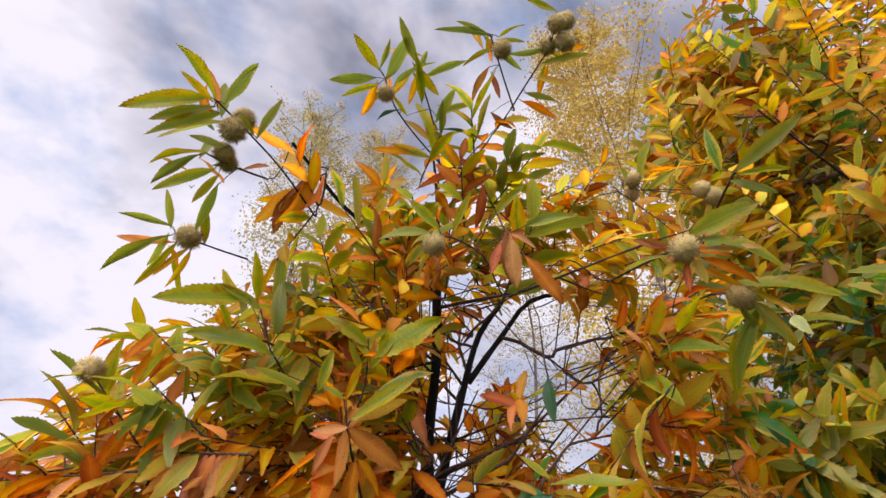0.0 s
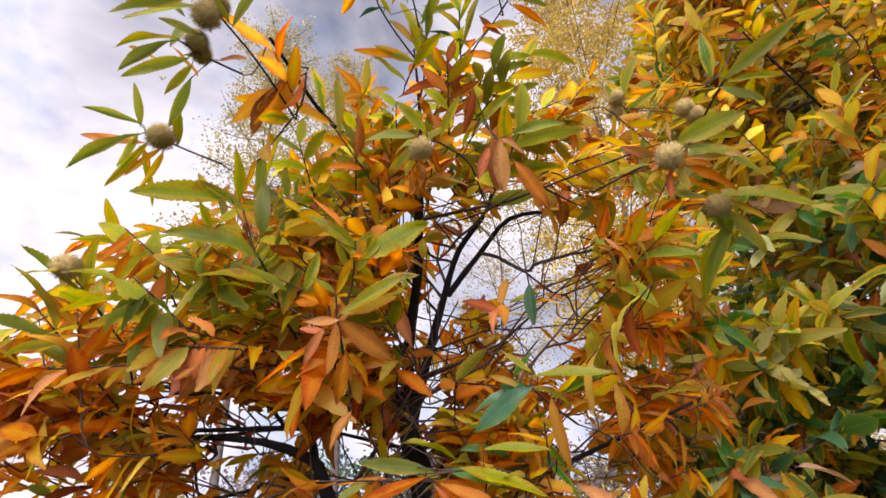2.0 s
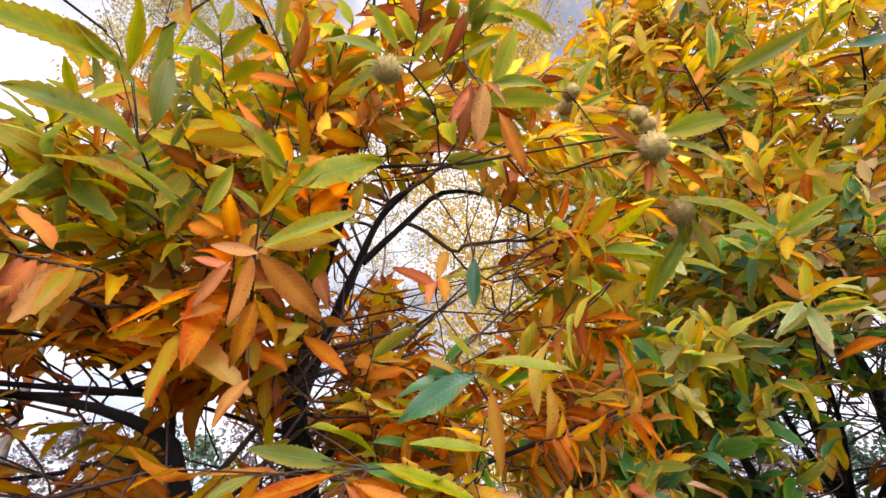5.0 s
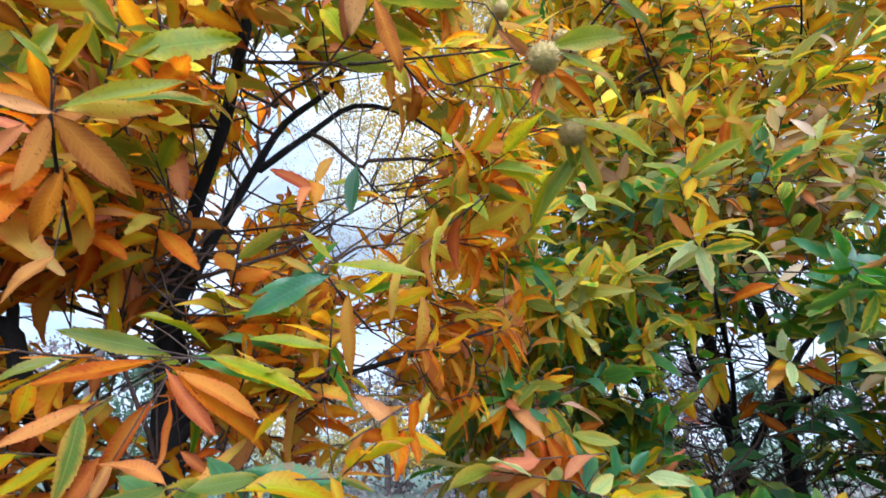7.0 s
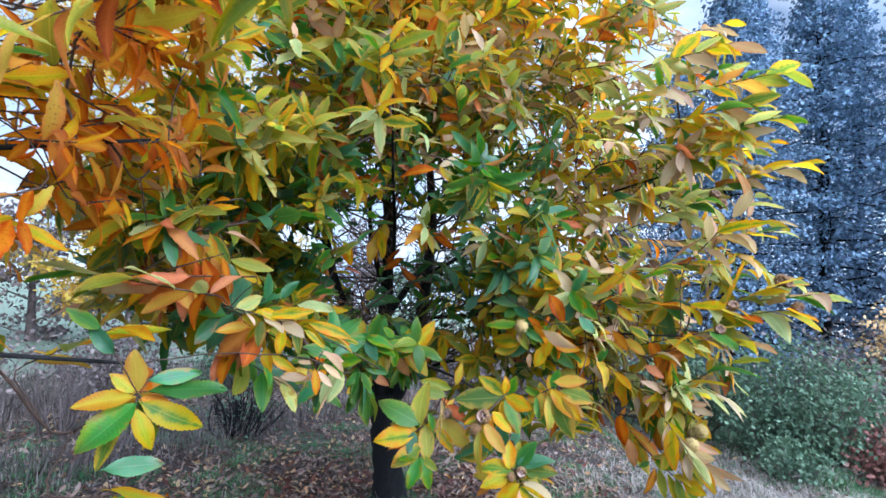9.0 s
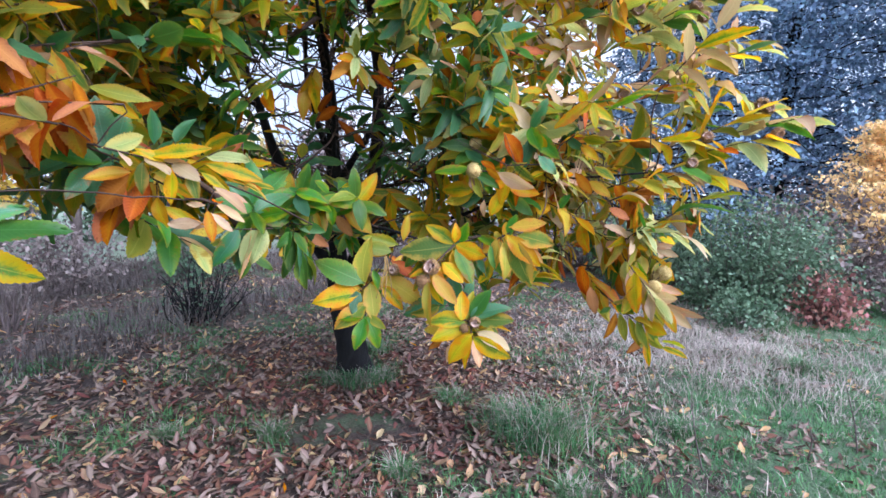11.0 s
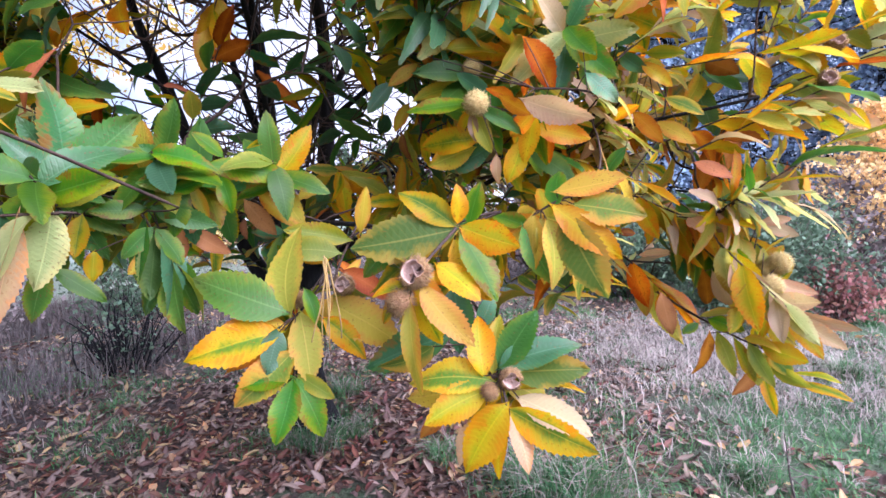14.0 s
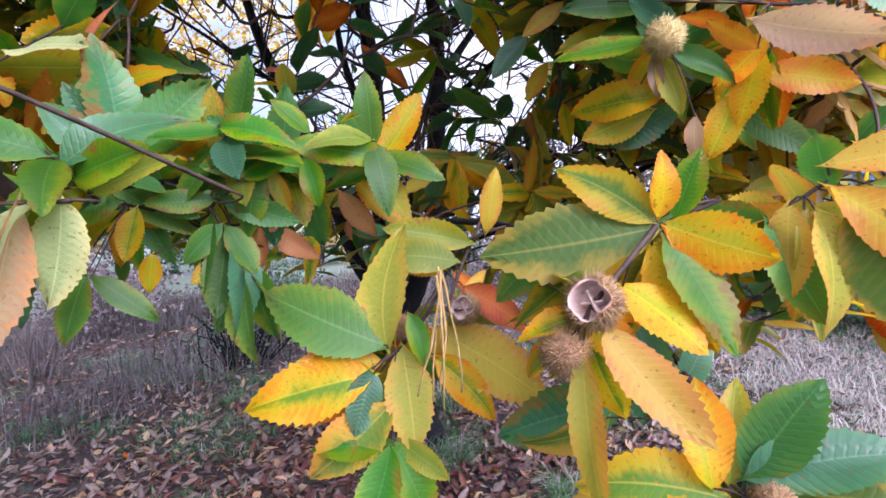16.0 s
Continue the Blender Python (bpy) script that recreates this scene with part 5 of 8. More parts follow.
CLUSTERS['G'].append(([(3.08, 0.39, 1.27), (2.95, 0.23, 1.26), (2.83, 0.15, 1.24)], [
    (2.818, 0.144, 1.187, 2.756, 0.050, 1.175, -0.9, 0.4, 0.1, 1.30, 'beige'),
    (2.798, 0.091, 1.159, 2.801, -0.059, 1.109, -1.0, 0.2, -0.2, 0.70, 'beige'),
    (2.796, 0.091, 1.149, 2.746, -0.008, 1.072, -0.8, 0.4, 0.4, 0.90, 'beige'),
    (2.800, 0.101, 1.152, 2.718, 0.041, 1.066, -0.9, 0.3, 0.3, 0.90, 'yellow'),
    (2.809, 0.126, 1.167, 2.778, 0.111, 1.044, -0.9, 0.4, 0.0, 1.10, 'yellow'),
    (2.818, 0.152, 1.176, 2.762, 0.158, 1.099, -0.7, 0.0, 0.8, 1.00, 'yellow'),
    (2.837, 0.192, 1.237, 2.764, 0.152, 1.170, -0.9, 0.3, 0.1, 1.20, 'yellow')], [(2.872, 0.099, 1.290, 0, 1.25), (2.802, 0.140, 1.229, 0, 1.25), (2.888, 0.129, 1.268, 0, 1.10)]))
CLUSTERS['G'].append(([(3.11, 0.38, 1.27), (2.98, 0.23, 1.26), (2.86, 0.15, 1.23)], [
    (2.876, 0.222, 1.252, 2.804, 0.190, 1.166, -1.0, 0.3, -0.1, 1.20, 'yellow'),
    (2.887, 0.273, 1.261, 2.846, 0.237, 1.166, -0.2, 0.3, 0.9, 1.10, 'beige'),
    (2.892, 0.300, 1.263, 2.908, 0.269, 1.135, -0.9, 0.5, -0.1, 0.90, 'brown'),
    (2.892, 0.260, 1.334, 2.792, 0.191, 1.292, -0.9, 0.3, 0.3, 1.20, 'green'),
    (2.882, 0.200, 1.361, 2.788, 0.189, 1.263, -0.9, -0.1, 0.3, 1.20, 'yellow'),
    (2.866, 0.142, 1.322, 2.872, 0.077, 1.371, -0.4, 0.9, 0.4, 1.00, 'yellow'),
    (2.873, 0.151, 1.406, 2.894, 0.045, 1.376, -0.8, -0.2, 0.5, 0.80, 'beige'),
    (2.873, 0.151, 1.413, 2.874, 0.074, 1.424, -1.0, 0.2, 0.2, 0.90, 'beige')], [(2.903, 0.148, 1.409, 0, 0.50)]))
CLUSTERS['G'].append(([(3.02, 0.39, 1.15), (2.84, 0.24, 1.08), (2.74, 0.14, 1.05)], [
    (2.770, 0.211, 1.081, 2.722, 0.141, 1.088, -0.6, 0.1, 0.8, 1.20, 'gold'),
    (2.757, 0.170, 1.067, 2.697, 0.093, 1.044, -0.7, 0.4, 0.6, 1.30, 'yellow'),
    (2.750, 0.155, 1.054, 2.703, 0.119, 1.002, -0.9, 0.2, 0.3, 1.20, 'turning'),
    (2.759, 0.183, 1.061, 2.759, 0.185, 0.951, -1.0, 0.2, -0.0, 0.90, 'olive'),
    (2.765, 0.202, 1.070, 2.726, 0.160, 0.967, -0.7, 0.4, 0.6, 0.90, 'olive'),
    (2.775, 0.236, 1.079, 2.766, 0.195, 0.964, -0.1, 0.5, 0.8, 0.90, 'olive'),
    (2.786, 0.278, 1.091, 2.723, 0.246, 0.997, -1.0, 0.2, 0.1, 0.90, 'olive'),
    (2.789, 0.300, 1.089, 2.760, 0.318, 0.970, -0.7, -0.1, 0.7, 0.80, 'brown')], []))
CLUSTERS['G'].append(([(3.10, 0.44, 1.18), (2.98, 0.34, 1.12), (2.91, 0.27, 1.09)], [
    (2.818, 0.295, 1.126, 2.751, 0.230, 1.118, -0.3, 0.7, 0.6, 1.30, 'green'),
    (2.823, 0.317, 1.133, 2.813, 0.229, 1.163, -0.6, 0.1, 0.8, 1.00, 'yellow'),
    (2.847, 0.426, 1.196, 2.822, 0.399, 1.080, -0.8, -0.2, 0.5, 1.00, 'brown'),
    (2.819, 0.325, 1.112, 2.798, 0.364, 1.084, -1.0, 0.0, 0.1, 1.30, 'green')], []))
CLUSTERS['O'].append(([(0.76, 1.51, 1.42), (0.78, 1.41, 1.48), (0.80, 1.34, 1.53)], [
    (0.798, 1.338, 1.537, 0.773, 1.337, 1.626, -0.4, -0.8, 0.5, 1.30, 'gold'),
    (0.791, 1.341, 1.535, 0.743, 1.346, 1.580, -0.4, -0.8, 0.4, 1.10, 'yellow'),
    (0.789, 1.341, 1.525, 0.679, 1.363, 1.521, -0.3, -0.7, 0.6, 1.00, 'gold'),
    (0.794, 1.335, 1.507, 0.692, 1.339, 1.423, -0.3, -0.8, 0.5, 1.35, 'green'),
    (0.797, 1.331, 1.495, 0.806, 1.286, 1.413, -0.4, -0.8, 0.5, 1.10, 'yellow'),
    (0.807, 1.329, 1.510, 0.901, 1.241, 1.443, -0.4, -0.7, 0.5, 1.00, 'turning'),
    (0.818, 1.328, 1.534, 0.952, 1.232, 1.557, -0.4, -0.7, 0.6, 0.80, 'green'),
    (0.819, 1.331, 1.561, 0.903, 1.266, 1.584, -0.3, -0.6, 0.7, 0.80, 'deep')], []))
CLUSTERS['O'].append(([(0.76, 1.51, 1.42), (0.78, 1.41, 1.48), (0.80, 1.34, 1.53)], [
    (0.727, 1.336, 1.631, 0.665, 1.340, 1.681, -0.3, -0.8, 0.6, 1.00, 'deep'),
    (0.696, 1.351, 1.687, 0.629, 1.353, 1.722, -0.3, -0.8, 0.6, 1.00, 'green'),
    (0.812, 1.350, 1.516, 0.862, 1.300, 1.502, -0.3, -0.7, 0.6, 1.00, 'brown')], []))
CLUSTERS['O'].append(([(0.62, 1.27, 1.36), (0.62, 1.17, 1.38), (0.63, 1.11, 1.40)], [
    (0.623, 1.117, 1.407, 0.706, 1.051, 1.390, -0.3, -0.6, 0.7, 0.70, 'yellow'),
    (0.634, 1.109, 1.394, 0.652, 1.050, 1.321, -0.3, -0.7, 0.6, 1.05, 'olive'),
    (0.621, 1.093, 1.398, 0.626, 1.049, 1.347, -0.3, -0.8, 0.5, 1.30, 'green'),
    (0.620, 1.129, 1.442, 0.695, 1.075, 1.450, -0.3, -0.7, 0.7, 0.90, 'deep'),
    (0.608, 1.118, 1.392, 0.570, 1.090, 1.338, -0.3, -0.7, 0.6, 1.20, 'green')], []))
CLUSTERS['O'].append(([(0.10, 1.62, 1.68), (0.07, 1.39, 1.77), (0.042, 1.167, 1.819)], [
    (0.038, 1.158, 1.823, -0.043, 1.101, 1.782, -0.1, -0.8, 0.6, 1.25, 'turning'),
    (0.053, 1.156, 1.799, 0.093, 1.113, 1.702, -0.1, -0.8, 0.6, 1.30, 'green'),
    (0.062, 1.156, 1.795, 0.139, 1.100, 1.710, -0.1, -0.8, 0.6, 1.15, 'turning'),
    (0.037, 1.158, 1.829, -0.030, 1.185, 1.872, -0.1, -0.8, 0.6, 1.00, 'brown'),
    (0.066, 1.157, 1.818, 0.155, 1.150, 1.840, -0.1, -0.8, 0.6, 0.70, 'olive'),
    (0.050, 1.157, 1.814, -0.009, 1.187, 1.719, -0.1, -0.8, 0.6, 0.90, 'gold')], []))
CLUSTERS['O'].append(([(0.24, 1.62, 1.66), (0.19, 1.39, 1.76), (0.148, 1.161, 1.822)], [
    (0.143, 1.151, 1.819, 0.287, 1.101, 1.845, -0.1, -0.8, 0.6, 0.70, 'yellow'),
    (0.165, 1.148, 1.826, 0.267, 1.126, 1.797, -0.1, -0.8, 0.6, 0.95, 'deep'),
    (0.146, 1.150, 1.803, 0.246, 1.083, 1.733, -0.1, -0.8, 0.6, 1.00, 'turning'),
    (0.263, 1.128, 1.833, 0.294, 1.117, 1.780, -0.1, -0.8, 0.6, 0.80, 'gold'),
    (0.160, 1.149, 1.812, 0.164, 1.191, 1.724, -0.1, -0.8, 0.6, 0.80, 'brown')], []))
CLUSTERS['O'].append(([(1.27, 1.28, 1.60), (1.27, 1.22, 1.60), (1.28, 1.18, 1.59)], [
    (1.274, 1.179, 1.630, 1.331, 1.130, 1.577, -0.4, -0.7, 0.6, 0.90, 'beige'),
    (1.279, 1.184, 1.591, 1.319, 1.142, 1.546, -0.5, -0.7, 0.5, 0.90, 'beige'),
    (1.273, 1.191, 1.566, 1.296, 1.158, 1.523, -0.5, -0.8, 0.4, 0.90, 'beige'),
    (1.262, 1.196, 1.573, 1.266, 1.178, 1.502, -0.5, -0.8, 0.4, 0.90, 'gold'),
    (1.294, 1.205, 1.620, 1.348, 1.150, 1.608, -0.4, -0.7, 0.6, 0.70, 'beige')], []))
CLUSTERS['O'].append(([(-0.14, 1.55, 2.07), (-0.05, 1.44, 2.02), (0.02, 1.34, 2.00)], [
    (0.027, 1.318, 1.997, 0.197, 1.283, 1.901, -0.1, -0.9, 0.3, 0.90, 'orange'),
    (0.017, 1.318, 1.991, 0.095, 1.298, 1.896, -0.1, -0.9, 0.4, 0.90, 'brown'),
    (-0.010, 1.317, 2.008, -0.154, 1.289, 1.966, 0.1, -0.8, 0.7, 0.65, 'orange'),
    (-0.089, 1.269, 1.916, -0.080, 1.245, 1.809, 0.1, -0.9, 0.3, 1.10, 'turning'),
    (-0.083, 1.319, 1.935, -0.181, 1.286, 1.876, 0.1, -0.8, 0.6, 0.60, 'orange'),
    (0.004, 1.365, 2.030, -0.143, 1.332, 2.046, 0.1, -0.8, 0.6, 0.80, 'olive'),
    (0.051, 1.364, 2.027, 0.237, 1.321, 1.989, -0.1, -0.9, 0.5, 0.70, 'green'),
    (-0.034, 1.321, 1.851, -0.056, 1.296, 1.794, 0.0, -0.9, 0.5, 1.00, 'brown')], []))
CLUSTERS['O'].append(([(-0.14, 1.55, 2.07), (-0.05, 1.44, 2.02), (0.02, 1.34, 2.00)], [
    (0.067, 1.420, 1.861, 0.120, 1.394, 1.828, -0.1, -0.9, 0.5, 1.00, 'brown'),
    (-0.020, 1.270, 1.830, 0.054, 1.246, 1.796, -0.0, -0.9, 0.5, 1.20, 'green')], []))
CLUSTERS['O'].append(([(0.03, 1.60, 2.15), (0.15, 1.49, 2.14), (0.28, 1.39, 2.11)], [
    (0.115, 1.443, 2.132, 0.359, 1.361, 2.164, -0.1, -0.6, 0.8, 0.70, 'turning'),
    (0.274, 1.393, 2.218, 0.141, 1.403, 2.200, -0.2, -0.9, 0.4, 0.90, 'deep'),
    (0.337, 1.350, 2.102, 0.248, 1.367, 2.019, -0.3, -0.9, 0.3, 1.00, 'gold'),
    (0.103, 1.454, 2.078, 0.263, 1.407, 2.076, -0.1, -0.8, 0.6, 0.70, 'green'),
    (0.171, 1.357, 1.830, 0.335, 1.293, 1.806, -0.2, -0.8, 0.6, 0.90, 'deep'),
    (0.330, 1.317, 1.820, 0.388, 1.272, 1.798, -0.3, -0.7, 0.6, 0.90, 'turning'),
    (0.391, 1.413, 2.214, 0.488, 1.337, 2.254, -0.3, -0.8, 0.6, 0.80, 'green'),
    (0.267, 1.433, 2.269, 0.301, 1.384, 2.317, -0.3, -1.0, 0.1, 0.90, 'green')], []))
CLUSTERS['O'].append(([(0.03, 1.60, 2.15), (0.15, 1.49, 2.14), (0.28, 1.39, 2.11)], [
    (0.091, 1.437, 2.167, 0.132, 1.418, 2.144, -0.1, -1.0, 0.2, 1.20, 'yellow')], []))
CLUSTERS['O'].append(([(-0.19, 1.41, 2.23), (-0.20, 1.22, 2.28), (-0.21, 1.14, 2.33)], [
    (-0.201, 1.126, 2.323, -0.090, 1.158, 2.248, 0.2, -1.0, -0.1, 1.10, 'brown'),
    (-0.206, 1.123, 2.324, -0.265, 1.091, 2.308, 0.3, -1.0, 0.0, 1.00, 'brown'),
    (-0.200, 1.137, 2.345, -0.064, 1.095, 2.413, 0.1, -0.9, 0.5, 0.80, 'olive'),
    (-0.198, 1.148, 2.348, -0.087, 1.124, 2.383, 0.2, -1.0, 0.2, 0.80, 'gold'),
    (-0.213, 1.145, 2.325, -0.219, 1.167, 2.221, 0.3, -1.0, 0.1, 1.00, 'orange'),
    (-0.195, 1.225, 2.284, -0.204, 1.242, 2.171, 0.2, -1.0, 0.1, 1.00, 'brown'),
    (-0.190, 1.247, 2.286, -0.130, 1.259, 2.224, 0.2, -1.0, 0.1, 1.00, 'orange'),
    (-0.215, 1.091, 2.377, -0.244, 1.049, 2.390, 0.3, -1.0, -0.1, 0.80, 'olive')], []))
CLUSTERS['O'].append(([(-0.19, 1.41, 2.23), (-0.20, 1.22, 2.28), (-0.21, 1.14, 2.33)], [
    (-0.213, 1.111, 2.383, -0.173, 1.062, 2.436, 0.2, -1.0, -0.1, 0.80, 'gold'),
    (-0.179, 1.273, 2.153, -0.232, 1.256, 2.089, 0.2, -0.9, 0.2, 1.10, 'brown')], []))
CLUSTERS['O'].append(([(0.45, 1.48, 2.14), (0.33, 1.36, 2.18), (0.27, 1.30, 2.21)], [
    (0.267, 1.293, 2.204, 0.121, 1.343, 2.128, -0.3, -0.9, 0.2, 1.10, 'deep'),
    (0.278, 1.291, 2.231, 0.429, 1.188, 2.206, -0.4, -0.7, 0.6, 0.75, 'lime'),
    (0.281, 1.308, 2.245, 0.215, 1.295, 2.295, -0.4, -0.9, 0.2, 0.80, 'lime'),
    (0.300, 1.333, 2.209, 0.366, 1.283, 2.186, -0.4, -0.7, 0.6, 0.80, 'olive'),
    (0.260, 1.350, 2.212, 0.189, 1.341, 2.258, -0.3, -0.9, 0.4, 0.80, 'gold')], []))
CLUSTERS['O'].append(([(0.34, 1.39, 1.96), (0.18, 1.34, 2.02), (0.06, 1.32, 2.02)], [
    (0.080, 1.317, 2.025, 0.244, 1.243, 1.976, -0.2, -0.7, 0.7, 0.70, 'lime'),
    (-0.048, 1.382, 2.094, 0.076, 1.342, 2.084, -0.1, -0.6, 0.8, 0.60, 'lime'),
    (-0.011, 1.317, 2.005, -0.144, 1.310, 1.976, -0.1, -0.7, 0.7, 0.70, 'gold'),
    (0.035, 1.310, 1.991, 0.158, 1.257, 1.938, -0.2, -0.7, 0.7, 0.80, 'orange'),
    (-0.089, 1.392, 2.042, 0.012, 1.361, 2.030, -0.1, -0.8, 0.6, 0.60, 'turning'),
    (0.141, 1.347, 2.068, 0.274, 1.277, 2.052, -0.3, -0.7, 0.6, 0.70, 'lime'),
    (-0.141, 1.348, 2.006, -0.223, 1.328, 1.973, 0.0, -0.9, 0.5, 0.80, 'olive'),
    (0.241, 1.358, 2.117, 0.297, 1.325, 2.024, -0.3, -0.8, 0.5, 0.90, 'orange')], []))
CLUSTERS['O'].append(([(-0.38, 1.25, 3.04), (-0.46, 1.08, 3.08), (-0.53, 0.96, 3.10), (-0.59, 0.86, 3.11)], [
    (-0.595, 0.858, 3.113, -0.629, 0.728, 3.160, 0.5, -0.7, -0.5, 0.85, 'olive'),
    (-0.601, 0.861, 3.108, -0.644, 0.781, 3.118, 0.5, -0.8, -0.4, 0.80, 'turning'),
    (-0.613, 0.850, 3.111, -0.770, 0.806, 3.026, 0.5, -0.7, -0.5, 0.95, 'olive'),
    (-0.600, 0.873, 3.100, -0.721, 0.849, 3.024, 0.5, -0.7, -0.4, 0.80, 'olive'),
    (-0.591, 0.891, 3.090, -0.729, 0.875, 2.998, 0.5, -0.7, -0.4, 0.85, 'olive'),
    (-0.593, 0.937, 3.120, -0.729, 0.916, 3.036, 0.5, -0.8, -0.1, 0.70, 'olive'),
    (-0.571, 0.874, 3.112, -0.493, 0.791, 3.176, 0.4, -0.7, -0.5, 0.85, 'olive'),
    (-0.538, 0.897, 3.109, -0.504, 0.931, 3.068, 0.4, -0.8, -0.4, 0.80, 'olive')], [(-0.559, 0.928, 3.074, 0, 1.35), (-0.545, 0.942, 3.137, 0, 1.20)]))
CLUSTERS['O'].append(([(-0.38, 1.25, 3.04), (-0.46, 1.08, 3.08), (-0.53, 0.96, 3.10), (-0.59, 0.86, 3.11)], [
    (-0.501, 0.956, 3.075, -0.429, 0.882, 3.133, 0.3, -0.8, -0.5, 0.80, 'olive')], []))
CLUSTERS['O'].append(([(-0.51, 1.11, 3.07), (-0.57, 1.04, 3.04), (-0.62, 0.96, 3.01)], [
    (-0.629, 0.957, 3.014, -0.734, 0.910, 2.963, 0.5, -0.8, 0.4, 0.50, 'olive'),
    (-0.642, 0.959, 3.005, -0.737, 0.957, 2.916, 0.5, -0.8, -0.3, 0.70, 'olive'),
    (-0.611, 0.995, 2.988, -0.727, 0.974, 2.905, 0.5, -0.8, -0.3, 0.80, 'olive'),
    (-0.602, 1.010, 2.978, -0.655, 1.022, 2.903, 0.5, -0.8, -0.3, 0.80, 'olive'),
    (-0.576, 0.961, 3.038, -0.644, 0.906, 3.022, 0.5, -0.8, -0.3, 0.90, 'olive'),
    (-0.639, 1.095, 3.024, -0.682, 1.146, 2.907, 0.5, -0.9, -0.2, 0.70, 'olive'),
    (-0.540, 1.012, 3.007, -0.477, 0.998, 3.018, 0.4, -0.9, -0.0, 0.80, 'brown')], [(-0.591, 0.981, 3.041, 0, 1.10), (-0.592, 1.025, 3.043, 0, 1.00)]))
CLUSTERS['O'].append(([(-0.64, 1.45, 3.01), (-0.72, 1.36, 2.99), (-0.81, 1.27, 2.98)], [
    (-0.816, 1.254, 2.993, -0.921, 1.165, 2.980, 0.6, -0.8, 0.1, 0.50, 'olive'),
    (-0.822, 1.252, 2.992, -0.812, 1.169, 3.060, 0.5, -0.8, -0.3, 0.75, 'olive'),
    (-0.825, 1.268, 2.968, -0.971, 1.231, 2.848, 0.5, -0.8, -0.2, 0.55, 'olive'),
    (-0.808, 1.287, 2.957, -0.888, 1.308, 2.819, 0.5, -0.8, -0.2, 0.55, 'turning'),
    (-0.779, 1.309, 2.950, -0.850, 1.306, 2.857, 0.5, -0.9, -0.2, 0.60, 'gold'),
    (-0.773, 1.316, 2.945, -0.810, 1.346, 2.832, 0.5, -0.9, -0.2, 0.60, 'gold'),
    (-0.734, 1.312, 2.976, -0.720, 1.229, 3.054, 0.4, -0.9, -0.3, 0.80, 'olive')], [(-0.771, 1.281, 2.974, 0, 1.50)]))
CLUSTERS['O'].append(([(0.06, 1.32, 3.34), (-0.06, 1.20, 3.40), (-0.13, 1.11, 3.44), (-0.16, 1.03, 3.48)], [
    (-0.183, 0.999, 3.492, -0.255, 0.904, 3.519, 0.1, -0.7, -0.7, 0.95, 'olive'),
    (-0.179, 0.996, 3.494, -0.141, 0.916, 3.522, 0.1, -0.7, -0.7, 0.65, 'olive'),
    (-0.197, 1.023, 3.475, -0.332, 1.014, 3.439, 0.2, -0.8, -0.6, 0.85, 'olive'),
    (-0.187, 1.041, 3.463, -0.297, 1.050, 3.419, 0.1, -0.8, -0.6, 0.75, 'olive'),
    (-0.154, 1.023, 3.478, -0.073, 0.905, 3.530, 0.0, -0.7, -0.7, 0.90, 'olive'),
    (-0.125, 1.041, 3.466, -0.016, 0.952, 3.501, -0.0, -1.0, -0.3, 0.60, 'olive'),
    (-0.106, 1.110, 3.417, -0.187, 1.108, 3.389, 0.1, -1.0, 0.3, 0.60, 'deep'),
    (-0.086, 1.140, 3.394, -0.001, 1.163, 3.348, -0.0, -0.8, -0.5, 0.80, 'gold')], [(-0.158, 1.053, 3.432, 0, 1.10)]))
CLUSTERS['O'].append(([(0.04, 1.32, 3.37), (0.01, 1.17, 3.43), (-0.03, 1.05, 3.48), (-0.05, 0.97, 3.51)], [
    (-0.052, 0.982, 3.507, -0.109, 0.862, 3.554, 0.0, -0.7, -0.7, 0.75, 'olive'),
    (-0.034, 1.086, 3.435, -0.052, 0.953, 3.501, -0.0, -0.8, -0.6, 0.80, 'olive'),
    (0.019, 1.137, 3.393, 0.076, 1.041, 3.436, -0.1, -0.8, -0.6, 0.85, 'olive'),
    (0.018, 1.122, 3.406, 0.130, 1.064, 3.413, -0.1, -0.9, -0.5, 0.70, 'olive'),
    (-0.055, 1.225, 3.321, -0.196, 1.196, 3.314, 0.0, -0.9, -0.5, 0.70, 'gold'),
    (-0.004, 1.233, 3.313, -0.129, 1.192, 3.323, -0.0, -0.9, -0.5, 0.80, 'turning'),
    (0.025, 1.159, 3.375, 0.173, 1.132, 3.353, -0.1, -0.7, 0.7, 0.45, 'deep'),
    (-0.086, 1.125, 3.406, -0.125, 1.068, 3.423, 0.0, -0.8, -0.6, 0.70, 'olive')], []))
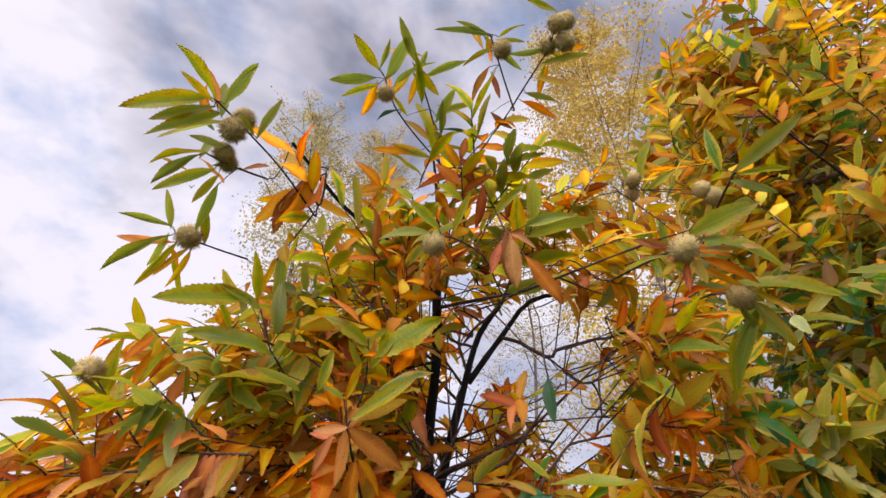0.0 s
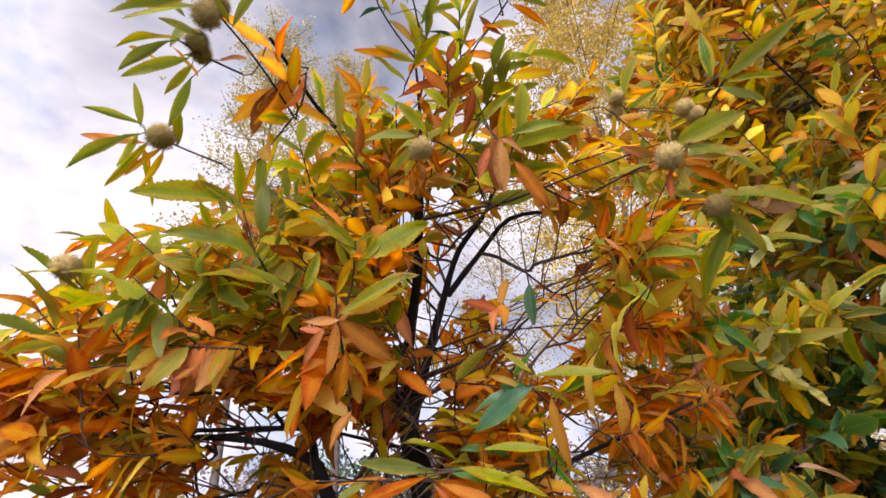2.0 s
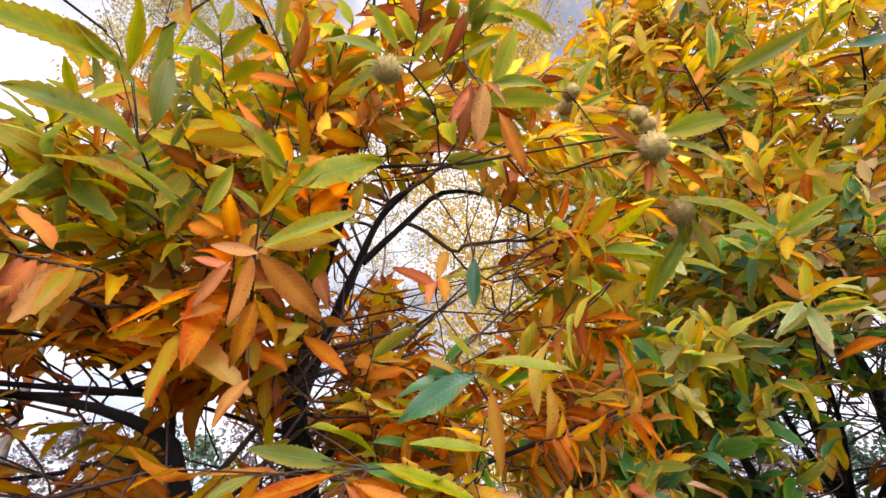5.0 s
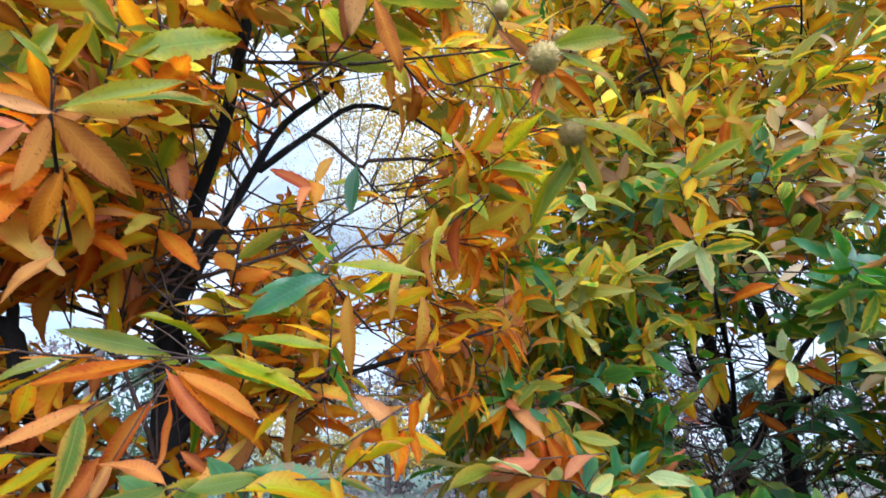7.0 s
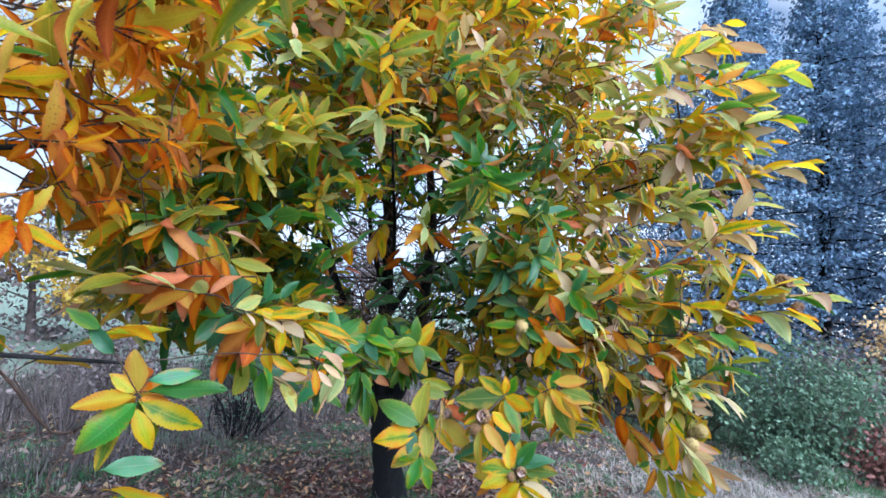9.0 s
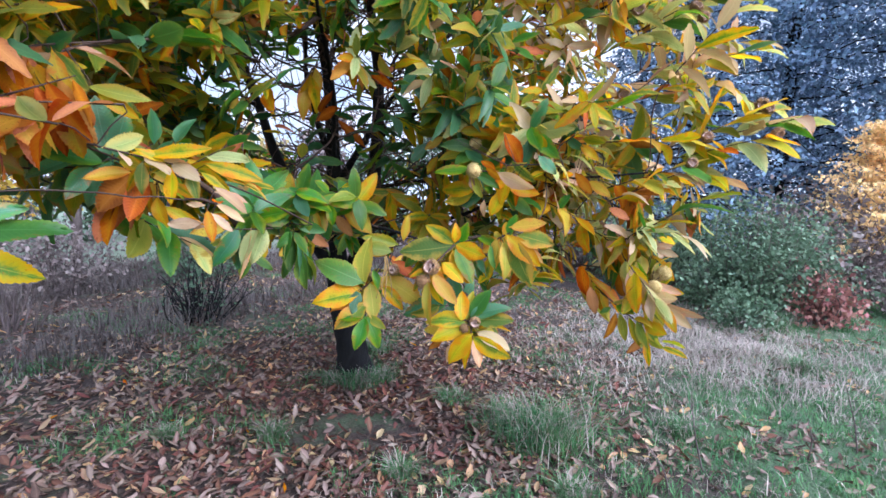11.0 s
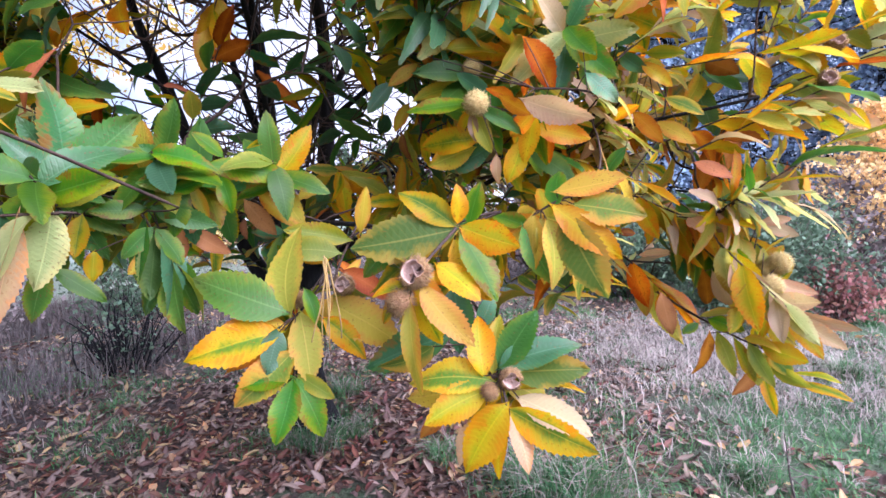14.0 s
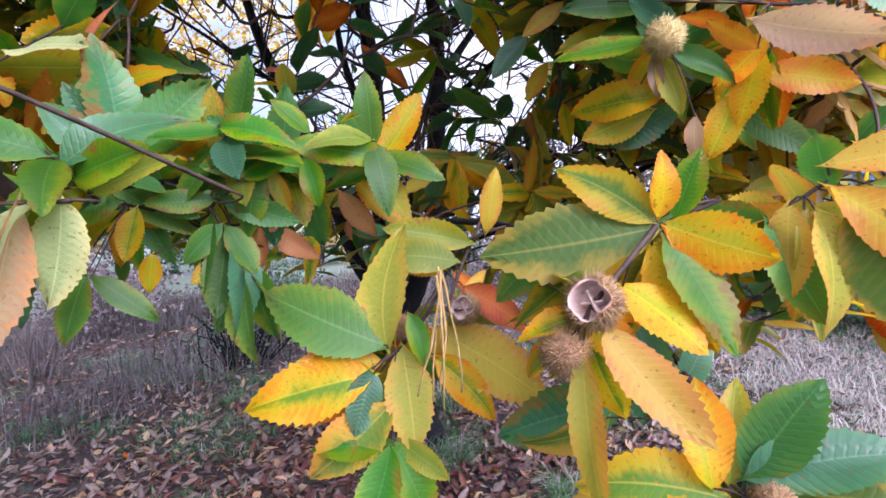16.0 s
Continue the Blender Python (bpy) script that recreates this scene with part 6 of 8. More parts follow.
CLUSTERS['O'].append(([(0.31, 1.14, 3.47), (0.26, 1.04, 3.52), (0.20, 0.91, 3.58)], [
    (0.197, 0.915, 3.582, 0.026, 0.899, 3.588, -0.1, -0.7, -0.7, 0.60, 'olive'),
    (0.189, 0.911, 3.586, 0.091, 0.876, 3.595, -0.2, -0.7, -0.7, 0.60, 'olive'),
    (0.232, 0.916, 3.576, 0.293, 0.856, 3.572, -0.3, -0.7, -0.7, 0.60, 'olive'),
    (0.211, 0.948, 3.561, 0.110, 0.983, 3.531, -0.2, -0.7, -0.7, 0.60, 'olive'),
    (0.122, 0.993, 3.547, -0.017, 1.022, 3.516, -0.1, -0.8, -0.6, 0.60, 'olive'),
    (0.202, 1.004, 3.528, 0.131, 1.081, 3.462, -0.2, -0.8, -0.6, 0.80, 'brown'),
    (0.213, 1.019, 3.517, 0.244, 1.066, 3.453, -0.2, -0.8, -0.6, 0.80, 'brown'),
    (0.220, 1.128, 3.437, 0.280, 1.154, 3.377, -0.2, -0.8, -0.5, 0.90, 'brown')], [(0.243, 0.949, 3.554, 0, 1.25)]))
CLUSTERS['O'].append(([(0.30, 1.15, 3.49), (0.36, 1.05, 3.54), (0.41, 0.96, 3.57)], [
    (0.395, 0.955, 3.573, 0.283, 0.983, 3.561, -0.3, -0.7, -0.6, 0.60, 'olive'),
    (0.395, 0.993, 3.549, 0.525, 0.932, 3.518, -0.4, -0.7, -0.6, 0.60, 'olive'),
    (0.377, 1.038, 3.526, 0.483, 1.029, 3.472, -0.4, -0.7, -0.6, 0.80, 'gold'),
    (0.423, 0.844, 3.625, 0.328, 0.817, 3.641, -0.3, -0.6, -0.7, 0.80, 'olive'),
    (0.338, 1.111, 3.486, 0.454, 1.110, 3.424, -0.3, -0.8, -0.5, 0.70, 'orange'),
    (0.346, 1.086, 3.502, 0.440, 1.074, 3.456, -0.3, -0.8, -0.6, 0.70, 'olive')], [(0.428, 0.877, 3.606, 0, 1.20), (0.463, 0.923, 3.570, 0, 1.30), (0.410, 0.954, 3.593, 0, 1.20), (0.469, 0.884, 3.637, 0, 1.20)]))
CLUSTERS['O'].append(([(-0.40, 1.45, 2.48), (-0.42, 1.34, 2.54), (-0.45, 1.27, 2.58)], [
    (-0.503, 1.174, 2.687, -0.681, 1.088, 2.650, 0.4, -0.9, -0.0, 1.10, 'olive'),
    (-0.475, 1.207, 2.669, -0.556, 1.131, 2.702, 0.4, -0.9, -0.0, 0.90, 'olive'),
    (-0.488, 1.198, 2.696, -0.484, 1.116, 2.786, 0.3, -0.9, -0.1, 0.90, 'lime'),
    (-0.427, 1.241, 2.612, -0.430, 1.153, 2.722, 0.3, -0.9, -0.2, 1.00, 'lime'),
    (-0.444, 1.260, 2.563, -0.610, 1.146, 2.615, 0.4, -0.9, 0.1, 0.90, 'olive'),
    (-0.403, 1.281, 2.487, -0.539, 1.203, 2.514, 0.3, -0.9, 0.3, 0.90, 'olive'),
    (-0.356, 1.278, 2.467, -0.452, 1.214, 2.506, 0.3, -1.0, 0.1, 1.10, 'lime'),
    (-0.315, 1.305, 2.477, -0.273, 1.255, 2.562, 0.2, -1.0, 0.1, 1.00, 'olive')], []))
CLUSTERS['O'].append(([(-0.40, 1.45, 2.48), (-0.42, 1.34, 2.54), (-0.45, 1.27, 2.58)], [
    (-0.400, 1.287, 2.603, -0.374, 1.240, 2.663, 0.2, -1.0, 0.0, 0.90, 'turning')], []))
CLUSTERS['O'].append(([(-0.23, 1.39, 2.42), (-0.19, 1.30, 2.49), (-0.18, 1.21, 2.58)], [
    (-0.180, 1.220, 2.566, -0.273, 1.152, 2.629, 0.1, -1.0, -0.1, 1.00, 'lime'),
    (-0.174, 1.240, 2.522, -0.208, 1.184, 2.588, 0.1, -1.0, 0.0, 0.80, 'lime'),
    (-0.160, 1.234, 2.540, -0.002, 1.173, 2.620, 0.0, -1.0, -0.1, 1.10, 'lime'),
    (-0.196, 1.244, 2.509, -0.228, 1.195, 2.561, 0.1, -1.0, 0.1, 0.80, 'lime'),
    (-0.151, 1.267, 2.460, -0.030, 1.227, 2.511, 0.0, -1.0, 0.3, 0.80, 'turning'),
    (-0.174, 1.246, 2.509, -0.108, 1.191, 2.588, 0.1, -1.0, 0.3, 0.80, 'olive'),
    (-0.221, 1.275, 2.422, -0.303, 1.235, 2.439, 0.2, -1.0, 0.1, 1.00, 'orange')], []))
CLUSTERS['O'].append(([(0.13, 1.21, 2.88), (0.05, 1.15, 2.88), (-0.01, 1.13, 2.87)], [
    (-0.015, 1.123, 2.875, -0.148, 1.100, 2.871, 0.0, -1.0, -0.2, 0.90, 'lime'),
    (0.011, 1.115, 2.883, -0.068, 1.053, 2.929, -0.0, -0.9, -0.3, 1.00, 'lime'),
    (0.053, 1.120, 2.873, 0.098, 1.033, 2.935, -0.1, -0.9, -0.3, 0.90, 'lime'),
    (0.176, 1.140, 2.950, 0.252, 1.051, 2.996, -0.2, -0.9, -0.3, 0.80, 'lime'),
    (0.276, 1.140, 2.918, 0.396, 1.065, 2.922, -0.3, -0.9, -0.2, 0.90, 'lime')], [(-0.002, 1.144, 2.848, 0, 1.25)]))
CLUSTERS['O'].append(([(0.19, 1.13, 2.96), (0.20, 1.10, 2.87)], [
    (0.204, 1.062, 2.813, 0.213, 1.117, 2.697, -0.2, -0.9, -0.2, 1.10, 'brown'),
    (0.240, 1.072, 2.753, 0.328, 1.093, 2.638, -0.3, -0.9, -0.1, 1.00, 'brown'),
    (0.180, 1.092, 2.815, 0.151, 1.125, 2.743, -0.2, -1.0, -0.1, 1.00, 'brown'),
    (0.211, 1.072, 2.830, 0.274, 1.054, 2.797, -0.3, -1.0, 0.1, 0.90, 'brown'),
    (0.137, 1.023, 2.967, 0.128, 1.085, 2.870, -0.2, -0.9, -0.3, 0.90, 'brown')], []))
CLUSTERS['O'].append(([(0.57, 1.29, 2.82), (0.61, 1.16, 2.79), (0.66, 1.03, 2.76)], [
    (0.678, 1.002, 2.780, 0.781, 0.872, 2.791, -0.6, -0.7, -0.2, 1.15, 'lime'),
    (0.699, 0.999, 2.764, 0.848, 0.899, 2.679, -0.7, -0.7, 0.1, 0.90, 'lime'),
    (0.694, 1.024, 2.736, 0.787, 0.935, 2.710, -0.6, -0.7, 0.2, 0.70, 'gold'),
    (0.705, 1.028, 2.719, 0.794, 0.983, 2.636, -0.6, -0.8, -0.0, 0.75, 'orange'),
    (0.671, 1.051, 2.722, 0.663, 1.075, 2.653, -0.6, -0.8, -0.1, 1.10, 'brown'),
    (0.686, 1.040, 2.723, 0.701, 1.043, 2.659, -0.6, -0.8, -0.1, 1.20, 'yellow'),
    (0.653, 1.055, 2.734, 0.609, 1.078, 2.703, -0.5, -0.8, -0.1, 1.10, 'yellow'),
    (0.647, 1.051, 2.746, 0.509, 1.098, 2.760, -0.5, -0.8, 0.4, 0.60, 'lime')], [(0.655, 1.018, 2.744, 0, 1.40)]))
CLUSTERS['O'].append(([(0.57, 1.29, 2.82), (0.61, 1.16, 2.79), (0.66, 1.03, 2.76)], [
    (0.641, 1.043, 2.763, 0.553, 1.042, 2.800, -0.5, -0.8, -0.2, 0.90, 'brown'),
    (0.664, 1.004, 2.791, 0.647, 0.965, 2.817, -0.6, -0.8, -0.1, 0.70, 'beige')], []))
CLUSTERS['O'].append(([(0.81, 1.09, 2.88), (0.77, 0.93, 2.87), (0.76, 0.86, 2.87)], [
    (0.757, 0.852, 2.869, 0.835, 0.705, 2.887, -0.7, -0.6, -0.3, 0.90, 'olive'),
    (0.730, 0.865, 2.882, 0.679, 0.798, 2.951, -0.7, -0.7, -0.2, 0.90, 'turning'),
    (0.761, 0.858, 2.860, 0.828, 0.786, 2.826, -0.7, -0.7, 0.1, 0.70, 'lime'),
    (0.747, 0.875, 2.856, 0.815, 0.837, 2.791, -0.7, -0.7, 0.1, 0.70, 'olive')], []))
CLUSTERS['O'].append(([(0.77, 1.36, 2.73), (0.82, 1.21, 2.72), (0.87, 1.12, 2.66)], [
    (0.831, 1.126, 2.704, 1.002, 0.985, 2.625, -0.6, -0.6, 0.5, 0.75, 'lime'),
    (0.868, 1.129, 2.650, 0.930, 1.115, 2.523, -0.7, -0.7, 0.1, 0.90, 'olive'),
    (0.846, 1.149, 2.648, 0.867, 1.151, 2.562, -0.6, -0.8, -0.0, 0.80, 'olive'),
    (0.825, 1.137, 2.695, 0.744, 1.152, 2.724, -0.6, -0.8, 0.2, 0.90, 'lime'),
    (0.869, 1.115, 2.673, 0.926, 1.076, 2.605, -0.6, -0.7, 0.3, 0.70, 'gold')], [(0.849, 1.135, 2.667, 0, 1.35)]))
CLUSTERS['O'].append(([(0.37, 1.49, 2.71), (0.35, 1.43, 2.61), (0.35, 1.42, 2.55)], [
    (0.344, 1.402, 2.543, 0.340, 1.422, 2.428, -0.3, -1.0, -0.0, 1.25, 'deep'),
    (0.380, 1.453, 2.527, 0.301, 1.454, 2.528, -0.2, -0.8, 0.5, 0.80, 'lime')], []))
CLUSTERS['O'].append(([(1.16, 1.72, 3.51), (1.02, 1.61, 3.50), (0.95, 1.56, 3.51)], [
    (0.957, 1.555, 3.516, 0.955, 1.404, 3.627, -0.5, -0.8, -0.4, 0.90, 'lime'),
    (0.947, 1.568, 3.510, 0.879, 1.520, 3.569, -0.5, -0.8, -0.3, 0.90, 'olive'),
    (0.980, 1.573, 3.481, 1.067, 1.454, 3.505, -0.6, -0.8, -0.3, 0.80, 'olive')], [(0.934, 1.550, 3.536, 0, 1.40), (0.942, 1.607, 3.505, 0, 1.40), (1.077, 1.362, 3.296, 0, 1.30), (1.112, 1.364, 3.262, 0, 1.30)]))
FRONT = [
    (-0.48, 1.24, 2.84, (-0.43, 0.00, -0.90), 5, 0.17, 'ochre', 'fan', 0),
    (0.04, 1.16, 3.37, (0.39, -0.71, 0.59), 6, 0.18, 'olive', 'up', 0),
    (0.14, 1.09, 3.42, (-0.11, -0.76, 0.64), 6, 0.17, 'olive', 'up', 0),
    (-0.48, 1.21, 3.10, (-0.86, 0.17, -0.48), 6, 0.17, 'rust', 'hang', 0),
    (-0.44, 1.10, 3.18, (-0.37, -0.71, 0.60), 6, 0.17, 'ochre', 'up', 0),
    (0.33, 1.19, 3.00, (0.34, -0.66, 0.68), 6, 0.18, 'fresh', 'fan', 0),
    (-0.32, 1.30, 3.15, (-0.58, -0.57, 0.59), 7, 0.17, 'ochre', 'fan', 0),
    (0.42, 1.21, 3.38, (0.58, -0.69, 0.44), 7, 0.17, 'olive', 'fan', 0),
    (0.08, 1.28, 3.33, (-0.72, -0.44, 0.54), 7, 0.17, 'ochre', 'fan', 0),
]
LOW = [
    (-0.88, 1.27, 2.51, (-0.42, -0.61, 0.60), 8, 0.16, 'olive', 'up', 1),
    (-0.95, 1.30, 2.43, (-0.36, -0.63, 0.52), 8, 0.16, 'olive', 'fan', 0),
    (-0.90, 1.44, 2.72, (-0.60, -0.57, 0.57), 7, 0.16, 'olive', 'up', 0),
    (-0.31, 1.35, 2.33, (-0.63, -0.58, -0.51), 8, 0.20, 'fire', 'fan', 0),
    (0.71, 1.35, 2.57, (0.26, -0.67, 0.70), 8, 0.21, 'ochre', 'fan', 0),
    (0.37, 1.41, 1.87, (-0.86, -0.11, -0.50), 6, 0.15, 'ochre', 'fan', 0),
    (0.84, 1.52, 1.68, (0.34, -0.83, 0.44), 6, 0.18, 'amber', 'fan', 0),
]
JOIN = [
    (0.10, 1.38, 1.81, (-0.70, 0.07, -0.71), 7, 0.17, 'ochre', 'fan', 0),
    (0.44, 1.32, 2.27, (-0.59, 0.52, -0.62), 6, 0.16, 'ochre', 'fan', 0),
    (0.71, 1.22, 2.62, (0.37, -0.87, 0.33), 8, 0.20, 'fresh', 'fan', 0),
    (1.20, 1.61, 2.87, (0.44, -0.72, 0.53), 9, 0.19, 'lemon', 'fan', 0),
    (1.25, 1.66, 1.93, (0.69, -0.59, 0.41), 6, 0.19, 'rust', 'hang', 0),
    (1.56, 1.34, 1.65, (0.71, -0.67, -0.22), 12, 0.13, 'cream', 'fan', 0),
    (1.38, 1.71, 1.60, (-0.55, -0.39, -0.74), 6, 0.17, 'rust', 'hang', 0),
    (1.25, 1.73, 1.89, (0.80, -0.52, 0.31), 8, 0.19, 'amber', 'hang', 0),
    (1.43, 1.98, 1.74, (-0.64, -0.46, 0.62), 7, 0.18, 'teal', 'rose', 0),
]
JOIN += [
    (2.16, 1.56, 1.60, (-0.55, -0.80, 0.24), 9, 0.17, 'leafgreen', 'rose', 0),
]
LEFT_FRONT = [
    (2.66, 1.69, 1.64, (-0.23, -0.90, -0.37), 6, 0.18, 'leafgreen', 'fan', 0),
    (1.88, 1.95, 1.68, (-0.50, 0.39, -0.77), 5, 0.20, 'amber', 'fan', 0),
    (2.02, 2.10, 1.94, (-0.68, 0.53, -0.50), 8, 0.18, 'olive', 'fan', 0),
    (2.76, 2.08, 2.22, (0.00, 0.48, -0.88), 6, 0.18, 'amber', 'hang', 0),
    (3.13, 1.67, 2.02, (-0.89, 0.05, 0.45), 9, 0.18, 'teal', 'fan', 0),
    (3.09, 1.82, 1.85, (-0.54, 0.84, 0.00), 7, 0.18, 'teal', 'fan', 0),
    (1.60, 1.62, 1.43, (0.22, -0.90, -0.37), 8, 0.19, 'mixed', 'fan', 0),
    (2.23, 1.89, 1.54, (-0.76, -0.53, 0.36), 9, 0.18, 'leafgreen', 'rose', 0),
]
RIGHT_SIDE = [
    (2.78, 0.04, 1.79, (-0.30, -0.91, 0.28), 8, 0.19, 'amber', 'fan', -1),
    (2.90, -0.29, 1.92, (-0.48, -0.86, 0.18), 8, 0.20, 'pale', 'fan', -1),
    (2.95, -0.40, 2.00, (-0.59, -0.79, 0.13), 6, 0.19, 'pale', 'fan', 0),
    (3.03, 0.27, 1.92, (-0.85, -0.47, 0.25), 8, 0.18, 'mixed', 'rose', 0),
    (2.47, 0.67, 1.93, (-0.97, -0.14, 0.20), 8, 0.18, 'mixed', 'rose', 0),
    (2.92, 0.25, 1.29, (-0.33, -0.67, -0.67), 9, 0.16, 'lemon', 'hang', 0),
    (2.70, 0.13, 1.19, (-0.36, -0.61, -0.71), 10, 0.16, 'pale', 'hang', 0),
    (3.06, 0.38, 1.15, (0.00, -0.71, -0.70), 7, 0.18, 'amber', 'hang', 0),
    (2.97, 0.28, 1.64, (0.11, 0.62, -0.78), 6, 0.18, 'rust', 'hang', 0),
]
RIGHT_SIDE += [
    (2.72, 0.48, 1.54, (-0.27, -0.89, -0.38), 8, 0.18, 'lemon', 'fan', 0),
    (3.14, -0.29, 2.08, (-0.03, -0.87, -0.49), 8, 0.20, 'pale', 'fan', -1),
    (3.04, -0.14, 2.65, (-0.14, -0.92, 0.37), 9, 0.20, 'pale', 'fan', 1),
]
FLANK = [
    (2.91, 0.06, 2.49, (-0.09, -0.92, 0.37), 9, 0.19, 'pale', 'fan', -2),
    (2.81, 0.30, 2.48, (0.08, -0.99, 0.09), 9, 0.18, 'pale', 'fan', -1),
    (2.78, 0.34, 2.10, (0.07, -0.96, 0.27), 9, 0.18, 'pale', 'fan', -1),
    (2.90, -0.02, 1.92, (-0.02, -1.00, 0.03), 9, 0.18, 'amber', 'fan', -1),
    (2.96, -0.26, 2.04, (-0.11, -0.92, 0.38), 9, 0.18, 'pale', 'fan', -2),
    (2.96, -0.09, 2.65, (0.08, -0.92, -0.37), 9, 0.18, 'pale', 'fan', 1),
    (2.94, -0.13, 2.99, (-0.08, -0.99, 0.09), 9, 0.19, 'pale', 'fan', 0),
    (2.97, 0.12, 1.33, (-0.05, -0.84, -0.53), 12, 0.17, 'pale', 'hang', 0),
    (2.98, -0.03, 1.44, (-0.06, -0.92, -0.40), 9, 0.17, 'pale', 'fan', 0),
]
FLANK += [
    (2.88, 0.30, 1.41, (0.03, -0.90, -0.44), 9, 0.17, 'lemon', 'hang', 0),
    (3.00, 0.23, 1.64, (0.05, -0.91, -0.42), 9, 0.17, 'gold', 'fan', 0),
    (2.98, 0.11, 2.15, (-0.02, -0.98, 0.22), 9, 0.17, 'gold', 'fan', 0),
    (2.96, -0.27, 3.16, (-0.13, -0.99, 0.06), 9, 0.20, 'pale', 'fan', 0),
    (2.95, -0.28, 2.91, (-0.14, -0.98, 0.11), 9, 0.20, 'pale', 'fan', 0),
    (3.02, -0.37, 2.68, (-0.19, -0.96, 0.22), 9, 0.20, 'pale', 'fan', 0),
    (3.03, -0.23, 2.32, (-0.10, -0.99, 0.10), 9, 0.20, 'pale', 'fan', 0),
    (3.09, -0.15, 1.75, (-0.07, -0.99, -0.09), 9, 0.18, 'pale', 'fan', 0),
    (2.80, -0.04, 3.28, (-0.07, -0.99, 0.11), 9, 0.20, 'pale', 'fan', 0),
]
FLANK += [
    (2.74, 0.34, 3.18, (0.02, -0.98, 0.19), 9, 0.19, 'pale', 'fan', 0),
]
SKIRT = [
    (2.00, 1.53, 1.63, (-0.74, -0.38, 0.55), 10, 0.16, 'leafgreen', 'rose', 0),
    (2.22, 1.38, 1.62, (-0.66, -0.53, 0.53), 9, 0.16, 'leafgreen', 'rose', 0),
    (1.75, 1.52, 1.56, (-0.71, -0.42, 0.57), 9, 0.16, 'leafgreen', 'rose', 0),
    (1.64, 1.56, 1.49, (-0.67, 0.74, -0.02), 7, 0.15, 'mixed', 'hang', 0),
    (2.04, 1.51, 1.36, (0.19, -0.48, -0.86), 7, 0.15, 'leafgreen', 'hang', 0),
    (2.66, 0.77, 2.05, (-0.94, 0.05, 0.33), 10, 0.18, 'leafgreen', 'rose', 0),
    (2.53, 0.94, 1.86, (-0.81, -0.42, 0.41), 9, 0.16, 'leafgreen', 'rose', 1),
    (2.75, 0.70, 1.88, (-0.03, 0.03, 1.00), 9, 0.17, 'amber', 'fan', 0),
    (2.49, 1.76, 2.06, (0.15, -0.36, 0.92), 8, 0.16, 'dark', 'fan', 0),
]
SKIRT += [
    (2.70, 1.42, 2.05, (0.39, -0.84, 0.37), 8, 0.16, 'teal', 'fan', 0),
    (2.70, 1.20, 1.93, (0.38, -0.84, -0.39), 8, 0.16, 'dark', 'fan', 0),
    (1.89, 1.75, 1.82, (0.56, -0.64, 0.52), 8, 0.17, 'mixed', 'fan', 0),
    (1.66, 1.65, 2.17, (0.66, -0.70, 0.26), 9, 0.18, 'leafgreen', 'fan', 0),
    (0.97, 1.73, 1.82, (-0.85, 0.51, -0.09), 8, 0.18, 'ochre', 'fan', 0),
    (0.79, 1.70, 1.82, (-0.90, 0.42, 0.11), 8, 0.18, 'mixed', 'fan', 0),
    (0.96, 1.83, 1.99, (-0.79, 0.49, -0.38), 8, 0.18, 'ochre', 'fan', 0),
]


# gaps between the crowns and in to the stems: from, way, degrees
GAPS = [
    (-0.15, 0.28, 1.95, 0.09, 0.99, 0.09, 4.0),
    (-0.15, 0.28, 1.95, 0.12, 0.97, 0.23, 4.0),
    (-0.15, 0.28, 1.95, 0.14, 0.90, 0.41, 4.0),
    (-0.15, 0.28, 1.95, 0.14, 0.79, 0.60, 3.5),
    (-0.15, 0.28, 1.95, 0.22, 0.86, 0.46, 3.5),
    (-0.15, 0.28, 1.95, 0.30, 0.74, 0.60, 3.5),
    (-0.15, 0.28, 1.95, -0.05, 0.99, 0.11, 4.5),
    (-0.15, 0.28, 1.95, -0.18, 0.97, 0.16, 3.5),
    (-0.15, 0.28, 1.95, -0.28, 0.95, 0.17, 3.5),
    (-0.15, 0.28, 1.95, -0.29, 0.96, 0.04, 4.0),
    (-0.02, 0.25, 1.93, 0.28, 0.83, 0.49, 3.8),
    (-0.02, 0.25, 1.93, 0.32, 0.88, 0.34, 4.1)]
GAPS += [
    (-0.02, 0.25, 1.93, 0.34, 0.93, 0.13, 3.4),
    (-0.02, 0.25, 1.93, 0.37, 0.80, 0.47, 3.0),
    (1.35, 0.70, 1.46, 0.79, 0.59, 0.14, 5.0),
    (1.35, 0.70, 1.46, 0.65, 0.71, 0.25, 5.5),
    (1.35, 0.70, 1.46, 0.80, 0.51, 0.31, 5.0),
    (1.35, 0.70, 1.46, 0.68, 0.63, 0.37, 5.0)]
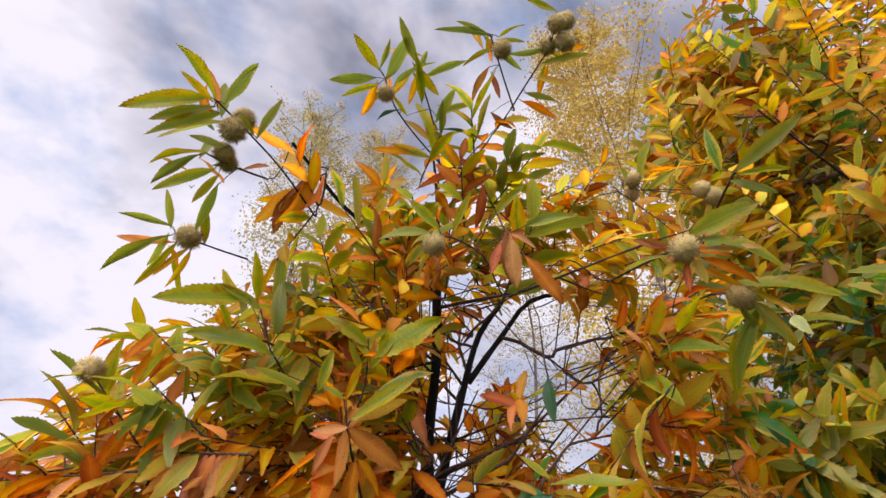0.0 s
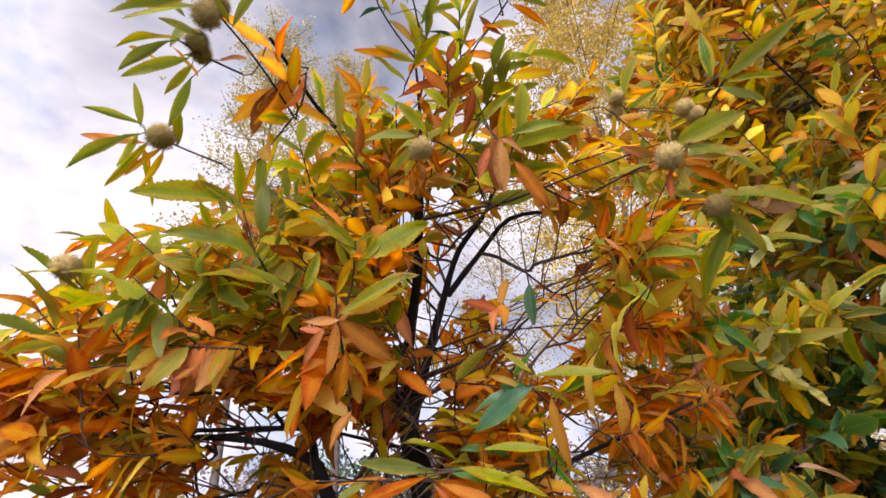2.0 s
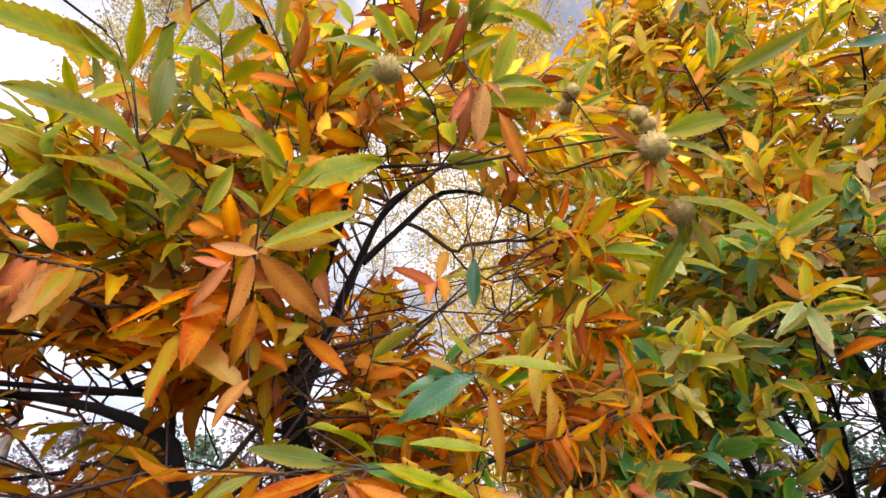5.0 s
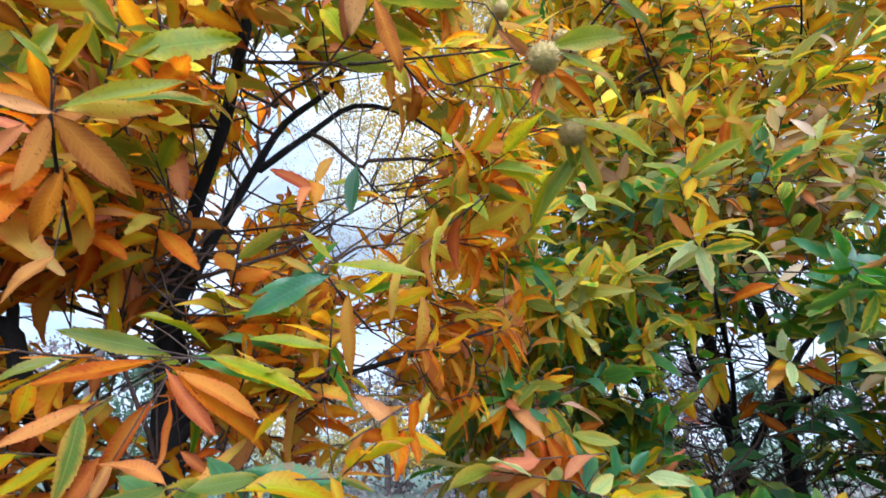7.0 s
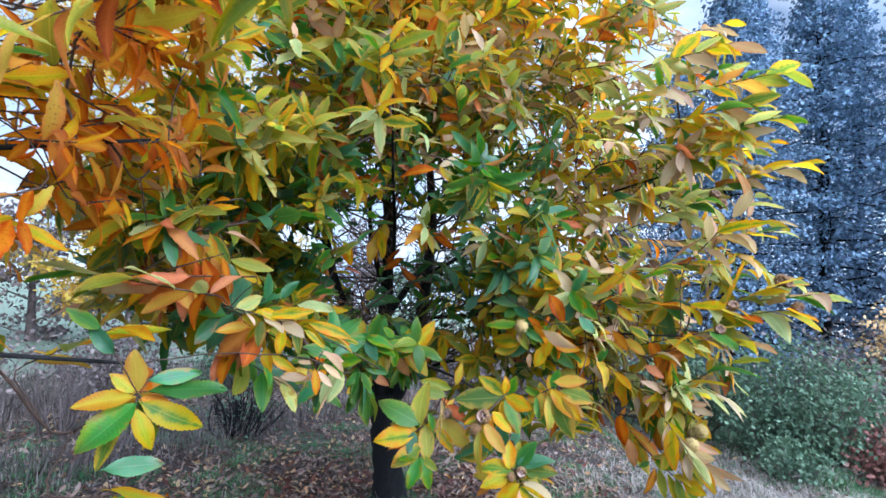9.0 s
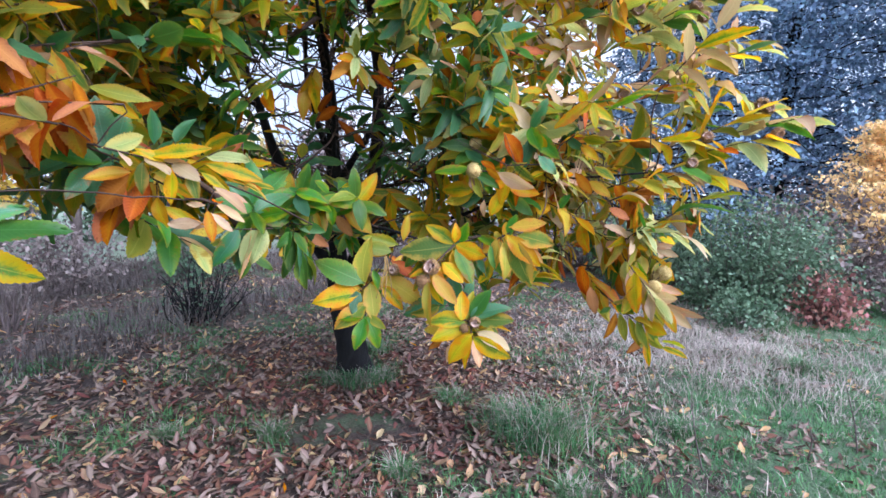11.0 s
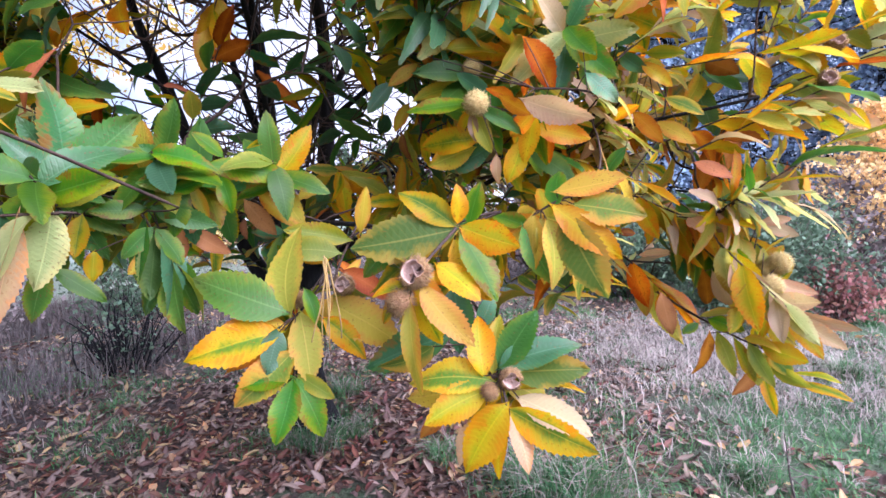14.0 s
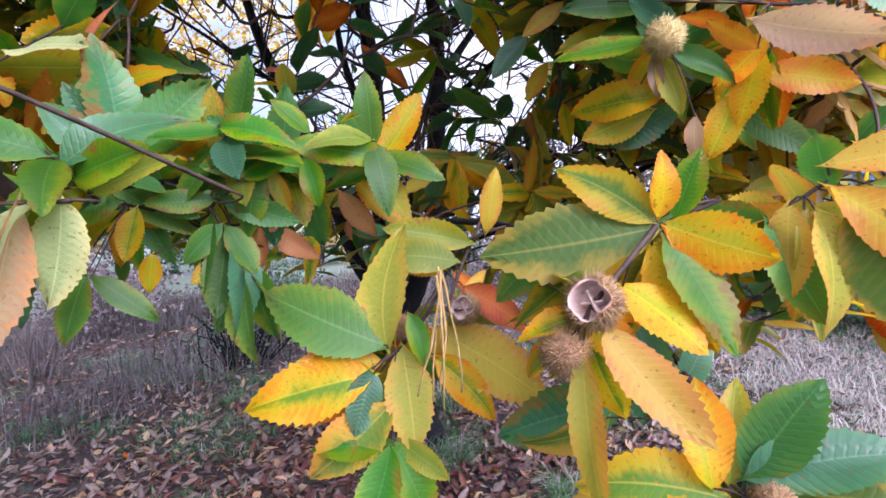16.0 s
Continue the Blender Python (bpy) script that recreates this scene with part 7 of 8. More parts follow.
GAPS += [
    (0.00, 0.32, 1.90, 0.20, 0.81, 0.55, 3.0),
    (0.00, 0.32, 1.90, 0.26, 0.83, 0.49, 3.0),
    (0.00, 0.32, 1.90, 0.25, 0.88, 0.41, 3.0),
    (0.00, 0.32, 1.90, 0.31, 0.89, 0.34, 3.0),
    (0.00, 0.32, 1.90, 0.36, 0.93, 0.11, 3.0),
    (0.00, 0.32, 1.90, -0.01, 0.80, 0.60, 1.7),
    (0.00, 0.32, 1.90, -0.01, 0.86, 0.51, 1.7),
    (0.00, 0.32, 1.90, -0.01, 0.93, 0.37, 1.7),
    (0.00, 0.32, 1.90, -0.02, 0.96, 0.29, 1.7),
    (0.00, 0.32, 1.90, -0.03, 1.00, 0.05, 1.7),
    (0.00, 0.32, 1.90, 0.09, 0.84, 0.53, 1.7),
    (0.00, 0.32, 1.90, 0.07, 0.93, 0.37, 1.7),
    (0.00, 0.32, 1.90, -0.21, 0.90, 0.38, 1.7)]
GAPS += [
    (0.00, 0.32, 1.90, 0.88, 0.45, 0.15, 1.2),
    (0.00, 0.32, 1.90, 0.91, 0.39, 0.14, 1.2),
    (0.00, 0.32, 1.90, 0.85, 0.49, 0.17, 1.2),
    (0.00, 0.32, 1.90, 0.80, 0.54, 0.25, 1.2),
    (-0.23, 0.35, 1.94, 0.33, 0.79, 0.52, 2.6),
    (-0.23, 0.35, 1.94, 0.40, 0.74, 0.54, 2.6),
    (-0.23, 0.35, 1.94, 0.34, 0.86, 0.37, 2.6),
    (-0.23, 0.35, 1.94, 0.13, 0.92, 0.36, 1.7),
    (-0.23, 0.35, 1.94, 0.14, 0.79, 0.60, 1.7),
    (-0.23, 0.35, 1.94, 0.11, 0.99, 0.10, 1.7),
    (-0.23, 0.35, 1.94, 0.28, 0.78, 0.56, 1.7),
    (1.42, 0.71, 1.45, 0.60, 0.73, 0.32, 3.6),
    (1.42, 0.71, 1.45, 0.64, 0.68, 0.34, 3.6)]
GAPS += [
    (1.42, 0.71, 1.45, 0.68, 0.63, 0.38, 3.6),
    (1.42, 0.71, 1.45, 0.73, 0.60, 0.31, 3.6),
    (1.42, 0.71, 1.45, 0.77, 0.53, 0.36, 3.6),
    (1.42, 0.71, 1.45, 0.82, 0.51, 0.27, 3.6),
    (1.42, 0.71, 1.45, 0.87, 0.44, 0.23, 3.6),
    (1.42, 0.71, 1.45, 0.56, 0.75, 0.36, 3.6),
    (1.42, 0.71, 1.45, 0.51, 0.78, 0.36, 3.6),
    (0.92, 0.32, 1.45, 0.64, 0.72, 0.26, 3.2),
    (0.92, 0.32, 1.45, 0.68, 0.71, 0.20, 3.2),
    (0.92, 0.32, 1.45, 0.74, 0.63, 0.25, 3.2),
    (0.92, 0.32, 1.45, 0.77, 0.61, 0.20, 3.2),
    (0.92, 0.32, 1.45, 0.82, 0.54, 0.17, 3.2),
    (0.11, 0.15, 1.76, 0.76, 0.63, 0.17, 2.2)]
GAPS += [
    (0.11, 0.15, 1.76, 0.82, 0.55, 0.19, 2.2),
    (0.11, 0.15, 1.76, 0.83, 0.48, 0.27, 2.2),
    (0.11, 0.15, 1.76, 0.87, 0.46, 0.19, 2.2),
    (0.11, 0.15, 1.76, 0.70, 0.70, 0.15, 2.2),
    (0.11, 0.15, 1.76, 0.80, 0.59, 0.10, 2.2)]

GAPS += [
    (0.04, 0.29, 1.85, 0.01, 1.00, 0.06, 3.2),
    (0.04, 0.29, 1.85, 0.02, 1.00, -0.06, 3.2),
    (0.04, 0.29, 1.85, 0.03, 0.99, -0.16, 3.2),
    (0.04, 0.29, 1.85, -0.01, 0.99, 0.16, 3.2),
    (0.04, 0.29, 1.85, 0.22, 0.87, 0.45, 3.0),
    (0.04, 0.29, 1.85, 0.25, 0.81, 0.53, 3.0),
    (0.04, 0.29, 1.85, 0.34, 0.84, 0.42, 3.0),
    (0.04, 0.29, 1.85, 0.28, 0.89, 0.35, 3.0),
    (0.04, 0.29, 1.85, 0.34, 0.93, 0.14, 3.0),
    (-0.09, 0.04, 1.96, 0.36, 0.81, 0.46, 2.6),
    (-0.09, 0.04, 1.96, 0.37, 0.85, 0.37, 2.6),
    (-0.09, 0.04, 1.96, 0.29, 0.84, 0.45, 2.6)]
GAPS += [
    (1.175, 0.57, 1.467, 0.93, -0.36, -0.05, 4.5),
    (1.175, 0.57, 1.467, 0.93, -0.36, -0.14, 4.5),
    (1.488, 0.74, 1.456, 0.84, 0.45, 0.31, 3.2),
    (1.488, 0.74, 1.456, 0.86, 0.43, 0.24, 3.5),
    (1.488, 0.74, 1.456, 0.88, 0.35, 0.33, 2.6),
    (1.488, 0.74, 1.456, 0.83, 0.50, 0.22, 3.2)]


GAP_FROM, GAP_WAY = np.array([g[:3] for g in GAPS]), np.array([unit(g[3:6]) for g in GAPS])
GAP_COS = np.cos(np.radians([g[6] * (1.25 if g[0] > 0.9 else 0.9) for g in GAPS]))


def in_gap(points):
    """1 for points that lie in an opening between the crowns, else 0."""
    d = points[:, None] - GAP_FROM[None]
    d /= np.linalg.norm(d, axis=2)[..., None]
    return (np.einsum("ijk,jk->ij", d, GAP_WAY) > GAP_COS).any(1).astype(float)


def crown_fill(seed, lobes, n, mix_of, keep, axis, parted=0.66, rise=(-0.1, 0.7)):
    """Tips of the crown's other shoots: spread through the lobes (centre, radii), thicker towards the outside."""
    rng = np.random.RandomState(seed)
    size = np.array([r[0] * r[1] * r[2] for c, r in lobes])
    out = []
    while len(out) < n:
        c, r = lobes[int(rng.choice(len(lobes), p=size / size.sum()))]
        d = unit(rng.normal(0, 1, 3))
        s = rng.uniform(0.30, 1.0) ** 0.55
        p = np.array(c) + d * s * np.array(r)
        if not is_clear(p, 0.75) or not keep(p, rng):
            continue
        if rng.rand() < parted and in_gap(p[None])[0]:
            continue
        away = p - np.array([axis[0], axis[1], p[2] - 0.35])
        way = unit(unit(away) + UP * rng.uniform(*rise) + rng.normal(0, 0.35, 3))
        out.append((p, way, mix_of(p, rng)))
    return out


# ---- the orange chestnut ----
def orange_mix(p, rng):
    x, y, z = p
    if z > 3.15 + 0.2 * rng.normal() or (x < -0.75 and z > 2.6):
        return "olive" if rng.rand() < 0.5 else "ochre"
    if x > 0.35 and z > 2.4 and rng.rand() < 0.3:
        return "amber"
    if x < -0.15 and y < 1.62 and z > 2.48 and rng.rand() < 0.42:
        return "fresh" if rng.rand() < 0.6 else "leafy"
    if y < 1.45 and z > 2.4 and rng.rand() < 0.2:
        return "fresh"
    return "fire" if rng.rand() < 0.65 else "ochre"


def orange_keep(p, rng):
    x, y, z = p
    if z < 2.1 and rng.rand() < (0.82 if z < 1.8 else 0.35):
        return False
    if z > 3.45 and rng.rand() < 0.6:
        return False
    if -0.05 < x < 0.65 and y < 2.2 and 2.35 < z < 3.2 and rng.rand() < 0.62:      # thin round the forks
        return False
    return True


ORANGE_LIMBS = [
    [(0.12, 2.05, -0.05, 0.09), (0.12, 2.02, 0.5, 0.064), (0.11, 1.97, 1.2, 0.057), (0.055, 1.95, 1.95, 0.046), (0.0, 1.95, 2.2, 0.034), (0, 1.92, 2.5, 0.021), (0.03, 1.75, 2.75, 0.017), (0.03, 1.55, 3.03, 0.017)],
    [(0.03, 1.55, 3.03, 0.014), (-0.18, 1.68, 3.29, 0.011), (-0.33, 1.5, 3.3, 0.008), (-0.45, 1.1, 3.22, 0.005)],
    [(0.03, 1.55, 3.03, 0.012), (0.04, 1.52, 3.35, 0.008), (0.02, 1.45, 3.65, 0.004)],
    [(0.0, 1.95, 2.2, 0.021), (0.07, 1.94, 2.46, 0.018), (0.15, 1.93, 2.72, 0.015), (0.23, 1.92, 2.95, 0.013), (0.4, 1.88, 3.22, 0.011), (0.42, 1.6, 3.6, 0.005)],
]
ORANGE_LIMBS += [
    [(0.17, 1.93, 2.74, 0.014), (0.32, 1.91, 2.93, 0.012), (0.47, 1.89, 3.1, 0.01), (0.67, 1.86, 3.12, 0.008), (0.82, 1.8, 3.03, 0.004)],
    [(0.11, 1.97, 1.1, 0.03), (-0.04, 1.9, 1.55, 0.026), (-0.26, 1.8, 1.99, 0.022), (-0.3, 1.8, 2.09, 0.019), (-0.36, 1.8, 2.13, 0.016), (-0.48, 1.79, 2.17, 0.012), (-0.66, 1.78, 2.19, 0.009), (-0.83, 1.77, 2.19, 0.006)],
    [(-0.31, 1.8, 2.1, 0.013), (-0.34, 1.8, 2.2, 0.011), (-0.43, 1.79, 2.21, 0.009), (-0.61, 1.78, 2.21, 0.007), (-0.81, 1.77, 2.21, 0.005)],
    [(-0.29, 1.8, 2.06, 0.011), (-0.41, 1.79, 2.06, 0.009), (-0.51, 1.79, 2.03, 0.006), (-0.71, 1.78, 2, 0.004)],
]
ORANGE_LIMBS += [
    [(-0.34, 1.8, 2.2, 0.01), (-0.34, 1.8, 2.29, 0.007), (-0.35, 1.8, 2.43, 0.004)],
    [(-0.3, 1.8, 2.21, 0.009), (-0.42, 1.79, 2.22, 0.007), (-0.53, 1.79, 2.39, 0.006), (-0.62, 1.78, 2.51, 0.004)],
    [(-0.32, 1.8, 2.27, 0.008), (-0.44, 1.79, 2.27, 0.006), (-0.54, 1.79, 2.31, 0.005), (-0.68, 1.78, 2.33, 0.003)],
    [(0.06, 1.95, 1.8, 0.016), (0.15, 1.85, 1.95, 0.012), (0.45, 1.65, 2.05, 0.008), (0.85, 1.45, 2.2, 0.004)],
    [(0.08, 1.96, 1.55, 0.014), (0.2, 1.7, 1.65, 0.01), (0.55, 1.5, 1.62, 0.006), (0.8, 1.35, 1.6, 0.004)],
    [(0.0, 1.93, 2.3, 0.014), (-0.4, 2.3, 2.7, 0.009), (-0.8, 2.6, 3, 0.004)],
]
ORANGE_LIMBS += [
    [(0.045, 1.95, 2, 0.013), (0.4, 2.4, 2.4, 0.008), (0.8, 2.7, 2.8, 0.004)],
]
ORANGE_LOBES = [((0.25, 1.5, 3.2), (0.6, 0.45, 0.4)), ((0.75, 1.75, 3.1), (0.5, 0.5, 0.55)), ((0.0, 1.95, 2.75), (0.95, 0.75, 0.75)), ((-0.65, 1.75, 2.45), (0.75, 0.6, 0.45)), ((0.6, 1.75, 2.55), (0.6, 0.55, 0.6)),
                ((0.0, 2.5, 2.7), (0.7, 0.5, 0.6)), ((0.3, 1.7, 1.95), (0.8, 0.5, 0.35)), ((-0.55, 2.0, 1.85), (0.85, 0.6, 0.40)), ((-0.9, 1.9, 2.2), (0.6, 0.6, 0.45)), ((-0.2, 2.3, 1.7), (0.7, 0.5, 0.35)), ((-0.5, 1.45, 2.65), (0.45, 0.2, 0.25))]
chestnut_tree("chestnut_tree", "young sweet chestnut with orange, brown and olive autumn leaves", (0.12, 2.05, 0), ORANGE_LIMBS, CLUSTERS["O"],
              FRONT + LOW + JOIN[:5], crown_fill(5, ORANGE_LOBES, 720, orange_mix, orange_keep, (-0.03, 1.95), 0.985, (-0.5, 0.3)), 6, (0.09, 0.150), 0.84, 30)


# ---- the green and golden chestnut ----
def green_mix(p, rng):
    x, y, z = p
    k = rng.rand()
    if z > (3.4 if x < 2.8 else 3.7) + 0.25 * rng.normal():
        return "honey" if k < 0.75 else "gold"
    if 0.95 < y < 1.9 and x > 1.8 and 1.6 < z < 2.55 and k < 0.4:      # deep green leaves, darker colours standing for inner shade
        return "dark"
    # paler leaf colours stand in for glare on the upper crown
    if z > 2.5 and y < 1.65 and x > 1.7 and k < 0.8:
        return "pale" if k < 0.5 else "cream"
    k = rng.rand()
    if y < 0.85 + 0.18 * rng.normal():                  # the side that gets the light: bleached leaves, its brightness partly in their colour
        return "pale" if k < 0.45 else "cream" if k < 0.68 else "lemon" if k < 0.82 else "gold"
    if z < 1.85 and y < 1.5:
        return ("lemon", "gold", "leafy", "mixed", "mixed")[int(k * 5)]
    if x < 2.1 and k < 0.55:                            # towards the orange tree
        return "leafy" if k < 0.33 else "gold"
    # mostly the dark mix: shade inside the crown is put into leaf colour
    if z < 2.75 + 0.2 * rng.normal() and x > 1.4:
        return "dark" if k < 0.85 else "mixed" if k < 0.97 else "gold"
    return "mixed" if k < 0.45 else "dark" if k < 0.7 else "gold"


def green_keep(p, rng):
    x, y, z = p
    if z < 1.15 + 0.25 * rng.rand():
        return False
    d = math.hypot(x - 3.9, y - 2.55)
    if z < 3.4 and d < 1.3:                       # bare stems low in the middle
        return rng.rand() < 0.3
    if z < 3.1 and x + 0.6 * y > 5.3:             # and thin behind them
        return rng.rand() < 0.6
    if z < 1.5 and rng.rand() < 0.3:
        return False
    along = ((x - 1.3) * 2.6 + (y - 0.7) * 1.9) / 3.22
    beside = abs((x - 1.3) * 1.9 - (y - 0.7) * 2.6) / 3.22
    if 0.5 < along and beside < 0.28 + 0.16 * along and 1.45 + 0.05 * along < z < 1.7 + 0.42 * along and rng.rand() < 0.4:   # open towards the stems
        return False
    if y < 1.3 and x > 2.2 and z < 2.7 and rng.rand() < 0.42:      # loose on the open side
        return False
    if z > 2.2 and y < 1.6 and rng.rand() < (0.74 if x < 2.6 else 0.52):
        return False
    return x > 0.9


GREEN_LIMBS = [
    [(4, 2.48, -0.08, 0.20), (3.99, 2.49, 0.02, 0.168), (3.97, 2.52, 0.14, 0.145), (3.94, 2.56, 0.5, 0.128), (3.9, 2.62, 0.95, 0.118)],
    [(3.9, 2.62, 0.9, 0.08), (3.88, 2.66, 1.5, 0.068), (3.87, 2.67, 2, 0.058), (3.84, 2.72, 2.7, 0.045), (3.74, 2.86, 3.5, 0.03), (3.6, 2.9, 4.4, 0.015)],
    [(3.93, 2.58, 0.85, 0.075), (4.04, 2.42, 1.35, 0.066), (4.07, 2.38, 1.9, 0.058), (4.08, 2.36, 2.6, 0.046), (4.02, 2.42, 3.4, 0.032), (3.9, 2.3, 4.4, 0.018), (3.7, 2.2, 5.2, 0.008)],
]
GREEN_LIMBS += [
    [(3.9, 2.62, 0.95, 0.06), (3.8, 2.78, 1.18, 0.055), (3.72, 2.88, 1.52, 0.048), (3.6, 3.05, 1.95, 0.04), (3.53, 3.14, 2.3, 0.034), (3.44, 3.26, 2.75, 0.026), (3.2, 3.3, 3.6, 0.012)],
    [(3.87, 2.66, 1.85, 0.03), (3.79, 2.78, 2.25, 0.024), (3.74, 2.85, 2.7, 0.018), (3.5, 2.6, 3.5, 0.009)],
    [(3.9, 2.62, 1.75, 0.034), (4.04, 2.42, 2.15, 0.028), (4.2, 2.17, 2.6, 0.022), (4.5, 1.7, 3.2, 0.012), (4.7, 1.3, 3.6, 0.006)],
    [(4, 2.45, 1.15, 0.021), (3.8, 2, 1.35, 0.017), (3.4, 1.35, 1.5, 0.012), (3, 0.75, 1.7, 0.008), (2.7, 0.2, 1.75, 0.004)],
]
GREEN_LIMBS += [
    [(3.92, 2.55, 1.2, 0.02), (3.4, 2.15, 1.38, 0.015), (2.8, 1.7, 1.45, 0.011), (2.4, 1.25, 1.45, 0.007), (2.15, 0.95, 1.42, 0.004)],
    [(3.88, 2.63, 1.4, 0.019), (3.2, 2.4, 1.55, 0.014), (2.6, 2.05, 1.58, 0.01), (2.05, 1.7, 1.55, 0.006), (1.75, 1.6, 1.5, 0.003)],
    [(3.87, 2.66, 1.9, 0.02), (3.2, 2.2, 2.3, 0.015), (2.5, 1.8, 2.6, 0.01), (1.9, 1.45, 2.9, 0.005)],
    [(4.07, 2.38, 2.1, 0.02), (3.8, 1.6, 2.4, 0.015), (3.4, 0.8, 2.6, 0.009), (3, 0.1, 2.7, 0.004)],
    [(4.08, 2.37, 1.7, 0.019), (4.2, 1.6, 1.8, 0.014), (4.1, 0.8, 1.85, 0.009), (3.7, -0.2, 2, 0.004)],
]
GREEN_LIMBS += [
    [(3.84, 2.72, 2.7, 0.017), (3.1, 2.2, 3.2, 0.012), (2.4, 1.8, 3.6, 0.008), (1.7, 1.5, 4, 0.004)],
    [(4.02, 2.42, 3.2, 0.017), (3.4, 1.7, 3.7, 0.011), (2.8, 1.2, 4.1, 0.006), (2.2, 0.9, 4.4, 0.003)],
    [(4.08, 2.36, 2.5, 0.016), (4.7, 2.5, 3, 0.011), (5.3, 2.6, 3.4, 0.005)],
    [(3.53, 3.14, 2.3, 0.015), (3.2, 3.6, 2.7, 0.009), (2.9, 4, 3, 0.004)],
]
GREEN_LOBES = [((1.5, 2, 2.15), (0.7, 0.6, 0.55)),
               ((1.9, 2.5, 2.3), (0.8, 0.7, 0.6)),
               ((1.5, 2, 2.15), (0.7, 0.6, 0.55)),
               ((1.9, 2.5, 2.3), (0.8, 0.7, 0.6)),
               ((2.8, 0.35, 1.5), (0.6, 0.55, 0.4)),
               ((2.9, 0.9, 2.1), (0.8, 0.7, 0.5)),
               ((2.3, 1.75, 1.8), (0.9, 0.7, 0.45)),
               ((2.6, 2.2, 1.7), (0.8, 0.7, 0.32)),
               ((2.6, 2.2, 1.7), (0.8, 0.7, 0.32)),
               ((3.3, 3.3, 2.3), (0.8, 0.8, 0.7)),
               ((3.1, 0.6, 3.1), (0.9, 0.9, 0.7)),
               ((4.7, 3.3, 2.2), (1.0, 1.0, 0.8))]
GREEN_LOBES += [((2.9, 0.9, 1.6), (0.8, 0.7, 0.45)),
               ((2, 2.3, 2), (0.8, 0.6, 0.55)),
               ((2.1, 1.7, 4.1), (0.9, 0.8, 1)),
               ((3.2, 2, 5), (1.6, 1.5, 1.2)),
               ((3.7, 1.9, 2.85), (1.9, 2.3, 1.7)),
               ((3, 1.9, 4), (1.6, 1.6, 1.5)),
               ((2.3, 1.7, 2.6), (1.1, 0.9, 1)),
               ((3.2, 0.5, 2.2), (0.9, 0.9, 0.95)),
               ((3, 0.6, 1.5), (0.8, 0.7, 0.4))]
# extra shoots, half in the dark mix, which deepens the shade by colour
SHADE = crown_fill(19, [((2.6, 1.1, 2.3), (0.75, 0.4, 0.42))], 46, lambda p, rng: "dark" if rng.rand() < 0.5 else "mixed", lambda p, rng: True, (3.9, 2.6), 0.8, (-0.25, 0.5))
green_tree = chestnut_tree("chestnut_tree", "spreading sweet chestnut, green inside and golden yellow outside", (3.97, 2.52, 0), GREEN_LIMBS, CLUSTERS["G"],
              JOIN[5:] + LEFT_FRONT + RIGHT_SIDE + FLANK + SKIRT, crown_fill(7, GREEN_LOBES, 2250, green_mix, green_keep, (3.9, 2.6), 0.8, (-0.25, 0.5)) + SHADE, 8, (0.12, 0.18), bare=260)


# ---- withered catkins hanging from the lowest cluster ----
def build_catkins(at, owner, seed):
    rng = np.random.RandomState(seed)
    root = np.array(at)
    for k in range(5):
        bag = Bag()
        p, way = root + rng.normal(0, 0.004, 3), unit(np.array([rng.normal(0, 0.08), rng.normal(0, 0.08), -0.6]))
        line = []
        for j in range(9):
            line.append((*(p - np.array(owner.location)), 0.0022 - 0.00012 * j))
            p = p + way * rng.uniform(0.017, 0.026)
            way = unit(way + rng.normal(0, 0.10, 3) - UP * 0.3)
        tube(bag, np.array(line), 5, 0.35, rng)
        part("catkin", bag.mesh("catkin", [CATKIN]), owner, "withered yellowish hanging catkin")


build_catkins((2.037, 1.120, 1.389), green_tree, 161)
# ---- what stands round the clearing ----
def leaf_cards(bag, rng, centre, reach, n, size, mat=0, flat=0.0):
    """A clump of small pointed leaves round a point."""
    c = centre + rng.normal(0, 1, (n, 3)) * reach
    a = rng.normal(0, 1, (n, 3))
    a[:, 2] -= flat
    a /= np.linalg.norm(a, axis=1)[:, None]
    s = np.cross(a, rng.normal(0, 1, (n, 3)))
    s /= np.linalg.norm(s, axis=1)[:, None] + 1e-9
    L = size * rng.uniform(0.6, 1.3, n)[:, None]
    v = np.stack([c, c + a * L * 0.5 + s * L * 0.32, c + a * L, c + a * L * 0.5 - s * L * 0.32], 1).reshape(-1, 3)
    k = np.arange(n)[:, None] * 4
    bag.put(v, np.concatenate([k + [0, 1, 2], k + [0, 2, 3]]), None, mat)


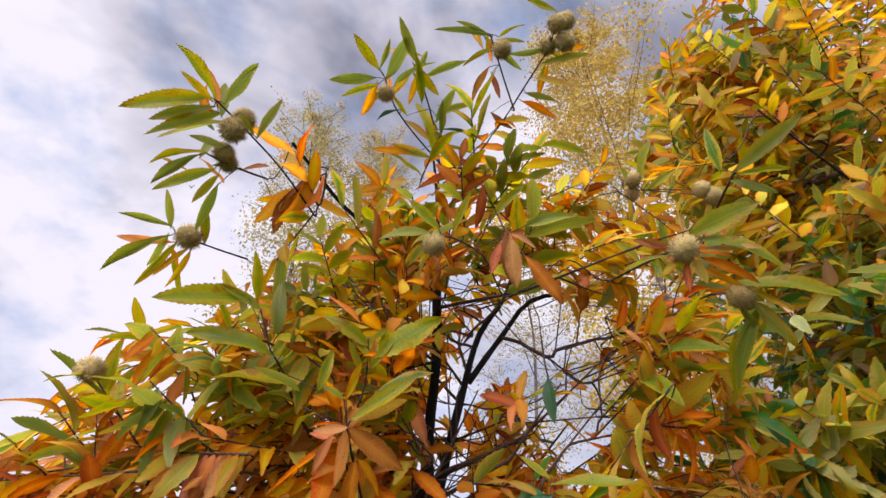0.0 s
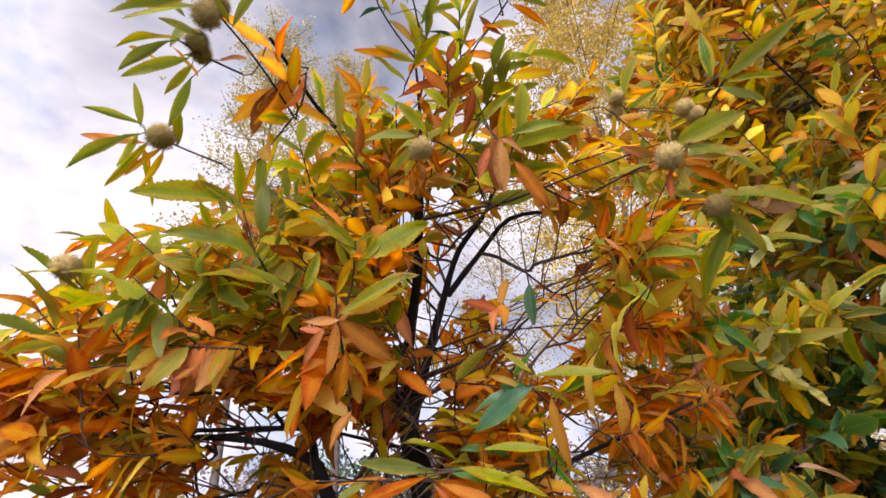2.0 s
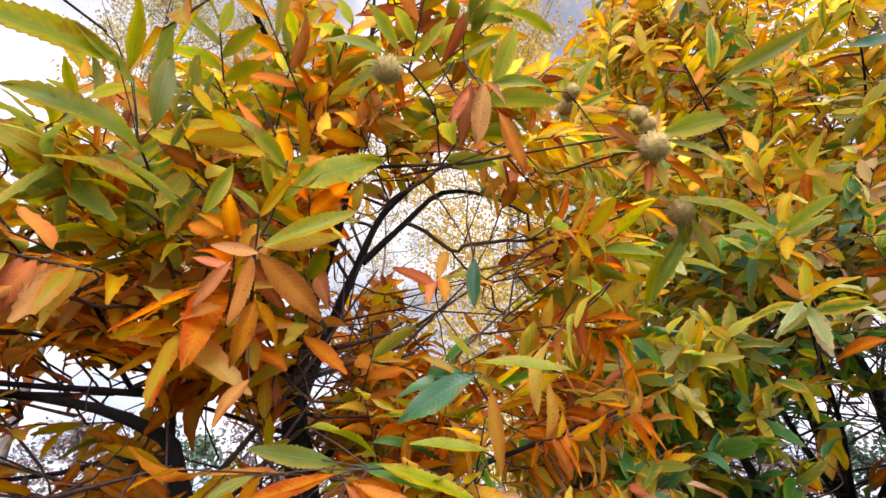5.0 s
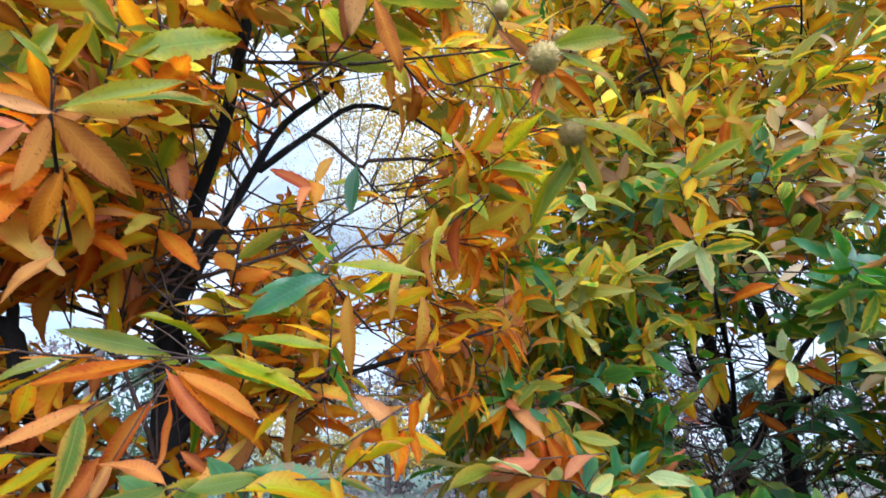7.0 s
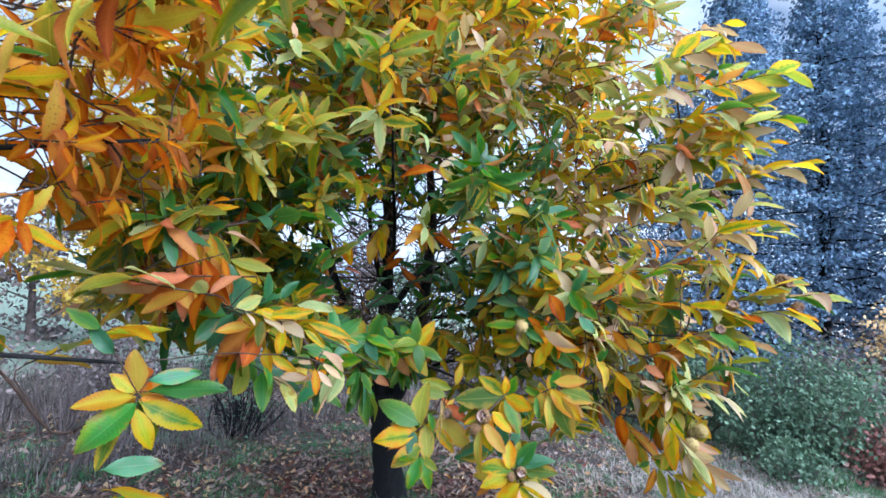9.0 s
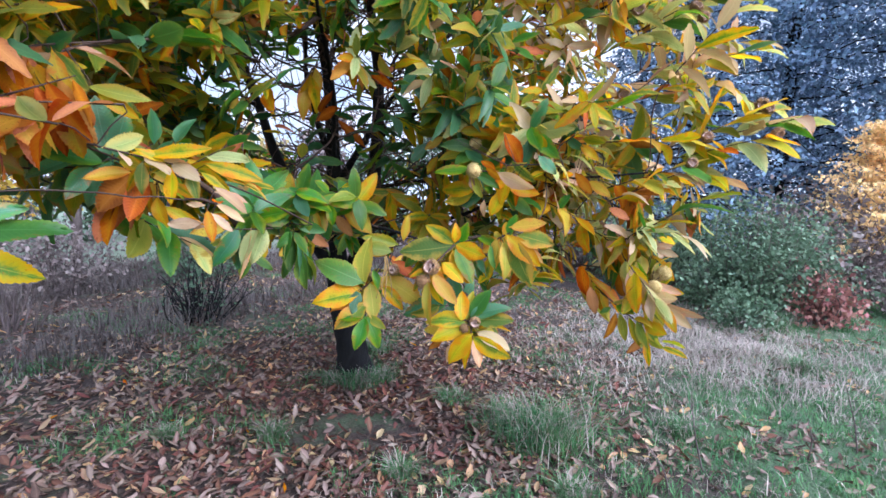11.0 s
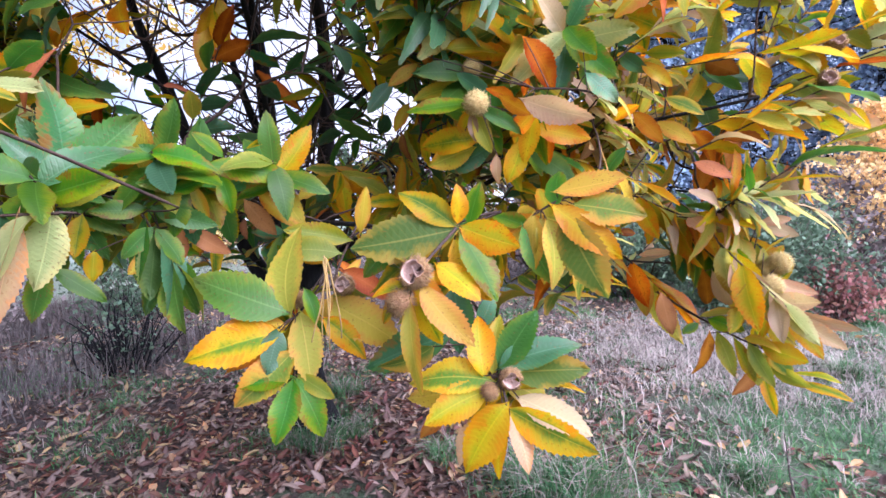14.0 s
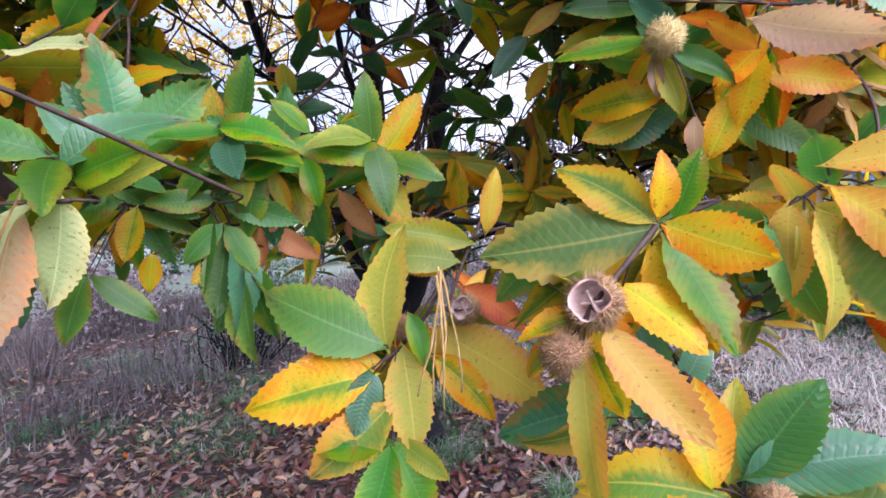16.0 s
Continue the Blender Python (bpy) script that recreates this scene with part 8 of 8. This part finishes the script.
def broad_tree(name, label, at, height, spread, bare, leaves, leaf_size, leaf_mat, bark, seed, trunk_r=0.12, category="tree", group=""):
    """A tall thin-crowned tree: trunk, rising limbs, twigs and a loose crown of small leaves."""
    rng = np.random.RandomState(seed)
    tree = thing(name, at, label, category, group)
    bag = Bag()
    line = spline([(0, 0, -0.1, trunk_r * 1.3), (rng.normal(0, .1), rng.normal(0, .1), height * 0.35, trunk_r * 0.85),
                   (rng.normal(0, .2), rng.normal(0, .2), height * 0.7, trunk_r * 0.45), (rng.normal(0, .2), rng.normal(0, .2), height, 0.012)], 0.3)
    tube(bag, line, 8, 0.05, rng)
    part("trunk", bag.mesh("trunk", [bark]), tree)
    wood, crown = Bag(), Bag()
    limbs = int(height * 4)
    for k in range(limbs):
        h = bare + (0.97 - bare) * (k + rng.rand()) / limbs
        p = line[min(len(line) - 1, int(h * len(line)))]
        a = k * 2.4 + rng.normal(0, 0.4)
        far = spread * (math.sin(math.pi * min(1, (h - bare) / (1 - bare) * 0.85 + 0.12)) ** 0.7) * rng.uniform(0.6, 1.15)
        end = p[:3] + np.array([math.cos(a) * far, math.sin(a) * far, far * rng.uniform(0.3, 0.9)])
        mid = p[:3] * 0.5 + end * 0.5 - UP * 0.08 * far
        br = spline([(*p[:3], max(0.008, p[3] * 0.4)), (*mid, 0.012), (*end, 0.004)], 0.25)
        tube(wood, br, 4)
        for j in range(6):
            q = br[int(rng.uniform(0.25, 1) * (len(br) - 1)), :3]
            e = q + rng.normal(0, 0.28, 3) * far * 0.5 + UP * rng.normal(0.0, 0.12)
            tube(wood, np.array([(*q, 0.005), (*(q * 0.5 + e * 0.5), 0.004), (*e, 0.002)]), 3)
            leaf_cards(crown, rng, e, np.array([0.16, 0.16, 0.14]) * max(0.6, far * 0.7), int(leaves / limbs / 6), leaf_size)
    part("branch", wood.mesh("branches", [bark]), tree, kind="stuff")
    part("crown", crown.mesh("crown", [leaf_mat]), tree, kind="stuff")
    return tree


def conifer(at, height, spread, seed, label, bare=0.12):
    rng = np.random.RandomState(seed)
    tree = thing("conifer", at, label, "conifer", "dark conifers behind the clearing")
    bag = Bag()
    tube(bag, spline([(0, 0, -0.1, 0.16), (rng.normal(0, .1), rng.normal(0, .1), height * 0.5, 0.10), (0, 0, height, 0.015)], 0.4), 8, 0.05, rng)
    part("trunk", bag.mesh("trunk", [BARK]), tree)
    wood, crown = Bag(), Bag()
    n = int(height * 9)
    for k in range(n):
        h = bare + (1 - bare) * (k + rng.rand()) / n
        a = k * 2.4 + rng.normal(0, 0.3)
        far = spread * (1.03 - h) ** 0.8 * rng.uniform(0.7, 1.15)
        p = np.array([0, 0, h * height])
        w = np.array([math.cos(a), math.sin(a), 0])
        end = p + w * far - UP * far * rng.uniform(0.05, 0.35)
        tube(wood, np.array([(*p, 0.03), (*(p * 0.5 + end * 0.5 + UP * 0.08 * far), 0.018), (*end, 0.006)]), 4)
        for j in range(9):
            s = (j + rng.rand()) / 9
            q = p + (end - p) * s + rng.normal(0, 0.07, 3)
            leaf_cards(crown, rng, q, np.array([0.20, 0.20, 0.07]) * (0.6 + 0.5 * far * (1 - 0.4 * s)), 26, 0.11, 0, 0.5)
    part("branch", wood.mesh("branches", [BARK]), tree, kind="stuff")
    part("crown", crown.mesh("crown", [CONIFER]), tree, kind="stuff")


def bush(name, label, at, size, stems, leaves, leaf_size, leaf_mat, bark, seed, category="bush", bare=False, clump=0.12):
    """A many-stemmed shrub of that width, depth and height."""
    rng = np.random.RandomState(seed)
    b = thing(name, at, label, category)
    wood, crown = Bag(), Bag()
    for k in range(stems):
        a, r = rng.uniform(0, 2 * math.pi), math.sqrt(rng.rand())
        end = np.array([math.cos(a) * r * size[0] * 0.5, math.sin(a) * r * size[1] * 0.5, size[2] * rng.uniform(0.55, 1.0) * (1.1 - 0.45 * r)])
        root = end * (0.35, 0.35, 0) + rng.normal(0, 0.03, 3) * (1, 1, 0)
        root[2] = -0.05
        br = spline([(*root, 0.012), (*(root * 0.45 + end * 0.55 + rng.normal(0, 0.06, 3)), 0.008), (*end, 0.003)], 0.12)
        tube(wood, br, 4)
        for j in range(7 if bare else 4):
            q = br[int(rng.uniform(0.3, 1) * (len(br) - 1)), :3]
            e = q + rng.normal(0, 0.16, 3) * size[2] * 0.6 + UP * 0.1
            e[2] = max(e[2], 0.06)
            tube(wood, np.array([(*q, 0.004), (*(q * 0.5 + e * 0.5 + rng.normal(0, .02, 3)), 0.003), (*e, 0.0015)]), 3)
            if leaves:
                c = e.copy()
                leaf_cards(crown, rng, c, np.array([clump] * 3), max(1, int(leaves / stems / 4)), leaf_size)
    part("stem", wood.mesh("stems", [bark]), b, kind="stuff")
    if leaves:
        for arr in crown.v:
            arr[:, 2] = np.maximum(arr[:, 2], 0.02)
        part("leaf", crown.mesh("leaves", [leaf_mat]), b, kind="stuff")
    return b


# tall thin-crowned trees behind the chestnuts
for k, (x, y, h, w, n, mat) in enumerate(((-2.7, 9.2, 13.4, 1.9, 19000, BIRCH_LEAF), (-0.9, 10.2, 13.8, 1.8, 22000, BIRCH_LEAF), (6.0, 9.8, 19.0, 3.4, 52000, BIRCH_GOLD),
                                          (3.4, 13.5, 13.0, 2.2, 15000, BIRCH_LEAF))):
    broad_tree("birch_tree", "tall thin birch with small pale yellow leaves" if mat is BIRCH_LEAF else "tall birch with dense golden-brown small leaves",
               (x, y, 0), h, w, 0.34 if x < 0 else 0.07, n, 0.07 if mat is BIRCH_LEAF else 0.10, mat, STALK, 41 + k, 0.07, group="birches behind the chestnuts")

# far edge of the meadow: a thick belt of low trees and thorn
belt = ((-8, 21, 4.5), (-4, 20, 4.0), (-0.5, 18.5, 3.6), (2.5, 18, 4.4), (5.0, 17.5, 3.2), (7.5, 17, 4.2), (10, 16.5, 3.4), (12.5, 15.5, 4.4), (14.5, 14, 3.4), (16.5, 12, 4.4), (17.5, 9.5, 3.4), (19, 7, 4.6), (19.5, 4.2, 3.6), (18.5, 2.5, 4.6))
for k, (x, y, h) in enumerate(belt):
    broad_tree("hedge_tree", "small rounded autumn tree at the edge of the meadow", (x, y, 0), h, 2.4, 0.04, 4600, 0.16,
               (BIRCH_LEAF, UNDERGROWTH, BUSH_GREEN, UNDERGROWTH)[k % 4], STALK, 50 + k, 0.1, group="trees along the meadow")

# dark conifers on the open side
stand = ((13.0, -0.6, 10.5), (14.5, -2.6, 11.5), (13.6, -4.6, 11.0), (12.6, -6.8, 10.5), (17.0, 0.6, 11.0), (17.5, -1.6, 12.5), (18.0, -4.2, 12.5), (16.6, -6.4, 12.0),
         (15.6, -9.0, 12.0), (20.5, -7.5, 13.5))
for k, (x, y, h) in enumerate(stand):
    conifer((x, y, 0), h, 3.0, 70 + k, "tall dark blue-green conifer in a close stand", 0.05)

bush("green_bush", "broad dark green leafy bush at the clearing's edge", (8.9, -1.25, 0), (2.3, 2.2, 1.8), 46, 11000, 0.065, BUSH_GREEN, STALK, 81, clump=0.17)
bush("green_bush", "low dark green bush beside the path", (7.6, -1.05, 0), (0.9, 0.8, 0.45), 26, 1800, 0.06, BUSH_GREEN, STALK, 82)
bush("green_bush", "dark green undergrowth bush below the conifers", (10.2, 0.2, 0), (2.6, 2.0, 1.9), 50, 6000, 0.085, BUSH_GREEN, STALK, 83)
bush("red_bush", "small bush with pinkish red autumn leaves", (8.4, -2.1, 0), (0.75, 0.75, 0.85), 26, 1500, 0.075, BUSH_RED, STALK, 84)
bush("brown_bush", "brown withered bush with few leaves", (9.6, -3.6, 0), (2.0, 1.8, 1.1), 44, 2400, 0.07, UNDERGROWTH, STALK, 85)
for k, (x, y, w, h) in enumerate(((11.0, -2.6, 3.0, 2.2), (11.8, -5.4, 3.2, 2.0), (12.2, 1.6, 3.0, 1.7), (10.8, -7.8, 3.0, 1.8))):
    bush("undergrowth", "dull brown undergrowth below the conifers", (x, y, 0), (w, w, h), 60, 5200, 0.10, UNDERGROWTH, STALK, 90 + k, clump=0.2)
for k, (x, y, w, h) in enumerate(((1.0, 8.2, 2.0, 1.2), (2.8, 8.8, 2.2, 1.3), (5.0, 8.6, 2.2, 1.1), (7.2, 7.9, 2.4, 1.35), (9.2, 6.4, 2.2, 1.3), (10.6, 4.6, 2.4, 1.5), (-1.5, 8.6, 2.4, 1.5))):
    bush("brown_bush", "withered brown shrub at the edge of the meadow", (x, y, 0), (w, w * 0.8, h), 34, 2600, 0.075, UNDERGROWTH if k % 3 else BUSH_GREEN, STALK, 130 + k, clump=0.2)
bush("bare_bush", "bare dark bush with a few dead leaves", (4.75, 5.3, 0), (1.5, 1.3, 0.95), 40, 160, 0.05, BUSH_GREEN, BARK, 86, bare=True)
bush("bare_bush", "leafless thin shrub in the tall grass", (3.4, 6.6, 0), (1.2, 1.2, 1.1), 26, 0, 0.05, BUSH_GREEN, STALK, 87, bare=True)


def larch_sapling(at, height, seed):
    rng = np.random.RandomState(seed)
    tree = thing("larch_sapling", at, "young larch with feathery orange-yellow needles", "tree")
    bag = Bag()
    tube(bag, spline([(0, 0, -0.05, 0.03), (0.02, 0, height * 0.5, 0.02), (0, 0, height, 0.004)], 0.2), 6)
    part("trunk", bag.mesh("trunk", [STALK]), tree)
    wood, crown = Bag(), Bag()
    for k in range(60):
        h = 0.26 + 0.72 * (k + rng.rand()) / 60
        a = k * 2.4
        far = 1.75 * (1.05 - h) ** 0.7 * rng.uniform(0.7, 1.1)
        p = np.array([0, 0, h * height])
        end = p + np.array([math.cos(a) * far, math.sin(a) * far, far * rng.uniform(0.0, 0.35)])
        tube(wood, np.array([(*p, 0.008), (*(p * .5 + end * .5 - UP * .03), 0.005), (*end, 0.002)]), 3)
        for j in range(10):
            q = p + (end - p) * (j + 1) / 10
            leaf_cards(crown, rng, q, np.array([0.085, 0.085, 0.03]), 14, 0.07)
    part("branch", wood.mesh("branches", [STALK]), tree, kind="stuff")
    part("crown", crown.mesh("crown", [LARCH]), tree, kind="stuff")


larch_sapling((10.9, -3.45, 0), 3.05, 95)
